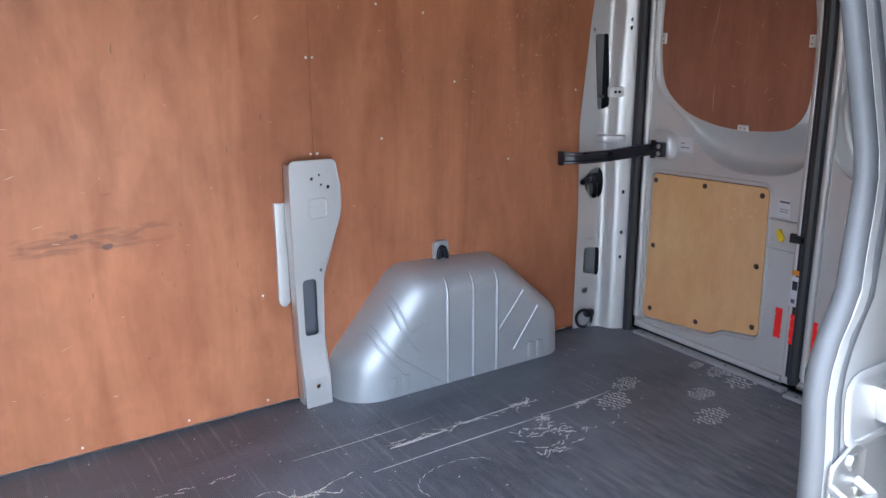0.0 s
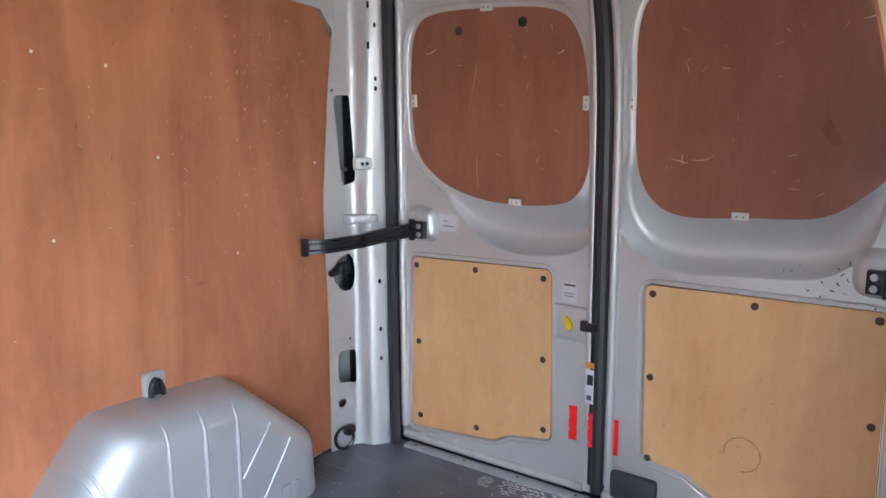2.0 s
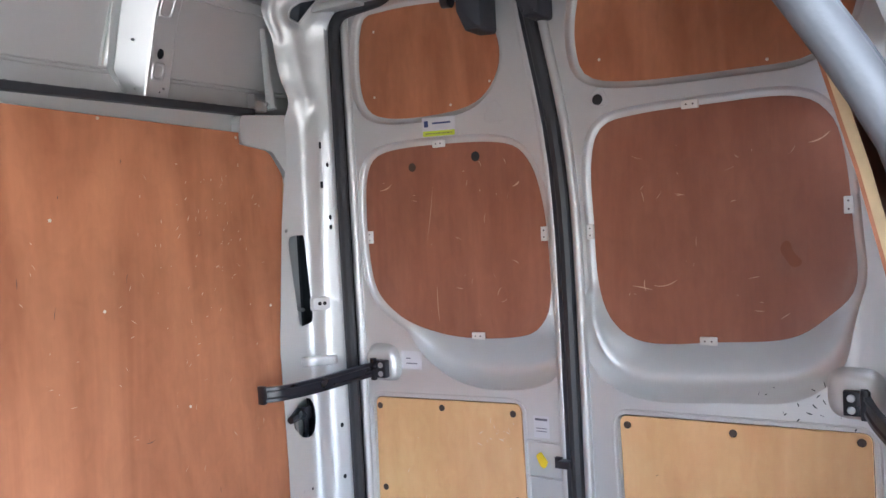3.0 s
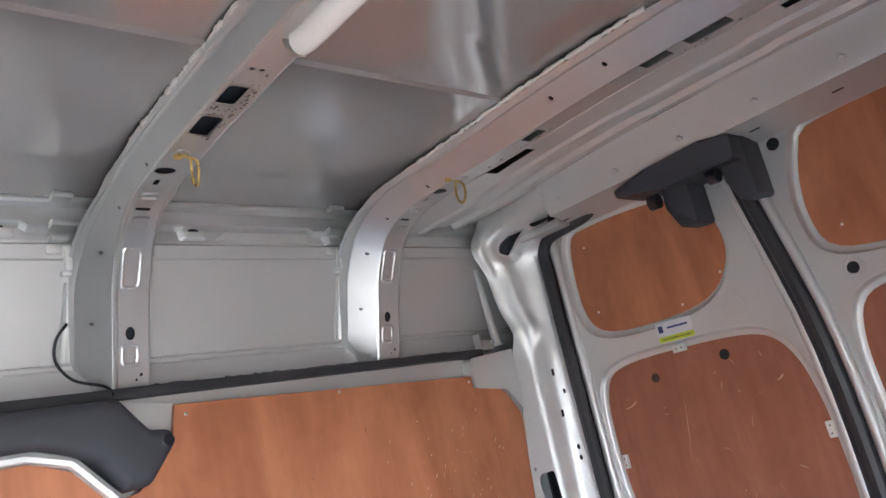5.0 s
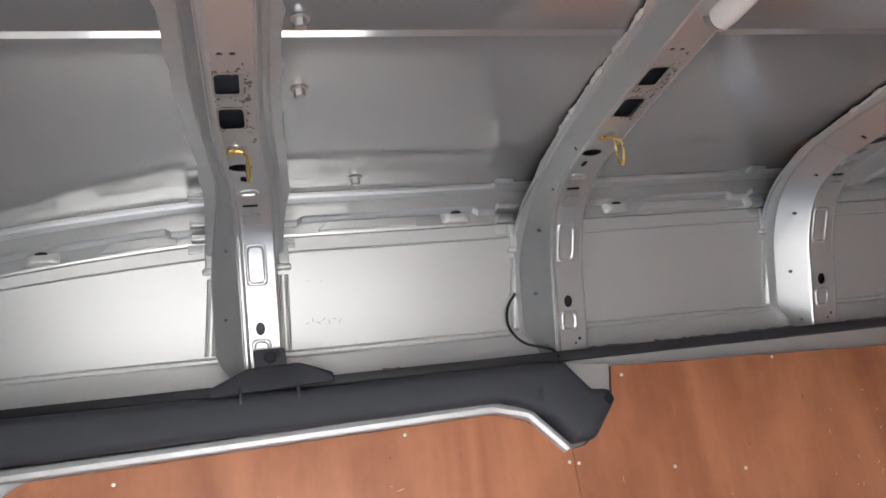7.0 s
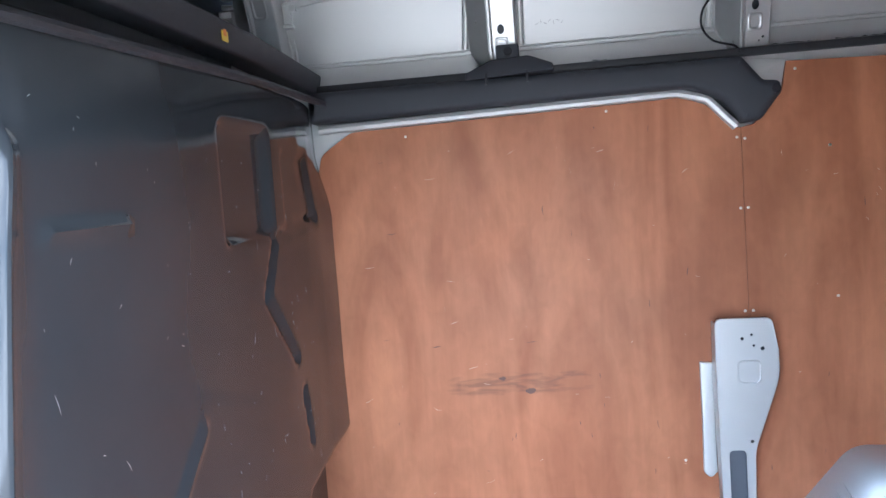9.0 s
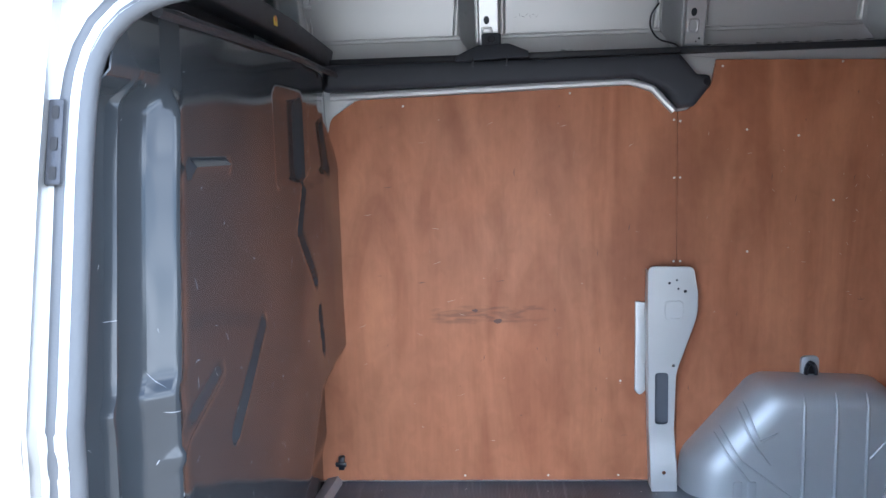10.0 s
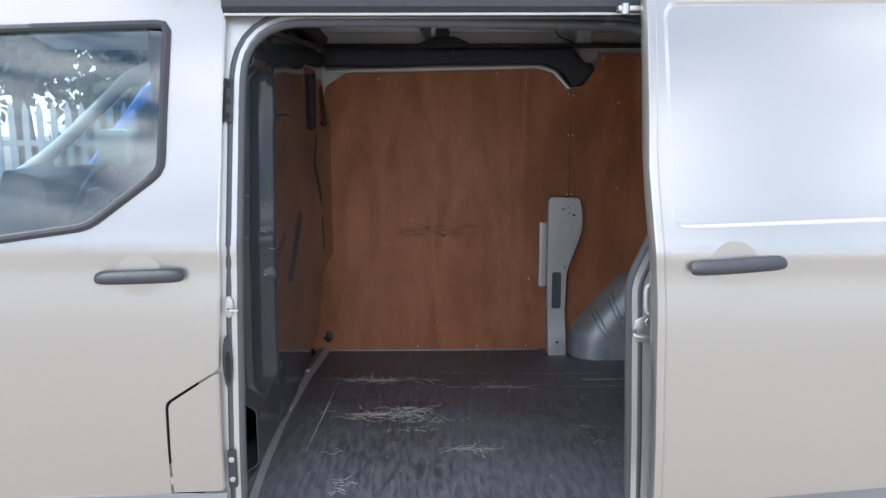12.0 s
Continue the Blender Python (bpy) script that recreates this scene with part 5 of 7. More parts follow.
part("plugged_hole", join(disc((XD + 0.0125, 1.441, 1.333), (-1, 0, 0), 0.013, 0.001), disc((XD + 0.0115, 1.441, 1.333), (-1, 0, 0), 0.008, 0.001)), SCREW, D1)
for y, z in ((1.57, 1.555), (1.17, 1.55), (1.56, 1.75), (1.30, 1.500), (0.45, 1.50), (0.85, 1.56), (0.5, 1.77)):
    part("screw", disc((XD + 0.018, y, z), (-1, 0, 0), 0.004, 0.001, 8), BRIGHT, D1 if y > 0.95 else D2)
# bumper block and rubber at the foot of the second door
part("bump_stop", box(XD - 0.03, XD, 0.770, 0.905, 0.035, 0.115, 0.012), PLASTIC, D2, "black plastic bump stop")


def check_strap(cup_y, y0, tip, door, sgn):
    """Raised hinge cup on the door and the black check strap that runs forward from it."""
    rings = []
    for g, d in ((0.012, 0.0), (0.006, 0.012), (0.0, 0.022), (-0.012, 0.028), (-0.03, 0.029)):
        rings.append([Vector((XD - d, p[0], p[1])) for p in rounded([(cup_y - 0.062 - g, 0.705 - g), (cup_y + 0.045 + g, 0.705 - g), (cup_y + 0.045 + g, 0.800 + g), (cup_y - 0.045 - g, 0.795 + g)], 0.035 + max(g, -0.02))])
    part("hinge_cup", loft(rings, True), SILVER, door, sharp=60)
    strap = thing("door_check_strap", (XD - 0.05, y0, 0.70), "black steel check strap between door and pillar", "check strap", "door check straps")
    p0 = Vector((XD - 0.032, y0, 0.738))
    part("bracket", join(box(XD - 0.052, XD - 0.029, y0 - 0.026, y0 + 0.026, 0.712, 0.765, 0.003), box(XD - 0.06, XD - 0.045, y0 + sgn * 0.016 - 0.008, y0 + sgn * 0.016 + 0.008, 0.705, 0.772, 0.003)), BLACKSTEEL, strap)
    for dz in (-0.013, 0.013):
        part("bolt", disc((XD - 0.052, y0 - sgn * 0.010, 0.738 + dz), (-1, 0, 0), 0.0085, 0.005), STEEL, strap, "bright bolt head")
    line = smooth([p0 + Vector((-0.02, sgn * 0.02, 0)), p0.lerp(Vector(tip), 0.30) + Vector((0, -sgn * 0.004, 0.0)), p0.lerp(Vector(tip), 0.62) + Vector((0, -sgn * 0.012, -0.004)), p0.lerp(Vector(tip), 0.88) + Vector((0.0, -sgn * 0.016, -0.002)), Vector(tip)], 5)
    st = []
    for i, p in enumerate(line):
        d = (line[min(i + 1, len(line) - 1)] - line[max(i - 1, 0)]).normalized()
        side = d.cross(Vector((0, 0, 1))).normalized()
        st.append((p, side, (0, 0, 1)))
    prof = [(-0.007, -0.021), (0.007, -0.021), (0.007, -0.012), (0.003, -0.008), (0.003, 0.008), (0.007, 0.012), (0.007, 0.021), (-0.007, 0.021), (-0.007, 0.012), (-0.003, 0.008), (-0.003, -0.008), (-0.007, -0.012)]
    part("arm", sweep(prof, st), BLACKSTEEL, strap)
    part("end_stop", box(tip[0] - 0.010, tip[0] + 0.006, tip[1] - 0.012, tip[1] + 0.010, tip[2] - 0.026, tip[2] + 0.026, 0.003), BLACKSTEEL, strap)


check_strap(1.575, 1.560, (2.145, 1.735, 0.712), D1, 1)
check_strap(0.290, 0.285, (2.18, 0.135, 0.700), D2, -1)

# ---- rear pillar fittings ----
part("hinge_cover", loft([[Vector((x + 0, y - d, z)) for x, z, y in ((lerp(2.355, 2.425, u), 0.752 + v * 0.026, lerp(1.762, 1.712, u)) for u, v in rect(0.5, 0.5, 1 + g, 1 + g, 0.2))] for g, d in ((0.25, -0.004), (0.12, 0.010), (0.0, 0.016), (-0.25, 0.018))], True), SILVER, post, sharp=60)
part("tie_plate", loft([[Vector((lerp(2.375, 2.42, u), lerp(1.742, 1.715, u) - d, 0.922 + v * 0.036)) for u, v in rect(0.5, 0.5, 1 + g, 1 + g, 0.2)] for g, d in ((0.15, -0.002), (0.0, 0.007), (-0.2, 0.008))], True), SILVER, post)
for u in (0.35, 0.65):
    part("hole", disc((lerp(2.375, 2.42, u), lerp(1.742, 1.715, u) - 0.0085, 0.94), (-0.5, -0.85, 0), 0.006, 0.0008, 8), HOLE, post)
plug = thing("cable_connector", (2.33, 1.78, 0.56), "black cable connector in the pillar opening", "connector")
part("body", tube([(2.285, 1.772, 0.602), (2.31, 1.776, 0.605), (2.335, 1.785, 0.612), (2.36, 1.79, 0.60)], [0.011, 0.014, 0.017, 0.012], 8), BLACKSTEEL, plug)
part("socket", box(2.355, 2.39, 1.78, 1.80, 0.585, 0.625, 0.006), DARK, plug)
part("cable", tube(smooth([(2.36, 1.79, 0.60), (2.38, 1.80, 0.57), (2.385, 1.81, 0.53), (2.37, 1.83, 0.48)], 4), 0.008, 8), BLACKSTEEL, plug)
ring = thing("lashing_ring", (2.315, 1.76, 0.02), "black steel lashing ring hanging on the pillar foot", "lashing ring")
part("ring", tube([(2.305 + 0.030 * math.cos(a), 1.755 - 0.012 * math.cos(a), 0.052 + 0.036 * math.sin(a)) for a in [2 * math.pi * k / 18 for k in range(18)]], 0.006, 8, True), BLACKSTEEL, ring)
part("eye", box(2.322, 2.362, 1.752, 1.782, 0.050, 0.080, 0.008), BLACKSTEEL, ring)
# curved gusset from the pillar to the header, with an eye hole
def gusset_at(u, v):
    """Web that carries the pillar up into the header: it starts in the pillar's section and sweeps round to the header's face."""
    z = lerp(1.459, 1.945, v)
    a = fp(0.66 * u, 1.455 + 0.03 * v)
    xl = skin_curve([(1.45, 2.352), (1.54, 2.372), (1.60, 2.362), (1.67, 2.345), (1.75, 2.335), (1.80, 2.300), (1.84, 2.296), (1.90, 2.345), (1.95, 2.372)], z)
    yl = skin_curve([(1.45, 1.800), (1.54, 1.775), (1.62, 1.800), (1.80, 1.803), (1.95, 1.800)], z)
    xr = skin_curve([(1.45, 2.456), (1.80, 2.452), (1.84, 2.430), (1.89, 2.385), (1.92, 2.366), (1.95, 2.350)], z)
    yr = skin_curve([(1.45, 1.697), (1.70, 1.696), (1.77, 1.694), (1.805, 1.672), (1.83, 1.620), (1.86, 1.570), (1.90, 1.542), (1.95, 1.535)], z)
    fold_u = lerp(0.50, 0.30, v)
    ridge_ = (0.009 * math.exp(-((u - fold_u) / 0.16) ** 2) - 0.004 * math.exp(-((u - fold_u - 0.38) / 0.18) ** 2)) * max(0, 1 - v * v * 1.3) + 0.010 * math.exp(-((u - 0.12) / 0.08) ** 2) * bump01(v, 0.62, 0.82, 0.08)
    dip = -0.022 * math.exp(-(((u - EYE_U) / 0.23) ** 2 + ((v - EYE_V) / 0.082) ** 2) ** 2)
    b = Vector((lerp(xl, xr, u) - 0.5 * (ridge_ + dip), lerp(yl, yr, u ** 1.15) - 0.85 * (ridge_ + dip), 0))
    t = max(0, min(1, v / 0.25))
    t = t * t * (3 - 2 * t)
    return Vector((lerp(a.x, b.x, t), lerp(a.y, b.y, t), z - 0.03 * u * v * (1 - v)))


EYE_U, EYE_V = 0.56, 0.742


def eye_loop(k):
    return [(EYE_U + k * a, EYE_V + k * b) for a, b in rounded([(-0.13, -0.030, 0.06), (0.02, -0.055, 0.06), (0.10, 0.010, 0.05), (0.16, 0.058, 0.02), (-0.02, 0.050, 0.06), (-0.12, 0.020, 0.05)], 0.04, 4)]


part("gusset", sheet([(0.0, 0.0), (1.0, 0.0), (1.0, 1.0), (0.0, 1.0)], [eye_loop(1.0)], gusset_at, 0.002, grid(0, 1, 36), grid(0, 1, 36)), SILVER, post, sharp=60)
part("eye_rim", tube([gusset_at(p[0], p[1]) + Vector((-0.001, -0.002, 0)) for p in eye_loop(1.10)], 0.0032, 6, True), SILVER, post, sharp=60)
# dark sheet that paints the shade inside the eye hole
part("eye_shade", sheet(eye_loop(1.5), (), lambda u, v: gusset_at(u, v) + Vector((0.020, 0.028, 0)), 0.001), DARK, post)
part("header_end", box(2.400, 2.50, 1.536, 1.70, 1.812, 1.834, 0.004), SILVER, post)
part("header_slot", slab(rounded([(2.372, 1.618), (2.402, 1.628), (2.405, 1.60), (2.392, 1.545)], 0.008), lambda u, v, w: Vector((u - 0.004, v, 1.843 - w)), 0.004), HOLE, post)
part("header_seam", tube([(2.351, 1.532, 1.93), (2.353, 1.530, 1.90), (2.360, 1.528, 1.856), (2.370, 1.522, 1.836)], 0.0018, 6), SILVER, post)
part("seam", sheet([(0.02, 0.428), (0.62, 0.428), (0.62, 0.431), (0.02, 0.431)], (), lambda u, v: fp(u, v) + Vector((-0.001, -0.0018, 0)), 0.001, grid(0, 1, 16)), SILVER, post)
strut = thing("corner_strut", (2.25, 1.86, 1.53), "silver tube strut and hinge bracket in the rear corner", "strut")
part("tube", tube([(2.335, 1.838, 1.775), (2.336, 1.836, 1.72), (2.340, 1.832, 1.60), (2.342, 1.828, 1.535)], [0.009, 0.011, 0.013, 0.017], 10), SILVER, strut)
part("hinge", join(box(2.265, 2.315, 1.815, 1.85, 1.522, 1.556, 0.006), box(2.255, 2.268, 1.81, 1.84, 1.528, 1.572, 0.003)), STEEL, strut)
for x in (2.262, 2.305):
    part("bolt", disc((x, 1.812, 1.545), (0, -1, 0), 0.007, 0.004), STEEL, strut)

# ---- rear latch housing under the header ----
latch = thing("door_latch_housing", (2.45, 1.08, 1.66), "black plastic latch housing under the rear header", "latch housing")
part("cover", slab(rounded([(0.975, 1.770), (0.962, 1.828), (1.04, 1.838), (1.20, 1.834), (1.31, 1.822), (1.318, 1.800), (1.25, 1.790), (1.16, 1.772), (1.0, 1.768)], 0.014), lambda u, v, w: Vector((2.495 - w - 0.5 * max(0, v - 1.80), u, v)), 0.125, 0.012), PLASTIC, latch)
for y0, y1, zb in ((1.128, 1.208, 1.668), (0.962, 1.036, 1.675)):
    part("catch", slab(rounded([(y0, zb), (y1 - 0.025, zb + 0.004), (y1, zb + 0.06), (y1, 1.83), (y0, 1.83)], 0.012), lambda u, v, w: Vector((2.495 - w, u, v)), 0.085, 0.015), PLASTIC, latch)
    part("roller", tube([(2.40, y1 + 0.002, 1.755), (2.40, y1 + 0.026, 1.757)], 0.020, 14), BLACKSTEEL, latch)

# ---- roof fittings ----
def hook(x, s):
    y, z, ny, nz = bow_station(s)
    h = thing("lashing_hook", (x, y, z), "yellow zinc plated lashing ring hanging from the roof bow", "lashing ring", "roof lashing rings")
    part("ring", tube(smooth([(x - 0.004, y - 0.004, z - 0.004), (x + 0.014, y - 0.002, z - 0.008), (x + 0.022, y + 0.012, z - 0.022), (x + 0.021, y + 0.010, z - 0.050), (x + 0.020, y - 0.004, z - 0.064), (x + 0.018, y - 0.020, z - 0.050), (x + 0.019, y - 0.020, z - 0.022), (x + 0.014, y - 0.004, z - 0.008)], 4), 0.0026, 8), GOLD, h)
    part("boss", tube([(x - 0.006, y, z + 0.004), (x - 0.007, y, z - 0.008)], 0.009, 12), GOLD, h)


for bx, dx in ((0.552, -0.012), (1.240, 0.012), (1.915, 0.012)):
    hook(bx + dx, 0.600)
for x, y in ((0.653, 1.344), (0.787, 1.735), (0.648, 1.150)):
    z = roof_z(y)
    nut = thing("roof_bolt", (x, y, z), "bright zinc nut and washer on the roof skin", "bolt", "roof bolts")
    part("washer", disc((x, y, z - 0.004), (0, 0, -1), 0.015, 0.003, 16), STEEL, nut)
    part("nut", tube([(x, y, z - 0.005), (x, y, z - 0.020)], 0.0095, 6), STEEL, nut)
lamp = thing("roof_lamp", (1.31, 1.03, 1.90), "white plastic strip lamp beside the roof bow, unlit", "lamp")
LENS = material("white_lens", (0.80, 0.79, 0.76), 0.12, 0, 0.8, 10, 0.03, 0.001)
part("lens", tube(smooth([(1.268, 1.055, 1.893), (1.268, 1.03, 1.888), (1.268, 0.95, 1.887), (1.268, 0.80, 1.888), (1.268, 0.775, 1.893)], 4), [0.012, 0.018] + [0.022] * 13 + [0.018, 0.012], 14, flat=1.0), LENS, lamp)
part("end_cap", disc((1.268, 1.058, 1.895), (0, 1, 0), 0.024, 0.006), STEEL, lamp)
RAIL_HOLES = (0.134, 1.025, 1.434, 1.823)
RAIL_PRESS = ((0.24, 0.40), (0.70, 0.93), (1.485, 1.745))
# upright stiffeners and tabs on the upper side panels beside each bow
for bx in BOWS:
    for sx in (-0.088, 0.066):
        solid("panel_stiffener", sweep([(-0.012, 0.0), (-0.008, -0.005), (-0.002, -0.001), (0.002, -0.001), (0.008, -0.005), (0.012, 0.0)], [((bx + sx - 0.10 * (1.7 - z) * (1 if sx < 0 else 0.2), panel_y(z) - 0.0005, z), (1, 0, 0), (0, 1, 0)) for z in (1.604, 1.64, 1.68, 1.72, 1.762)]), SILVER, "silver stiffener strip beside a roof bow", "stiffener", group="panel stiffeners")
        tx, dz = bx + sx + (0.004 if sx < 0 else 0.004), -sink(bx, 1.83)
        solid("rail_tab", join(box(tx - 0.010, tx + 0.012, 1.816, 1.842, 1.782 + dz, 1.836 + dz, 0.003), box(tx - (0.045 if sx < 0 else 0.012), tx - (0.014 if sx < 0 else -0.028), 1.820, 1.838, 1.818 + dz, 1.838 + dz, 0.003), box(tx - 0.018, tx + 0.016, 1.822, 1.845, 1.772 + dz, 1.784 + dz, 0.004)), SILVER, "silver welded tab under the roof rail", "bracket", group="rail tabs")
for x in RAIL_HOLES:
    dz = sink(x, 1.869)
    solid("rail_boss", loft([[Vector((p[0], 1.8355 - d, p[1] - dz)) for p in rect(x, 1.867, 0.050 + g, 0.018 + 0.5 * g, 0.008)] for g, d in ((0.026, 0.0), (0.010, 0.007), (-0.008, 0.012), (-0.02, 0.0125))], True), SILVER, "pressed boss on the roof rail", "boss", group="rail bosses", sharp=60)
    solid("rail_hole", slab(ellipse(x, 1.876 - dz, 0.013, 0.0045, 12), lambda u, v, w: Vector((u, 1.8245 - w, v)), 0.001), HOLE, "dark oval standing in for the shade of a hole in the roof rail", "hole", group="rail holes")
# long raised pressings along the rail's web
for x0, x1 in RAIL_PRESS:
    rings = [[Vector((p[0], 1.8352 - d, p[1] - sink(p[0], 1.865))) for p in offset_loop(rounded([(x0, 1.853), (x1, 1.853), (x1, 1.874), (x0 + 0.03, 1.876)], 0.004), g)] for g, d in ((0.003, 0.0), (0.0, 0.005), (-0.003, 0.0058))]
    solid("rail_pressing", loft(rings, True), SILVER, "long raised pressing on the roof rail", "pressing", group="rail pressings", sharp=40)

# ragged sealant along the front edge of two bows, bumps and slots along the rear header
def bead(x, s0, s1):
    rs = random.Random(int(x * 100))
    pts, rad = [], []
    k = s0
    while k < s1:
        y, z, ny, nz = bow_station(k)
        pts.append((x + rs.uniform(-0.002, 0.002), y - ny * 0.046, z - nz * 0.046))
        rad.append(rs.uniform(0.002, 0.0065))
        k += rs.uniform(0.006, 0.012)
    solid("sealant_bead", tube(pts, rad, 6), WHITE, "ragged white sealant bead along a roof bow", "sealant", group="sealant beads", sharp=70)


bead(1.240 - 0.058, 0.55, 1.15)
bead(1.915 - 0.058, 0.50, 1.25)
for y in (0.48, 0.68, 0.88, 1.08, 1.28, 1.48):
    part("header_bump", tube([(2.353, y - 0.008, 1.862), (2.352, y, 1.866), (2.353, y + 0.008, 1.862)], [0.004, 0.007, 0.004], 8), SILVER, header, sharp=60)
    part("header_slot", slab(rect(2.425, y + 0.05, 0.008, 0.026, 0.003), lambda u, v, w: Vector((u, v, 1.8245 - w)), 0.001), HOLE, header)
part("header_hole", slab(rect(2.345, 0.40, 0.05, 0.07, 0.02), lambda u, v, w: Vector((2.3535 - w - (u - 2.345) * 0.1, v, 1.88 + (u - 2.345))), 0.001), HOLE, header)

# ---- front header bar and trim brackets ----
bar = thing("front_header_bar", (0.0, 1.0, 1.51), "dark painted cross bar above the bulkhead", "cross bar")
part("bar", sweep(rounded([(-0.045, -0.030), (0.018, -0.030), (0.030, 0.030), (-0.045, 0.036)], 0.008, 3), [((0.0, y, z), (1, 0, 0), (0, 0, 1)) for y, z in ((0.20, 1.545), (0.7, 1.552), (1.3, 1.552), (1.83, 1.530))]), PLASTIC, bar)
sk = part("label", slab(rect(1.11, 1.556, 0.034, 0.036, 0.003), lambda u, v, w: Vector((0.0245 + w, u, v)), 0.001), YELLOW, bar, "small yellow label")
part("print", slab(rect(1.11, 1.556, 0.016, 0.014), lambda u, v, w: Vector((0.0258 + w, u, v)), 0.0004), ORANGE, sk)
solid("bulkhead_lip", tube([(0.052, y, 1.432 + 0.035 * min(1, y / 1.2)) for y in (0.30, 0.6, 0.9, 1.2, 1.5, 1.74)], 0.010, 8), PLASTIC, "dark rolled edge along the bulkhead top", "trim", "structure")
fan = thing("bow_bracket", (0.58, 1.79, 1.5), "charcoal plastic bracket cover at the foot of a roof bow", "bracket")
part("fan", slab(rounded([(0.455, 1.497), (0.705, 1.508), (0.700, 1.528), (0.635, 1.556, 0.04), (0.53, 1.552, 0.04), (0.458, 1.518)], 0.006), lambda u, v, w: Vector((u, 1.775 - w + 0.4 * max(0, v - 1.50), v)), 0.020, 0.006), PLASTIC, fan)
part("stem", box(0.545, 0.610, 1.790, 1.812, 1.54, 1.592, 0.006), PLASTIC, fan)
part("bolt", disc((0.578, 1.790, 1.572), (0, -1, 0), 0.013, 0.005), BLACKSTEEL, fan)
for x in (0.515, 0.628):
    part("clip", box(x - 0.003, x + 0.003, 1.745, 1.770, 1.480, 1.512, 0.001), BLACKSTEEL, fan)
solid("trim_gusset", slab(rounded([(1.17, 1.502), (1.330, 1.488), (1.318, 1.402), (1.285, 1.40), (1.24, 1.44)], 0.006), lambda u, v, w: Vector((u, 1.826 - w, v)), 0.012, 0.003), SILVER, "silver gusset plate beside the rail cover", "plate", "structure")
solid("trim_bolt", disc((1.283, 1.754, 1.405), (0, -1, 0), 0.013, 0.004), BLACKSTEEL, "black bolt in the rail cover end", "bolt")
solid("loose_cable", tube(smooth([(1.150, 1.862, 1.680), (1.125, 1.86, 1.645), (1.120, 1.855, 1.600), (1.145, 1.84, 1.558), (1.195, 1.815, 1.535), (1.206, 1.796, 1.512)], 6), 0.0032, 8), BLACKSTEEL, "thin black cable looping from the roof bow", "cable")
solid("wall_rear_shelf", loft([[Vector((p[0], y, p[1])) for p in rounded([(2.18, 1.418), (2.30, 1.402), (2.36, 1.33), (2.42, 1.33), (2.42, 1.52), (2.18, 1.50)], 0.02, 4)] for y in (1.794, 1.83)], True), SILVER, "silver pressed shelf at the pillar top", "panel", "structure")

# ---- floor edge strips ----
DULL = material("scuffed_metal_strip", (0.42, 0.43, 0.44), 0.5, 0.35, 0, 20, 0.2, 0.03)
solid("bulkhead_strip", sweep([(-0.032, 0.0), (-0.026, 0.020), (0.012, 0.028), (0.026, 0.010), (0.028, 0.0)], [((x, y, 0.0), (1, 0, 0), (0, 0, 1)) for x, y in ((-0.05, 0.12), (-0.068, 0.45), (-0.078, 0.9), (-0.062, 1.4), (-0.030, 1.80))]), DULL, "dull metal edge strip along the foot of the bulkhead", "edge strip", "structure")
for y in (0.95, 1.42):
    solid("strip_clip", join(box(-0.085, -0.045, y - 0.008, y + 0.008, 0.024, 0.032, 0.002), box(-0.055, -0.043, y - 0.006, y + 0.010, 0.02, 0.038, 0.002)), WHITE, "small white clip on the floor edge strip", "clip", group="strip clips")
solid("wall_latch", join(box(-0.01, 0.012, 1.775, 1.798, 0.06, 0.11, 0.004), box(-0.02, 0.02, 1.77, 1.782, 0.075, 0.09, 0.003)), BLACKSTEEL, "small black clip at the lining corner", "clip")
for y0, y1 in ((1.63, 0.965), (0.945, 0.735), (0.715, 0.22)):
    st = thing("threshold_strip", (2.48, (y0 + y1) / 2, 0.0), "scuffed aluminium threshold strip at the rear doors", "threshold strip", "threshold strips")
    dx = 0.0 if y0 > 1 else -0.022
    part("strip", slab(rect(2.472 + dx, (y0 + y1) / 2, 0.036, y0 - y1, 0.003), lambda u, v, w: Vector((u, v, w)), 0.010, 0.003), DULL, st)
    for k in range(4):
        part("screw", disc((2.470 + dx, lerp(y0 - 0.04, y1 + 0.04, k / 3), 0.010), (0, 0, 1), 0.005, 0.001, 8), SCREW, st)
solid("threshold_channel", box(2.495, 2.58, 0.2, 1.66, -0.03, 0.002), DARK, "dark channel under the rear doors", "threshold", "structure")

# ---- lining screws ----
for x, z in ((1.190, 0.802), (1.212, 0.802), (1.190, 1.090), (1.210, 1.090), (1.188, 1.285), (1.209, 1.280), (1.347, 1.457), (1.736, 1.459), (2.165, 1.437), (1.438, 0.831), (1.43, 1.245), (1.72, 1.00), (1.008, 0.379), (0.27, 1.36), (0.84, 1.385),
             (1.95, 0.72), (1.60, 1.22), (2.26, 0.95), (0.45, 0.03), (1.0, 0.03), (0.75, 0.03)):
    part("screw", disc((x, 1.7998, z), (0, -1, 0), 0.0042, 0.0012, 8), BRIGHT, wall)

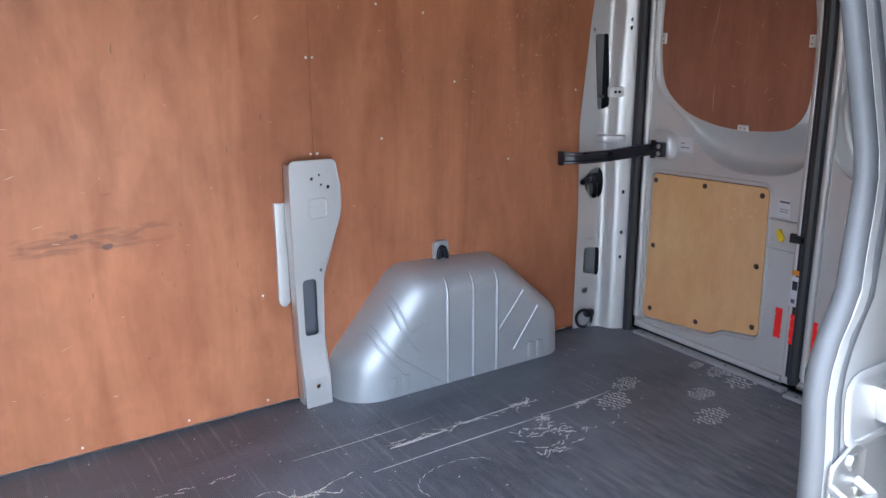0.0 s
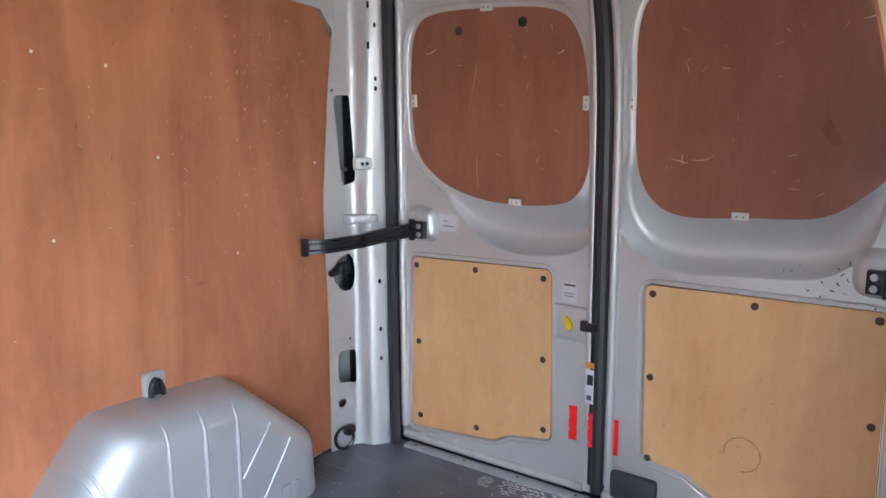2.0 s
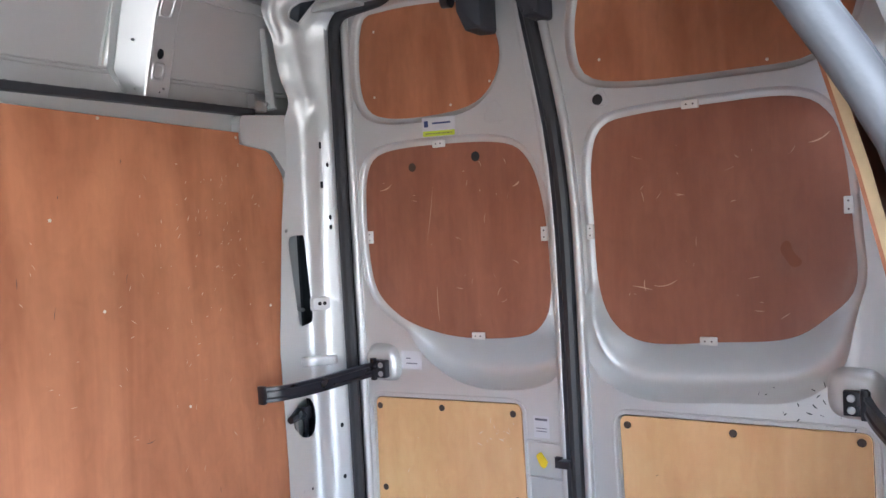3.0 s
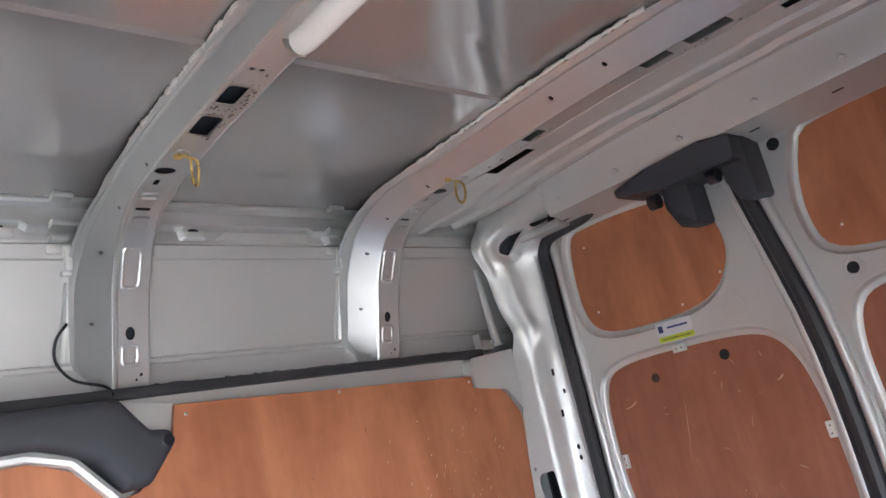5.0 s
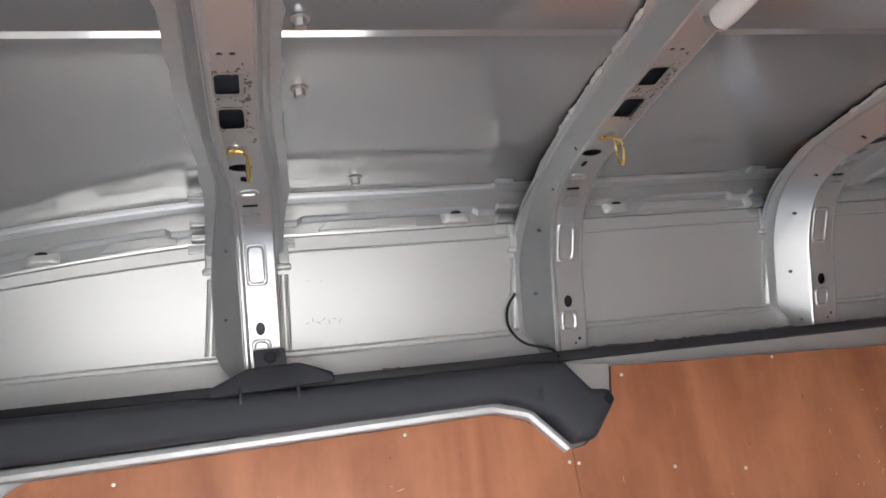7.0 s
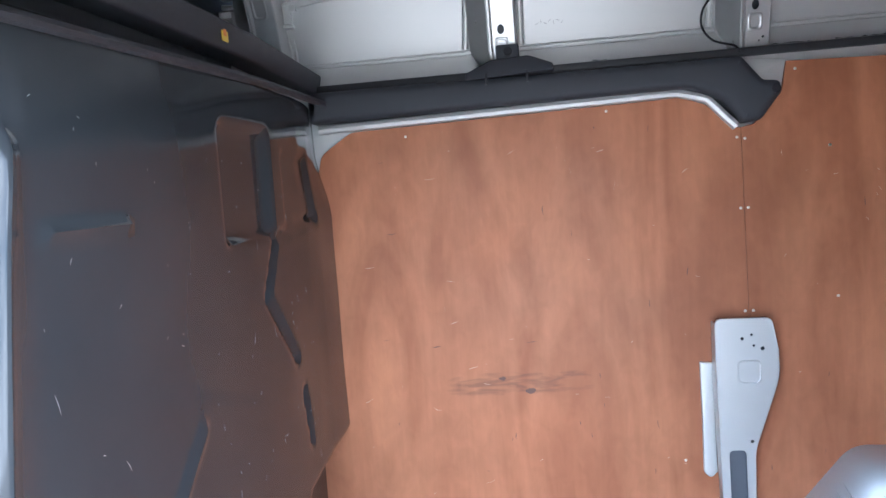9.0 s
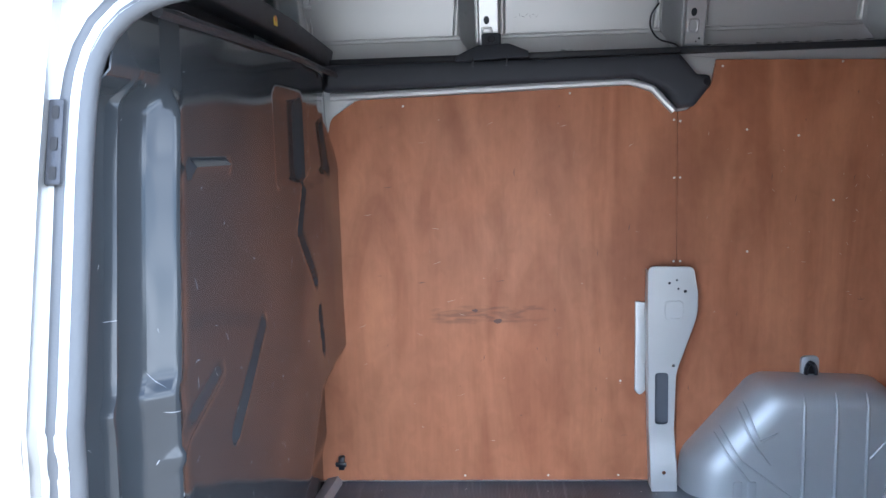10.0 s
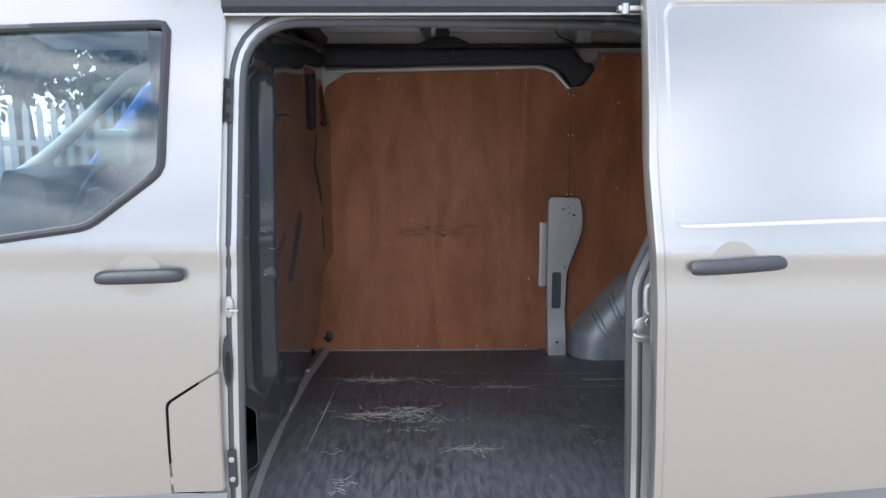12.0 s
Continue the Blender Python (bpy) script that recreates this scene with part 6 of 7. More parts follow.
# ---- scratches and scuffs: thin pale marks on boards, sheets and the bulkhead ----
def marks(name, specs, f, mat, label, host):
    """Short bent strokes a fraction of a millimetre proud; specs: (u, v, length, angle, width)."""
    bm = bmesh.new()
    for u, v, ln, an, wd in specs:
        n_ = 5
        bend = random.uniform(-0.5, 0.5) * min(1.0, 0.06 / ln)
        prev = None
        for k in range(n_ + 1):
            t = k / n_
            a = an + bend * (t - 0.5)
            cu_, cv_ = u + ln * (t - 0.5) * math.cos(a), v + ln * (t - 0.5) * math.sin(a)
            w = wd * math.sin(math.pi * (0.08 + 0.84 * t)) * random.uniform(0.6, 1.2) / 2
            pa, pb = bm.verts.new(f(cu_ - w * math.sin(a), cv_ + w * math.cos(a))), bm.verts.new(f(cu_ + w * math.sin(a), cv_ - w * math.cos(a)))
            if prev:
                bm.faces.new((prev[0], prev[1], pb, pa))
            prev = (pa, pb)
    return part(name, bm, mat, host, label)


rnd = random.Random(7)
PENCIL = material("pencil_mark", (0.22, 0.22, 0.22), 0.7)
marks("pencil_marks", [(0.665 + 0.012 * k, 1.655 + 0.006 * (k % 2), 0.012, 0.5 + 1.1 * k, 0.0016) for k in range(7)] + [(0.672, 1.745, 0.016, 0.1, 0.001), (0.70, 1.742, 0.008, 0.2, 0.001)], lambda u, v: Vector((u, panel_y(v) - 0.0012, v)), PENCIL, "faint pencil marks", bpy.data.objects["wall_upper_offside"])
WOODMARK = material("bare_wood_scratch", (0.62, 0.42, 0.30), 0.7)
specs = [(rnd.gauss(2.05, 0.13), rnd.gauss(1.15, 0.16), rnd.uniform(0.003, 0.016), rnd.gauss(0.9, 0.5), rnd.uniform(0.0014, 0.0032)) for _ in range(80)]
specs += [(rnd.uniform(1.3, 2.25), rnd.uniform(0.5, 1.42), rnd.uniform(0.004, 0.02), rnd.uniform(0, 3.1), rnd.uniform(0.001, 0.002)) for _ in range(40)]
specs += [(rnd.uniform(0.1, 1.15), rnd.uniform(0.1, 1.35), rnd.uniform(0.004, 0.03), rnd.uniform(-0.4, 0.6), rnd.uniform(0.001, 0.002)) for _ in range(34)]
specs = [q for q in specs if 0.05 < q[0] < 2.26 and 0.05 < q[1] < 1.36]
marks("scratches", specs, lambda u, v: Vector((u, 1.7993, v)), WOODMARK, "pale scratches in the plywood", wall)
STAIN = material("dark_wood_mark", (0.14, 0.07, 0.05), 0.6)
specs = [(rnd.uniform(0.1, 2.2), rnd.uniform(0.15, 1.4), rnd.uniform(0.006, 0.03), rnd.choice((1.57, 1.4, 1.7, 0.1)), rnd.uniform(0.001, 0.003)) for _ in range(44)]
specs += [(0.50, 0.640, 0.022, 0.0, 0.012), (0.58, 0.600, 0.03, 0.1, 0.02)]
specs = [q for q in specs if q[1] < 1.36]
marks("dark_marks", specs, lambda u, v: Vector((u, 1.7994, v)), STAIN, "dark scuffs in the plywood", wall)
for door, ya, yb, za, zb in ((D1, 1.08, 1.57, 0.90, 1.33), (D2, 0.38, 0.82, 0.90, 1.34)):
    specs = [(rnd.uniform(ya, yb), rnd.uniform(za, zb), rnd.uniform(0.004, 0.03), rnd.uniform(0, 3.1), rnd.uniform(0.0008, 0.002)) for _ in range(22)]
    if door is D1:
        specs += [(1.375, 0.93, 0.10, 1.55, 0.0022), (1.385, 1.19, 0.17, 1.75, 0.0012), (1.54, 1.275, 0.05, 2.8, 0.004), (1.10, 1.26, 0.025, 2.6, 0.005)]
    else:
        specs += [(0.76, 0.98, 0.05, 0.2, 0.003), (0.70, 0.985, 0.06, 2.9, 0.003), (0.755, 0.985, 0.03, 1.5, 0.003), (0.345, 1.31, 0.05, 2.7, 0.004)]
    marks("scratches", specs, lambda u, v: Vector((XD + 0.0113, u, v)), WOODMARK, "pale scratches in the board", door)
specs = [(rnd.uniform(0.25, 0.50), rnd.uniform(0.67, 0.80), rnd.uniform(0.004, 0.015), rnd.uniform(0, 3.1), rnd.uniform(0.001, 0.004)) for _ in range(26)]
marks("paint_chips", specs, lambda u, v: Vector((XD - 0.0024, u, v)), DARK, "dark chips in the paint", D2)
RINGSTAIN = material("brown_ring_stain", (0.36, 0.20, 0.08), 0.6)
specs = [(0.56 + 0.045 * math.cos(a), 0.245 + 0.045 * math.sin(a), 0.026, a + 1.57, 0.0035) for a in [0.5 * k for k in range(10)]]
specs += [(rnd.uniform(0.30, 0.80), rnd.uniform(0.2, 0.6), rnd.uniform(0.004, 0.012), rnd.uniform(0, 3.1), 0.002) for _ in range(12)]
marks("ring_stain", specs, lambda u, v: Vector((XD + 0.0022, u, v)), RINGSTAIN, "brown ring stain on the lower board", D2)
PALEWOOD = material("pale_wood_rub", (0.82, 0.66, 0.46), 0.6)
specs = [(rnd.gauss(1.20, 0.05), rnd.gauss(0.57, 0.02), rnd.uniform(0.006, 0.02), rnd.uniform(0, 3.1), rnd.uniform(0.001, 0.003)) for _ in range(14)]
specs += [(rnd.uniform(1.15, 1.55), rnd.uniform(0.15, 0.6), rnd.uniform(0.004, 0.02), rnd.uniform(0, 3.1), rnd.uniform(0.001, 0.002)) for _ in range(10)]
marks("rubbed_marks", specs, lambda u, v: Vector((XD + 0.0022, u, v)), PALEWOOD, "pale rubbed marks on the lower board", D1)
HAZE = material("grey_scratch", (0.30, 0.31, 0.33), 0.6)
bulk_ob = bpy.data.objects["wall_bulkhead"]
specs = [(rnd.uniform(0.05, 1.5), rnd.uniform(0.35, 1.36), rnd.choice((rnd.uniform(0.003, 0.010), rnd.uniform(0.003, 0.010), rnd.uniform(0.01, 0.03))), rnd.choice((rnd.uniform(1.2, 1.9), rnd.uniform(0, 3.1))), rnd.uniform(0.0005, 0.0012)) for _ in range(150)]
marks("scratches", specs, lambda u, v: Vector((bulk_x(u, v) + 0.0012, u, v)), HAZE, "grey scratches in the gloss", bulk_ob)

# ---- marks on the floor ----
def on_floor(u, v):
    h = math.sin(u * 917.0 + v * 613.0) * 437.0
    return Vector((u, v, 0.0005 + 0.0007 * (h - math.floor(h))))


def shoe_print(x, y, turn, size):
    specs = []
    c, s = math.cos(turn), math.sin(turn)
    for i in range(-4, 5):
        for j in range(-3, 4):
            u, v = (j + 0.5 * (i % 2)) * 0.0165, i * 0.0175
            if (u / 0.048) ** 2 + (v / 0.075) ** 2 > rnd.uniform(0.75, 1.1) or rnd.random() < 0.12:
                continue
            specs.append((x + size * (u * c - v * s), y + size * (u * s + v * c), rnd.uniform(0.016, 0.024) * size, turn + (0.55 if i % 2 else -0.55) + rnd.uniform(-0.15, 0.15), rnd.uniform(0.006, 0.009) * size))
    bm_host = floor
    marks("shoe_print", specs, on_floor, DUST, "pale dusty shoe print", bm_host)


for x, y, a, sz in ((1.955, 1.225, 1.9, 1.0), (2.085, 1.300, 1.8, 0.85), (2.232, 1.106, 1.7, 0.80), (2.13, 0.982, 1.65, 0.95), (2.44, 1.095, 1.7, 1.15), (2.405, 1.274, 1.9, 0.5), (2.43, 1.19, 1.8, 0.8)):
    shoe_print(x, y, a, sz)


specs = [(1.40, 1.275, 0.60, 0.005, 0.006), (1.30, 1.36, 0.20, 0.02, 0.012), (1.56, 1.375, 0.35, 0.02, 0.004), (1.85, 1.28, 0.3, 0.02, 0.006), (1.18, 1.45, 0.5, 0.02, 0.003), (0.085, 0.95, 0.7, 1.53, 0.004)]
marks("long_scratch", specs, on_floor, DUST, "long pale scratch in the rubber", floor)
# ragged scrapes down to the backing: (x, y, half length, half width, strokes, tan)
for cx, cy, lx, ly, count, tan in ((0.28, 1.368, 0.24, 0.014, 110, 1), (0.30, 1.372, 0.10, 0.022, 60, 1), (0.70, 1.467, 0.11, 0.006, 22, 0), (0.70, 1.270, 0.24, 0.006, 40, 0), (0.84, 1.268, 0.09, 0.010, 50, 1),
                                   (0.34, 0.945, 0.19, 0.026, 130, 1), (0.42, 1.000, 0.08, 0.030, 70, 1), (0.27, 0.955, 0.10, 0.012, 60, 0), (0.40, 0.880, 0.16, 0.020, 50, 0), (0.45, 0.800, 0.07, 0.022, 36, 0), (0.67, 0.620, 0.09, 0.020, 34, 1),
                                   (0.60, 0.890, 0.14, 0.015, 26, 0), (0.17, 0.600, 0.05, 0.05, 16, 0), (1.127, 0.816, 0.05, 0.012, 22, 0), (1.15, 0.690, 0.06, 0.02, 12, 0), (0.22, 0.340, 0.035, 0.05, 40, 0), (0.12, 1.05, 0.04, 0.05, 12, 0),
                                   (1.40, 1.370, 0.20, 0.012, 46, 1), (1.69, 1.375, 0.06, 0.018, 46, 0), (1.687, 1.258, 0.035, 0.012, 40, 0), (1.62, 1.215, 0.10, 0.040, 60, 0), (1.68, 1.165, 0.05, 0.035, 44, 0), (1.60, 1.10, 0.09, 0.03, 40, 0), (1.85, 1.265, 0.10, 0.010, 26, 0), (1.80, 1.13, 0.10, 0.02, 20, 0)):
    specs = []
    for _ in range(int(count * (0.55 if tan else 0.40))):
        u, v = cx + lx * rnd.gauss(0, 0.48), cy + ly * rnd.gauss(0, 0.62)
        heading = rnd.choice((0.0, math.pi)) + rnd.gauss(0, 0.35)
        for _ in range(rnd.randint(2, 5)):
            ln = rnd.uniform(0.007, 0.034) if tan and cx < 1.3 else rnd.uniform(0.004, 0.012)
            specs.append((u + ln / 2 * math.cos(heading), v + ln / 2 * math.sin(heading), ln * 1.15, heading, rnd.uniform(0.0014, 0.0060)))
            u, v = u + ln * math.cos(heading), v + ln * math.sin(heading)
            heading += rnd.gauss(0, 0.45)
    tagged(marks("scrape", specs, on_floor, SCRAPE if tan else DUST, "ragged pale scrape in the rubber", floor), kind="stuff")


specs = [(1.29 + 0.13 * math.cos(a), 1.12 + 0.08 * math.sin(a), 0.030, a + 1.57, 0.0026) for a in [0.6 + 0.28 * k for k in range(11)]]
marks("arc_scuff", specs, on_floor, DUST, "curved pale scuff in the rubber", floor)
specs = [(rnd.uniform(0.0, 2.4), rnd.uniform(0.2, 1.75), rnd.uniform(0.003, 0.010), rnd.uniform(0, 3.1), rnd.uniform(0.002, 0.005)) for _ in range(260)]
marks("crumbs", specs, on_floor, WHITE, "pale crumbs on the rubber", floor)

# ---- side opening fittings ----
def jamb(x, z, d=0.0):
    return Vector((x, skin_y(z) + 0.027 + lean(x, z) - d, z))


top_plate = thing("pillar_catch_plate", (-0.027, 0.13, 1.17), "dark slotted catch plate on the door pillar", "catch plate")
part("plate", slab(rect(-0.024, 1.237, 0.022, 0.118, 0.004), lambda u, v, w: jamb(u, v, w + 0.001), 0.008, 0.002), BLACKSTEEL, top_plate)
for z in (1.195, 1.235, 1.278):
    part("slot", slab(rect(-0.024, z, 0.010, 0.018, 0.003), lambda u, v, w: jamb(u, v, w + 0.0092), 0.001), HOLE, top_plate)
striker = thing("pillar_striker", (-0.025, 0.04, 0.66), "steel striker pin on the door pillar", "striker")
part("plate", slab(ellipse(-0.026, 0.682, 0.013, 0.030, 14), lambda u, v, w: jamb(u, v, w + 0.001), 0.006, 0.002), ALU, striker)
part("pin", tube([jamb(-0.026, 0.676, 0.006), jamb(-0.018, 0.676, 0.022), jamb(0.004, 0.676, 0.022)], 0.005, 8), STEEL, striker)
low = thing("pillar_grommet", (-0.033, 0.037, 0.45), "dark oval grommet on the door pillar", "grommet")
part("rim", slab(ellipse(-0.035, 0.528, 0.014, 0.076, 18), lambda u, v, w: jamb(u, v, w + 0.001), 0.006, 0.002), PLASTIC, low)
part("socket", slab(ellipse(-0.033, 0.515, 0.008, 0.045, 14), lambda u, v, w: jamb(u, v, w + 0.0072), 0.002), HOLE, low)
hinge = thing("lower_jamb_bracket", (-0.036, 0.035, 0.15), "dark lower bracket on the door pillar", "bracket")
part("plate", slab(rect(-0.036, 0.215, 0.024, 0.115, 0.006), lambda u, v, w: jamb(u, v, w + 0.001), 0.008, 0.003), PLASTIC, hinge)
part("bolt", disc(jamb(-0.036, 0.245, 0.009), (0, -1, 0), 0.008, 0.004), STEEL, hinge)
part("bolt", disc(jamb(-0.036, 0.185, 0.009), (0, -1, 0), 0.008, 0.004), STEEL, hinge)
rear_catch = thing("rear_jamb_striker", (1.115, 0.03, 0.6), "bright steel striker on the rear door jamb", "striker")
CX, CZ = -0.016, 0.006
part("plate", slab(rounded([(1.095 + CX, 0.572 + CZ), (1.170 + CX, 0.572 + CZ), (1.170 + CX, 0.640 + CZ), (1.145 + CX, 0.652 + CZ, 0.01), (1.125 + CX, 0.645 + CZ, 0.01), (1.097 + CX, 0.632 + CZ)], 0.008), lambda u, v, w: jamb(u, v, w + 0.001), 0.005, 0.002), STEEL, rear_catch)
part("loop", tube(smooth([jamb(x + CX, z + CZ, d) for x, z, d in ((1.100, 0.605, 0.004), (1.095, 0.600, 0.026), (1.100, 0.597, 0.030), (1.145, 0.590, 0.030), (1.152, 0.592, 0.026), (1.154, 0.600, 0.004))], 3), 0.0062, 8), STEEL, rear_catch)
part("bolt", disc(jamb(1.138 + CX, 0.630 + CZ, 0.006), (0, -1, 0), 0.012, 0.004, 6), STEEL, rear_catch)
part("bolt", disc(jamb(1.158 + CX, 0.584 + CZ, 0.006), (0, -1, 0), 0.008, 0.003, 12), STEEL, rear_catch)
slot = thing("rear_jamb_guide", (1.17, 0.03, 0.7), "pressed recess with a bright guide plate on the jamb", "guide")
part("recess", loft([[jamb(p[0], p[1], d) for p in offset_loop(POCKET, g)] for g, d in ((0.012, 0.0), (0.006, 0.004), (0.0, 0.003), (-0.004, -0.010), (-0.010, -0.030), (-0.03, -0.032))], True), JAMB, slot, sharp=60)
part("guide", join(box(1.178, 1.25, skin_y(0.70) - 0.006, skin_y(0.70) + 0.04, 0.710, 0.719, 0.002), box(1.178, 1.25, skin_y(0.70) - 0.006, skin_y(0.70) + 0.04, 0.675, 0.684, 0.002), box(1.176, 1.181, skin_y(0.70), skin_y(0.70) + 0.04, 0.675, 0.719, 0.002)), STEEL, slot)
part("slot", box(1.19, 1.25, skin_y(0.70) + 0.030, skin_y(0.70) + 0.034, 0.685, 0.710, 0.001), HOLE, slot)
track = thing("door_track", (0.55, 0.15, 1.47), "dark upper slide track over the side opening", "door track")
part("channel", sweep([(0.0, 0.0), (0.03, -0.004), (0.03, 0.07), (-0.02, 0.075), (-0.02, 0.018)], [((x, 0.150, 1.468), (0, 1, 0), (0, 0, 1)) for x in (-0.038, 1.16)]), PLASTIC, track)
part("lip", tube([(-0.035, 0.145, 1.466), (1.16, 0.145, 1.468)], 0.004, 8), SILVER, track, "bright lower lip")
part("roller_arm", join(box(1.03, 1.105, 0.105, 0.135, 1.470, 1.485, 0.003), tube([(1.05, 0.11, 1.462), (1.05, 0.11, 1.49)], 0.012, 10)), STEEL, track, "steel roller arm")

# ---- cab seen through the door window ----
GREYTRIM = material("grey_cab_trim", (0.48, 0.50, 0.50), 0.7)
dash = thing("dashboard", (-1.35, 1.0, 0.4), "dark grey moulded dashboard in the cab", "dashboard")
part("top", sweep(rounded([(-1.72, 0.45), (-1.10, 0.45), (-1.06, 0.70), (-1.16, 0.84), (-1.45, 0.90), (-1.72, 0.88)], 0.05, 5), [((0, y, 0), (1, 0, 0), (0, 0, 1)) for y in (0.22, 1.80)]), PLASTIC, dash)
part("binnacle", sweep(rounded([(-1.32, 0.80), (-1.10, 0.80), (-1.12, 0.93), (-1.28, 0.97)], 0.03, 4), [((0, y, 0), (1, 0, 0), (0, 0, 1)) for y in (1.28, 1.62)]), PLASTIC, dash)
wheel = thing("steering_wheel", (-1.0, 1.45, 0.6), "black steering wheel on the far side of the cab", "steering wheel")
part("rim", tube([(-0.98 + 0.08 * math.sin(a), 1.45 + 0.18 * math.cos(a), 0.82 + 0.165 * math.sin(a)) for a in [2 * math.pi * k / 24 for k in range(24)]], 0.014, 8, True), BLACKSTEEL, wheel)
part("hub", box(-1.01, -0.95, 1.38, 1.52, 0.77, 0.87, 0.02), BLACKSTEEL, wheel)
part("spoke", tube([(-0.98, 1.28, 0.82), (-0.98, 1.62, 0.82)], 0.014, 8), BLACKSTEEL, wheel)
solid("wall_cab_pillar", tube(smooth([(-1.55, 1.80, 0.86), (-1.30, 1.78, 1.02), (-1.02, 1.74, 1.25), (-0.86, 1.70, 1.37), (-0.55, 1.68, 1.47), (-0.25, 1.68, 1.50)], 4), 0.042, 10, flat=0.7), GREYTRIM, "pale grey lined windscreen pillar", "pillar", "structure", sharp=60)
fardoor = thing("far_cab_door", (-0.8, 1.86, -0.3), "grey lined far cab door with a window opening", "van door")
part("lining", slab(rounded([(-1.55, -0.3), (-0.28, -0.3), (-0.28, 0.86, 0.04), (-0.55, 0.90), (-1.2, 0.95), (-1.55, 0.92)], 0.03), lambda u, v, w: Vector((u, 1.90 - w, v)), 0.05, 0.015), PLASTIC, fardoor)
far_pane = part("window_pane", slab(rounded([(-1.50, 0.93), (-0.30, 0.88), (-0.30, 1.47), (-0.62, 1.47), (-1.02, 1.30)], 0.03), lambda u, v, w: Vector((u, 1.888 - w, v)), 0.004), GLASS, fardoor, "tinted window glass")
far_pane.visible_shadow = False
part("mirror", slab(rounded([(-1.22, 0.93), (-1.06, 0.93), (-1.04, 1.12), (-1.18, 1.12)], 0.03), lambda u, v, w: Vector((u, 2.12 - w, v)), 0.08, 0.02), WHITE, fardoor, "white door mirror housing")
solid("cab_headlining", extrude_x([(0.2, 1.50), (0.5, 1.56), (1.0, 1.58), (1.5, 1.56), (1.8, 1.50)], [-1.25, -0.28], 0.004), GREYTRIM, "pale grey cab roof lining", "ceiling", "structure")
seat = thing("cab_seat", (-0.5, 0.6, -0.1), "dark cloth cab seat against the bulkhead", "seat")
part("backrest", box(-0.45, -0.30, 0.35, 0.85, 0.1, 0.86, 0.05, 4), PLASTIC, seat)
part("cushion", box(-0.85, -0.36, 0.35, 0.85, 0.0, 0.14, 0.05, 4), PLASTIC, seat)
# dealer lettering along the foot of the glass, unreadable
for k in range(7):
    part("lettering", sheet([(-0.388 + 0.017 * k, 0.970 + 0.002 * k), (-0.376 + 0.017 * k, 0.9715 + 0.002 * k), (-0.376 + 0.017 * k, 0.988 + 0.002 * k), (-0.388 + 0.017 * k, 0.9865 + 0.002 * k)], (), lambda u, v: Vector((u, skin_y(v) + 0.0118, v)), 0.0004), DARK, cab, "dark unreadable lettering inside the glass" if k == 0 else "")
part("lettering", sheet([(-0.385, 0.995), (-0.300, 1.004), (-0.300, 1.010), (-0.385, 1.001)], (), lambda u, v: Vector((u, skin_y(v) + 0.0118, v)), 0.0004), DARK, cab)

# ---- yard beyond ----
GALV = material("galvanised_steel", (0.50, 0.52, 0.53), 0.5, 0.4, 0, 8, 0.15)
fence = thing("palisade_fence", (-3.5, 6.5, -0.6), "galvanised steel palisade fence behind the van", "fence")
bm = slab(rounded([(-0.034, -0.6), (0.034, -0.6), (0.034, 1.22), (0.0, 1.32), (-0.034, 1.22)], 0.004), lambda u, v, w: Vector((u - 3.5, 6.5 + w, v)), 0.012, 0.003)
first = part("pale", bm, GALV, fence)
for k in range(48):
    p = new("pale", first.data)
    p.parent = fence
    p.location = (-3.6 + 0.15 * k, 0, 0)
first.location = (-3.75, 0, 0)
part("rail", box(-7.3, 0.0, 6.512, 6.55, 0.85, 0.91), GALV, fence)
part("rail", box(-7.3, 0.0, 6.512, 6.55, -0.25, -0.19), GALV, fence)
LEAF = material("dark_foliage", (0.075, 0.120, 0.065), 0.5, 0, 0, 1.2, 0.45, 0.0, 50, 0.1)
BARK = material("tree_bark", (0.10, 0.08, 0.06), 0.9, 0, 0, 12, 0.3, 0.1, 60)


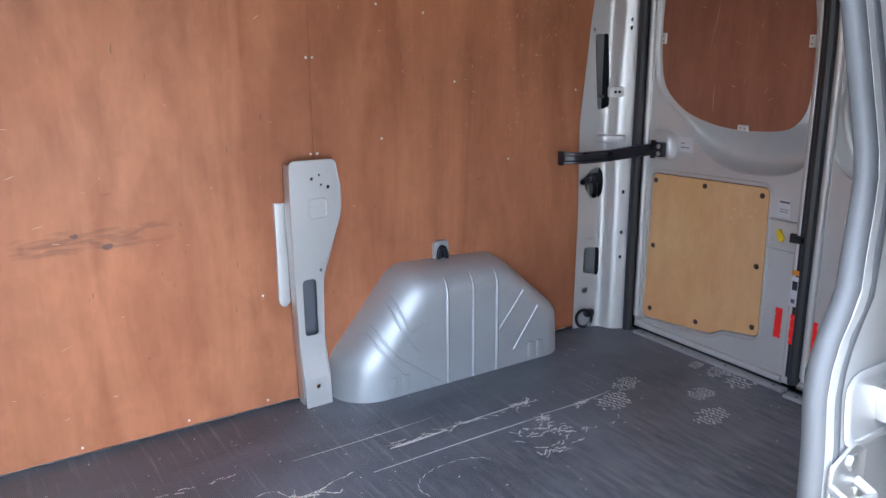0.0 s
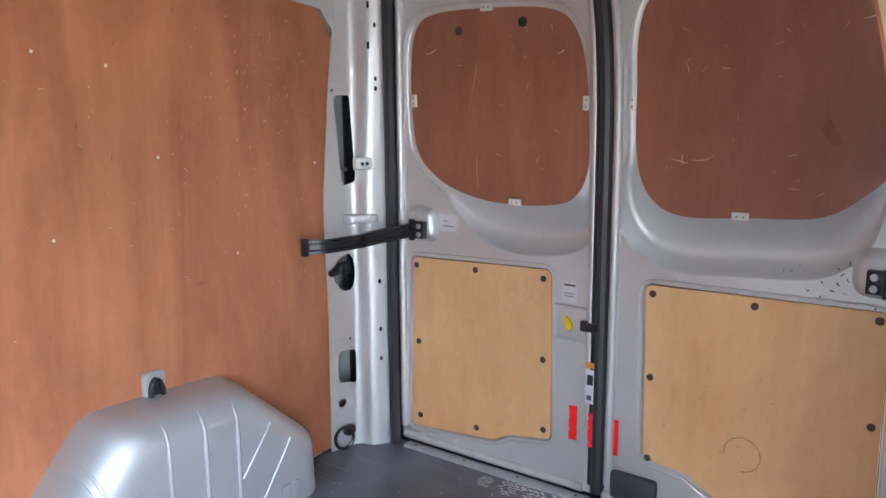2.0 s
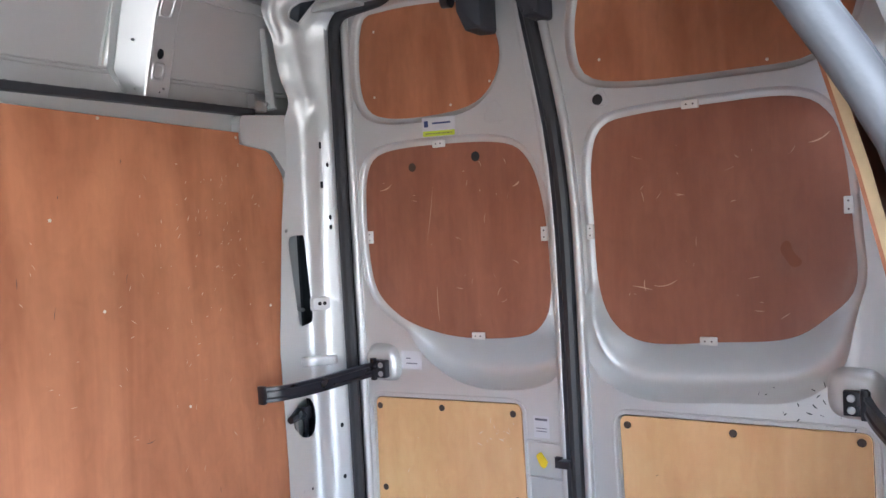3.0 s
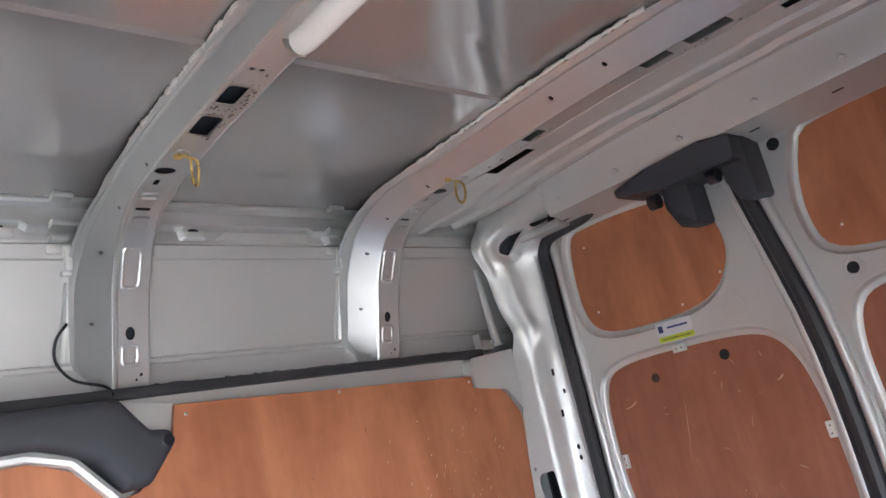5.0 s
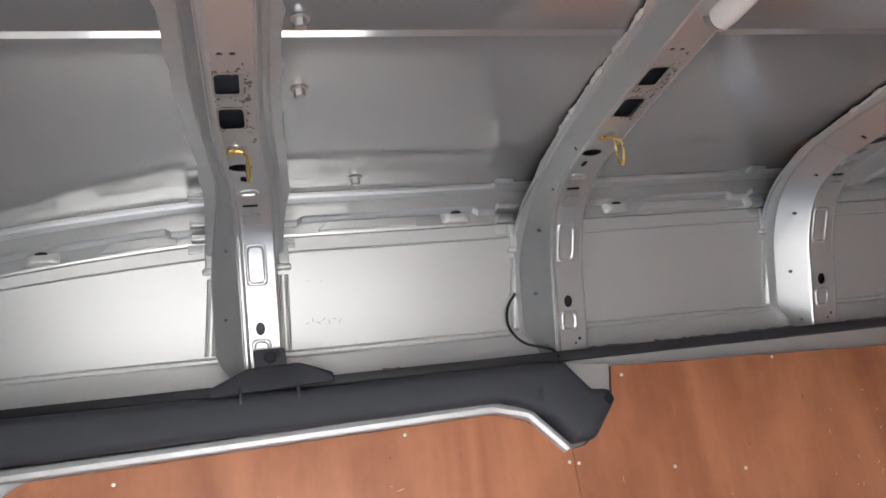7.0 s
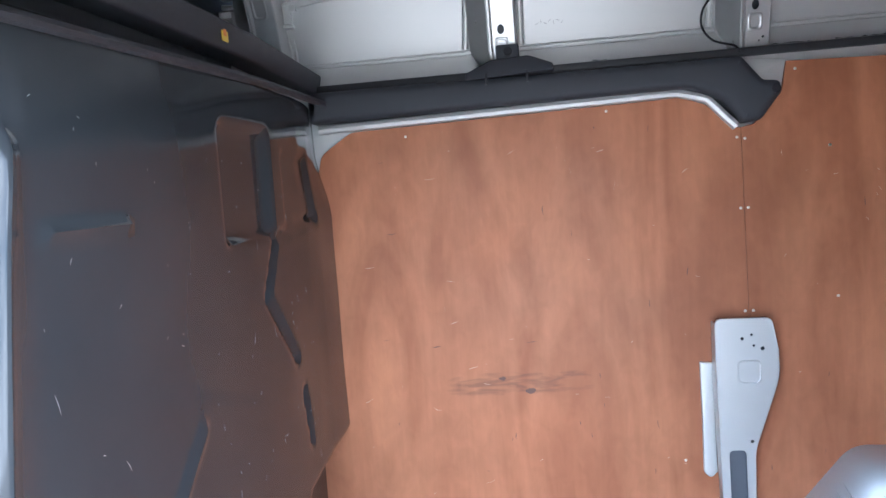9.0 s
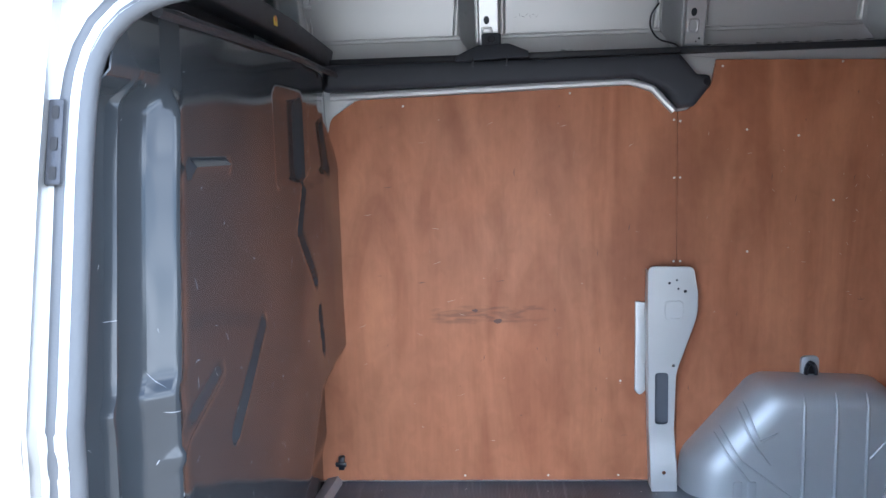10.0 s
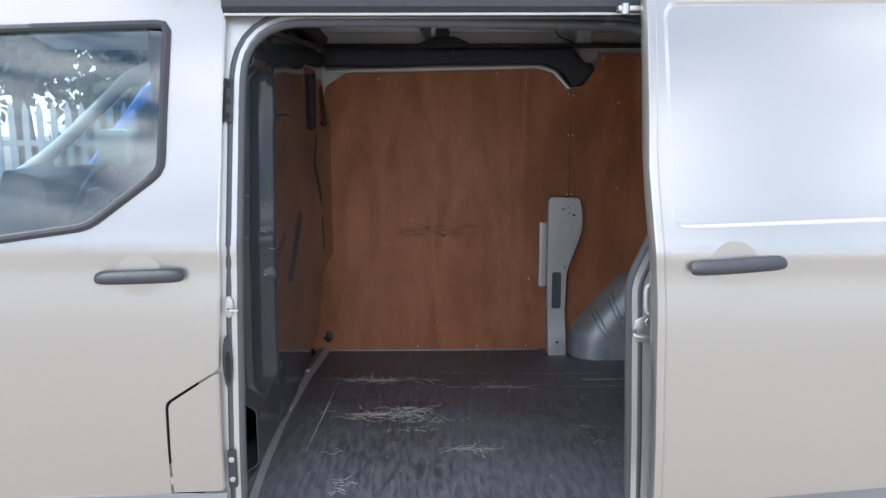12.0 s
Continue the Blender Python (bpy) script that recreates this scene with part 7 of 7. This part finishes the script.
def tree(x, y, height, spread, seed):
    """A tapered trunk with limbs and a crown of many small leaf clumps."""
    rt = random.Random(seed)
    t = thing("tree", (x, y, -0.6), "dark green leafy tree behind the palisade fence", "tree", "trees behind the fence")
    top = -0.6 + height
    part("trunk", tube([(x, y, -0.62), (x + 0.05, y, 0.6), (x - 0.06, y + 0.05, top * 0.6), (x, y, top * 0.9)], [0.17, 0.13, 0.08, 0.02], 8), BARK, t)
    blobs = []
    for k in range(9):
        a, h = rt.uniform(0, 6.283), rt.uniform(0.12, 0.9)
        r = spread * rt.uniform(0.35, 0.95) * (1.15 - h * 0.75)
        tip = Vector((x + r * math.cos(a), y + r * math.sin(a), -0.6 + height * h))
        part("limb", tube([(x, y, tip.z - 0.5), (lerp(x, tip.x, 0.5), lerp(y, tip.y, 0.5), tip.z - 0.2), tuple(tip)], [0.05, 0.035, 0.015], 6), BARK, t)
        blobs += [(tip, spread * rt.uniform(0.35, 0.6)), (Vector((x, y, tip.z)), spread * 0.45)]
    verts, faces = [], []
    o = Vector((x, y, -0.6))
    for c, r in blobs:
        for _ in range(420):
            d = Vector((rt.gauss(0, 0.45), rt.gauss(0, 0.45), rt.gauss(0, 0.40))) * r
            p = c + d - o
            a = Vector((rt.gauss(0, 1), rt.gauss(0, 1), rt.gauss(0, 1))).normalized() * rt.uniform(0.06, 0.15)
            b = a.cross(Vector((rt.gauss(0, 1), rt.gauss(0, 1), rt.gauss(0, 1)))).normalized() * rt.uniform(0.04, 0.08)
            k = len(verts)
            verts += [tuple(p - a), tuple(p + b), tuple(p + a), tuple(p - b)]
            faces.append((k, k + 1, k + 2, k + 3))
    me = bpy.data.meshes.new("crown")
    me.from_pydata(verts, [], faces)
    me.materials.append(LEAF)
    crown = new("crown", me)
    crown.parent = t


for k, (x, y, h, w) in enumerate(((-6.6, 9.3, 4.6, 1.7), (-5.0, 8.8, 4.0, 1.5), (-3.7, 9.6, 4.8, 1.7), (-2.2, 9.0, 4.2, 1.6), (-0.8, 9.7, 4.4, 1.6))):
    tree(x, y, h, w, 300 + k)
BLUE = material("blue_car_paint", (0.02, 0.20, 0.75), 0.3, 0.1, 0.8, 2, 0.05, 0.001)
van2 = thing("parked_van", (-1.6, 4.6, -0.6), "blue van parked on the far side", "van")
part("body", slab(rounded([(-2.9, -0.35), (0.6, -0.35), (0.6, 1.45, 0.15), (-1.55, 1.45, 0.2), (-2.1, 0.75, 0.2), (-2.9, 0.55, 0.2)], 0.05, 5), lambda u, v, w: Vector((u, 5.4 - w, v)), 1.6, 0.08, seg=3), BLUE, van2)
part("side_window", slab(rounded([(-1.95, 0.72), (-1.05, 0.72), (-1.05, 1.28), (-1.55, 1.28)], 0.06), lambda u, v, w: Vector((u, 3.80 - w, v)), 0.006), BLACKSTEEL, van2, "dark side window")
for x in (-2.25, -0.1):
    w_ = part("wheel", tube([(x, 3.78, -0.29), (x, 3.98, -0.29)], 0.31, 20), RUBBER, van2, "black tyre")
    part("rim", disc((x, 3.775, -0.29), (0, -1, 0), 0.19, 0.012, 16), ALU, w_)
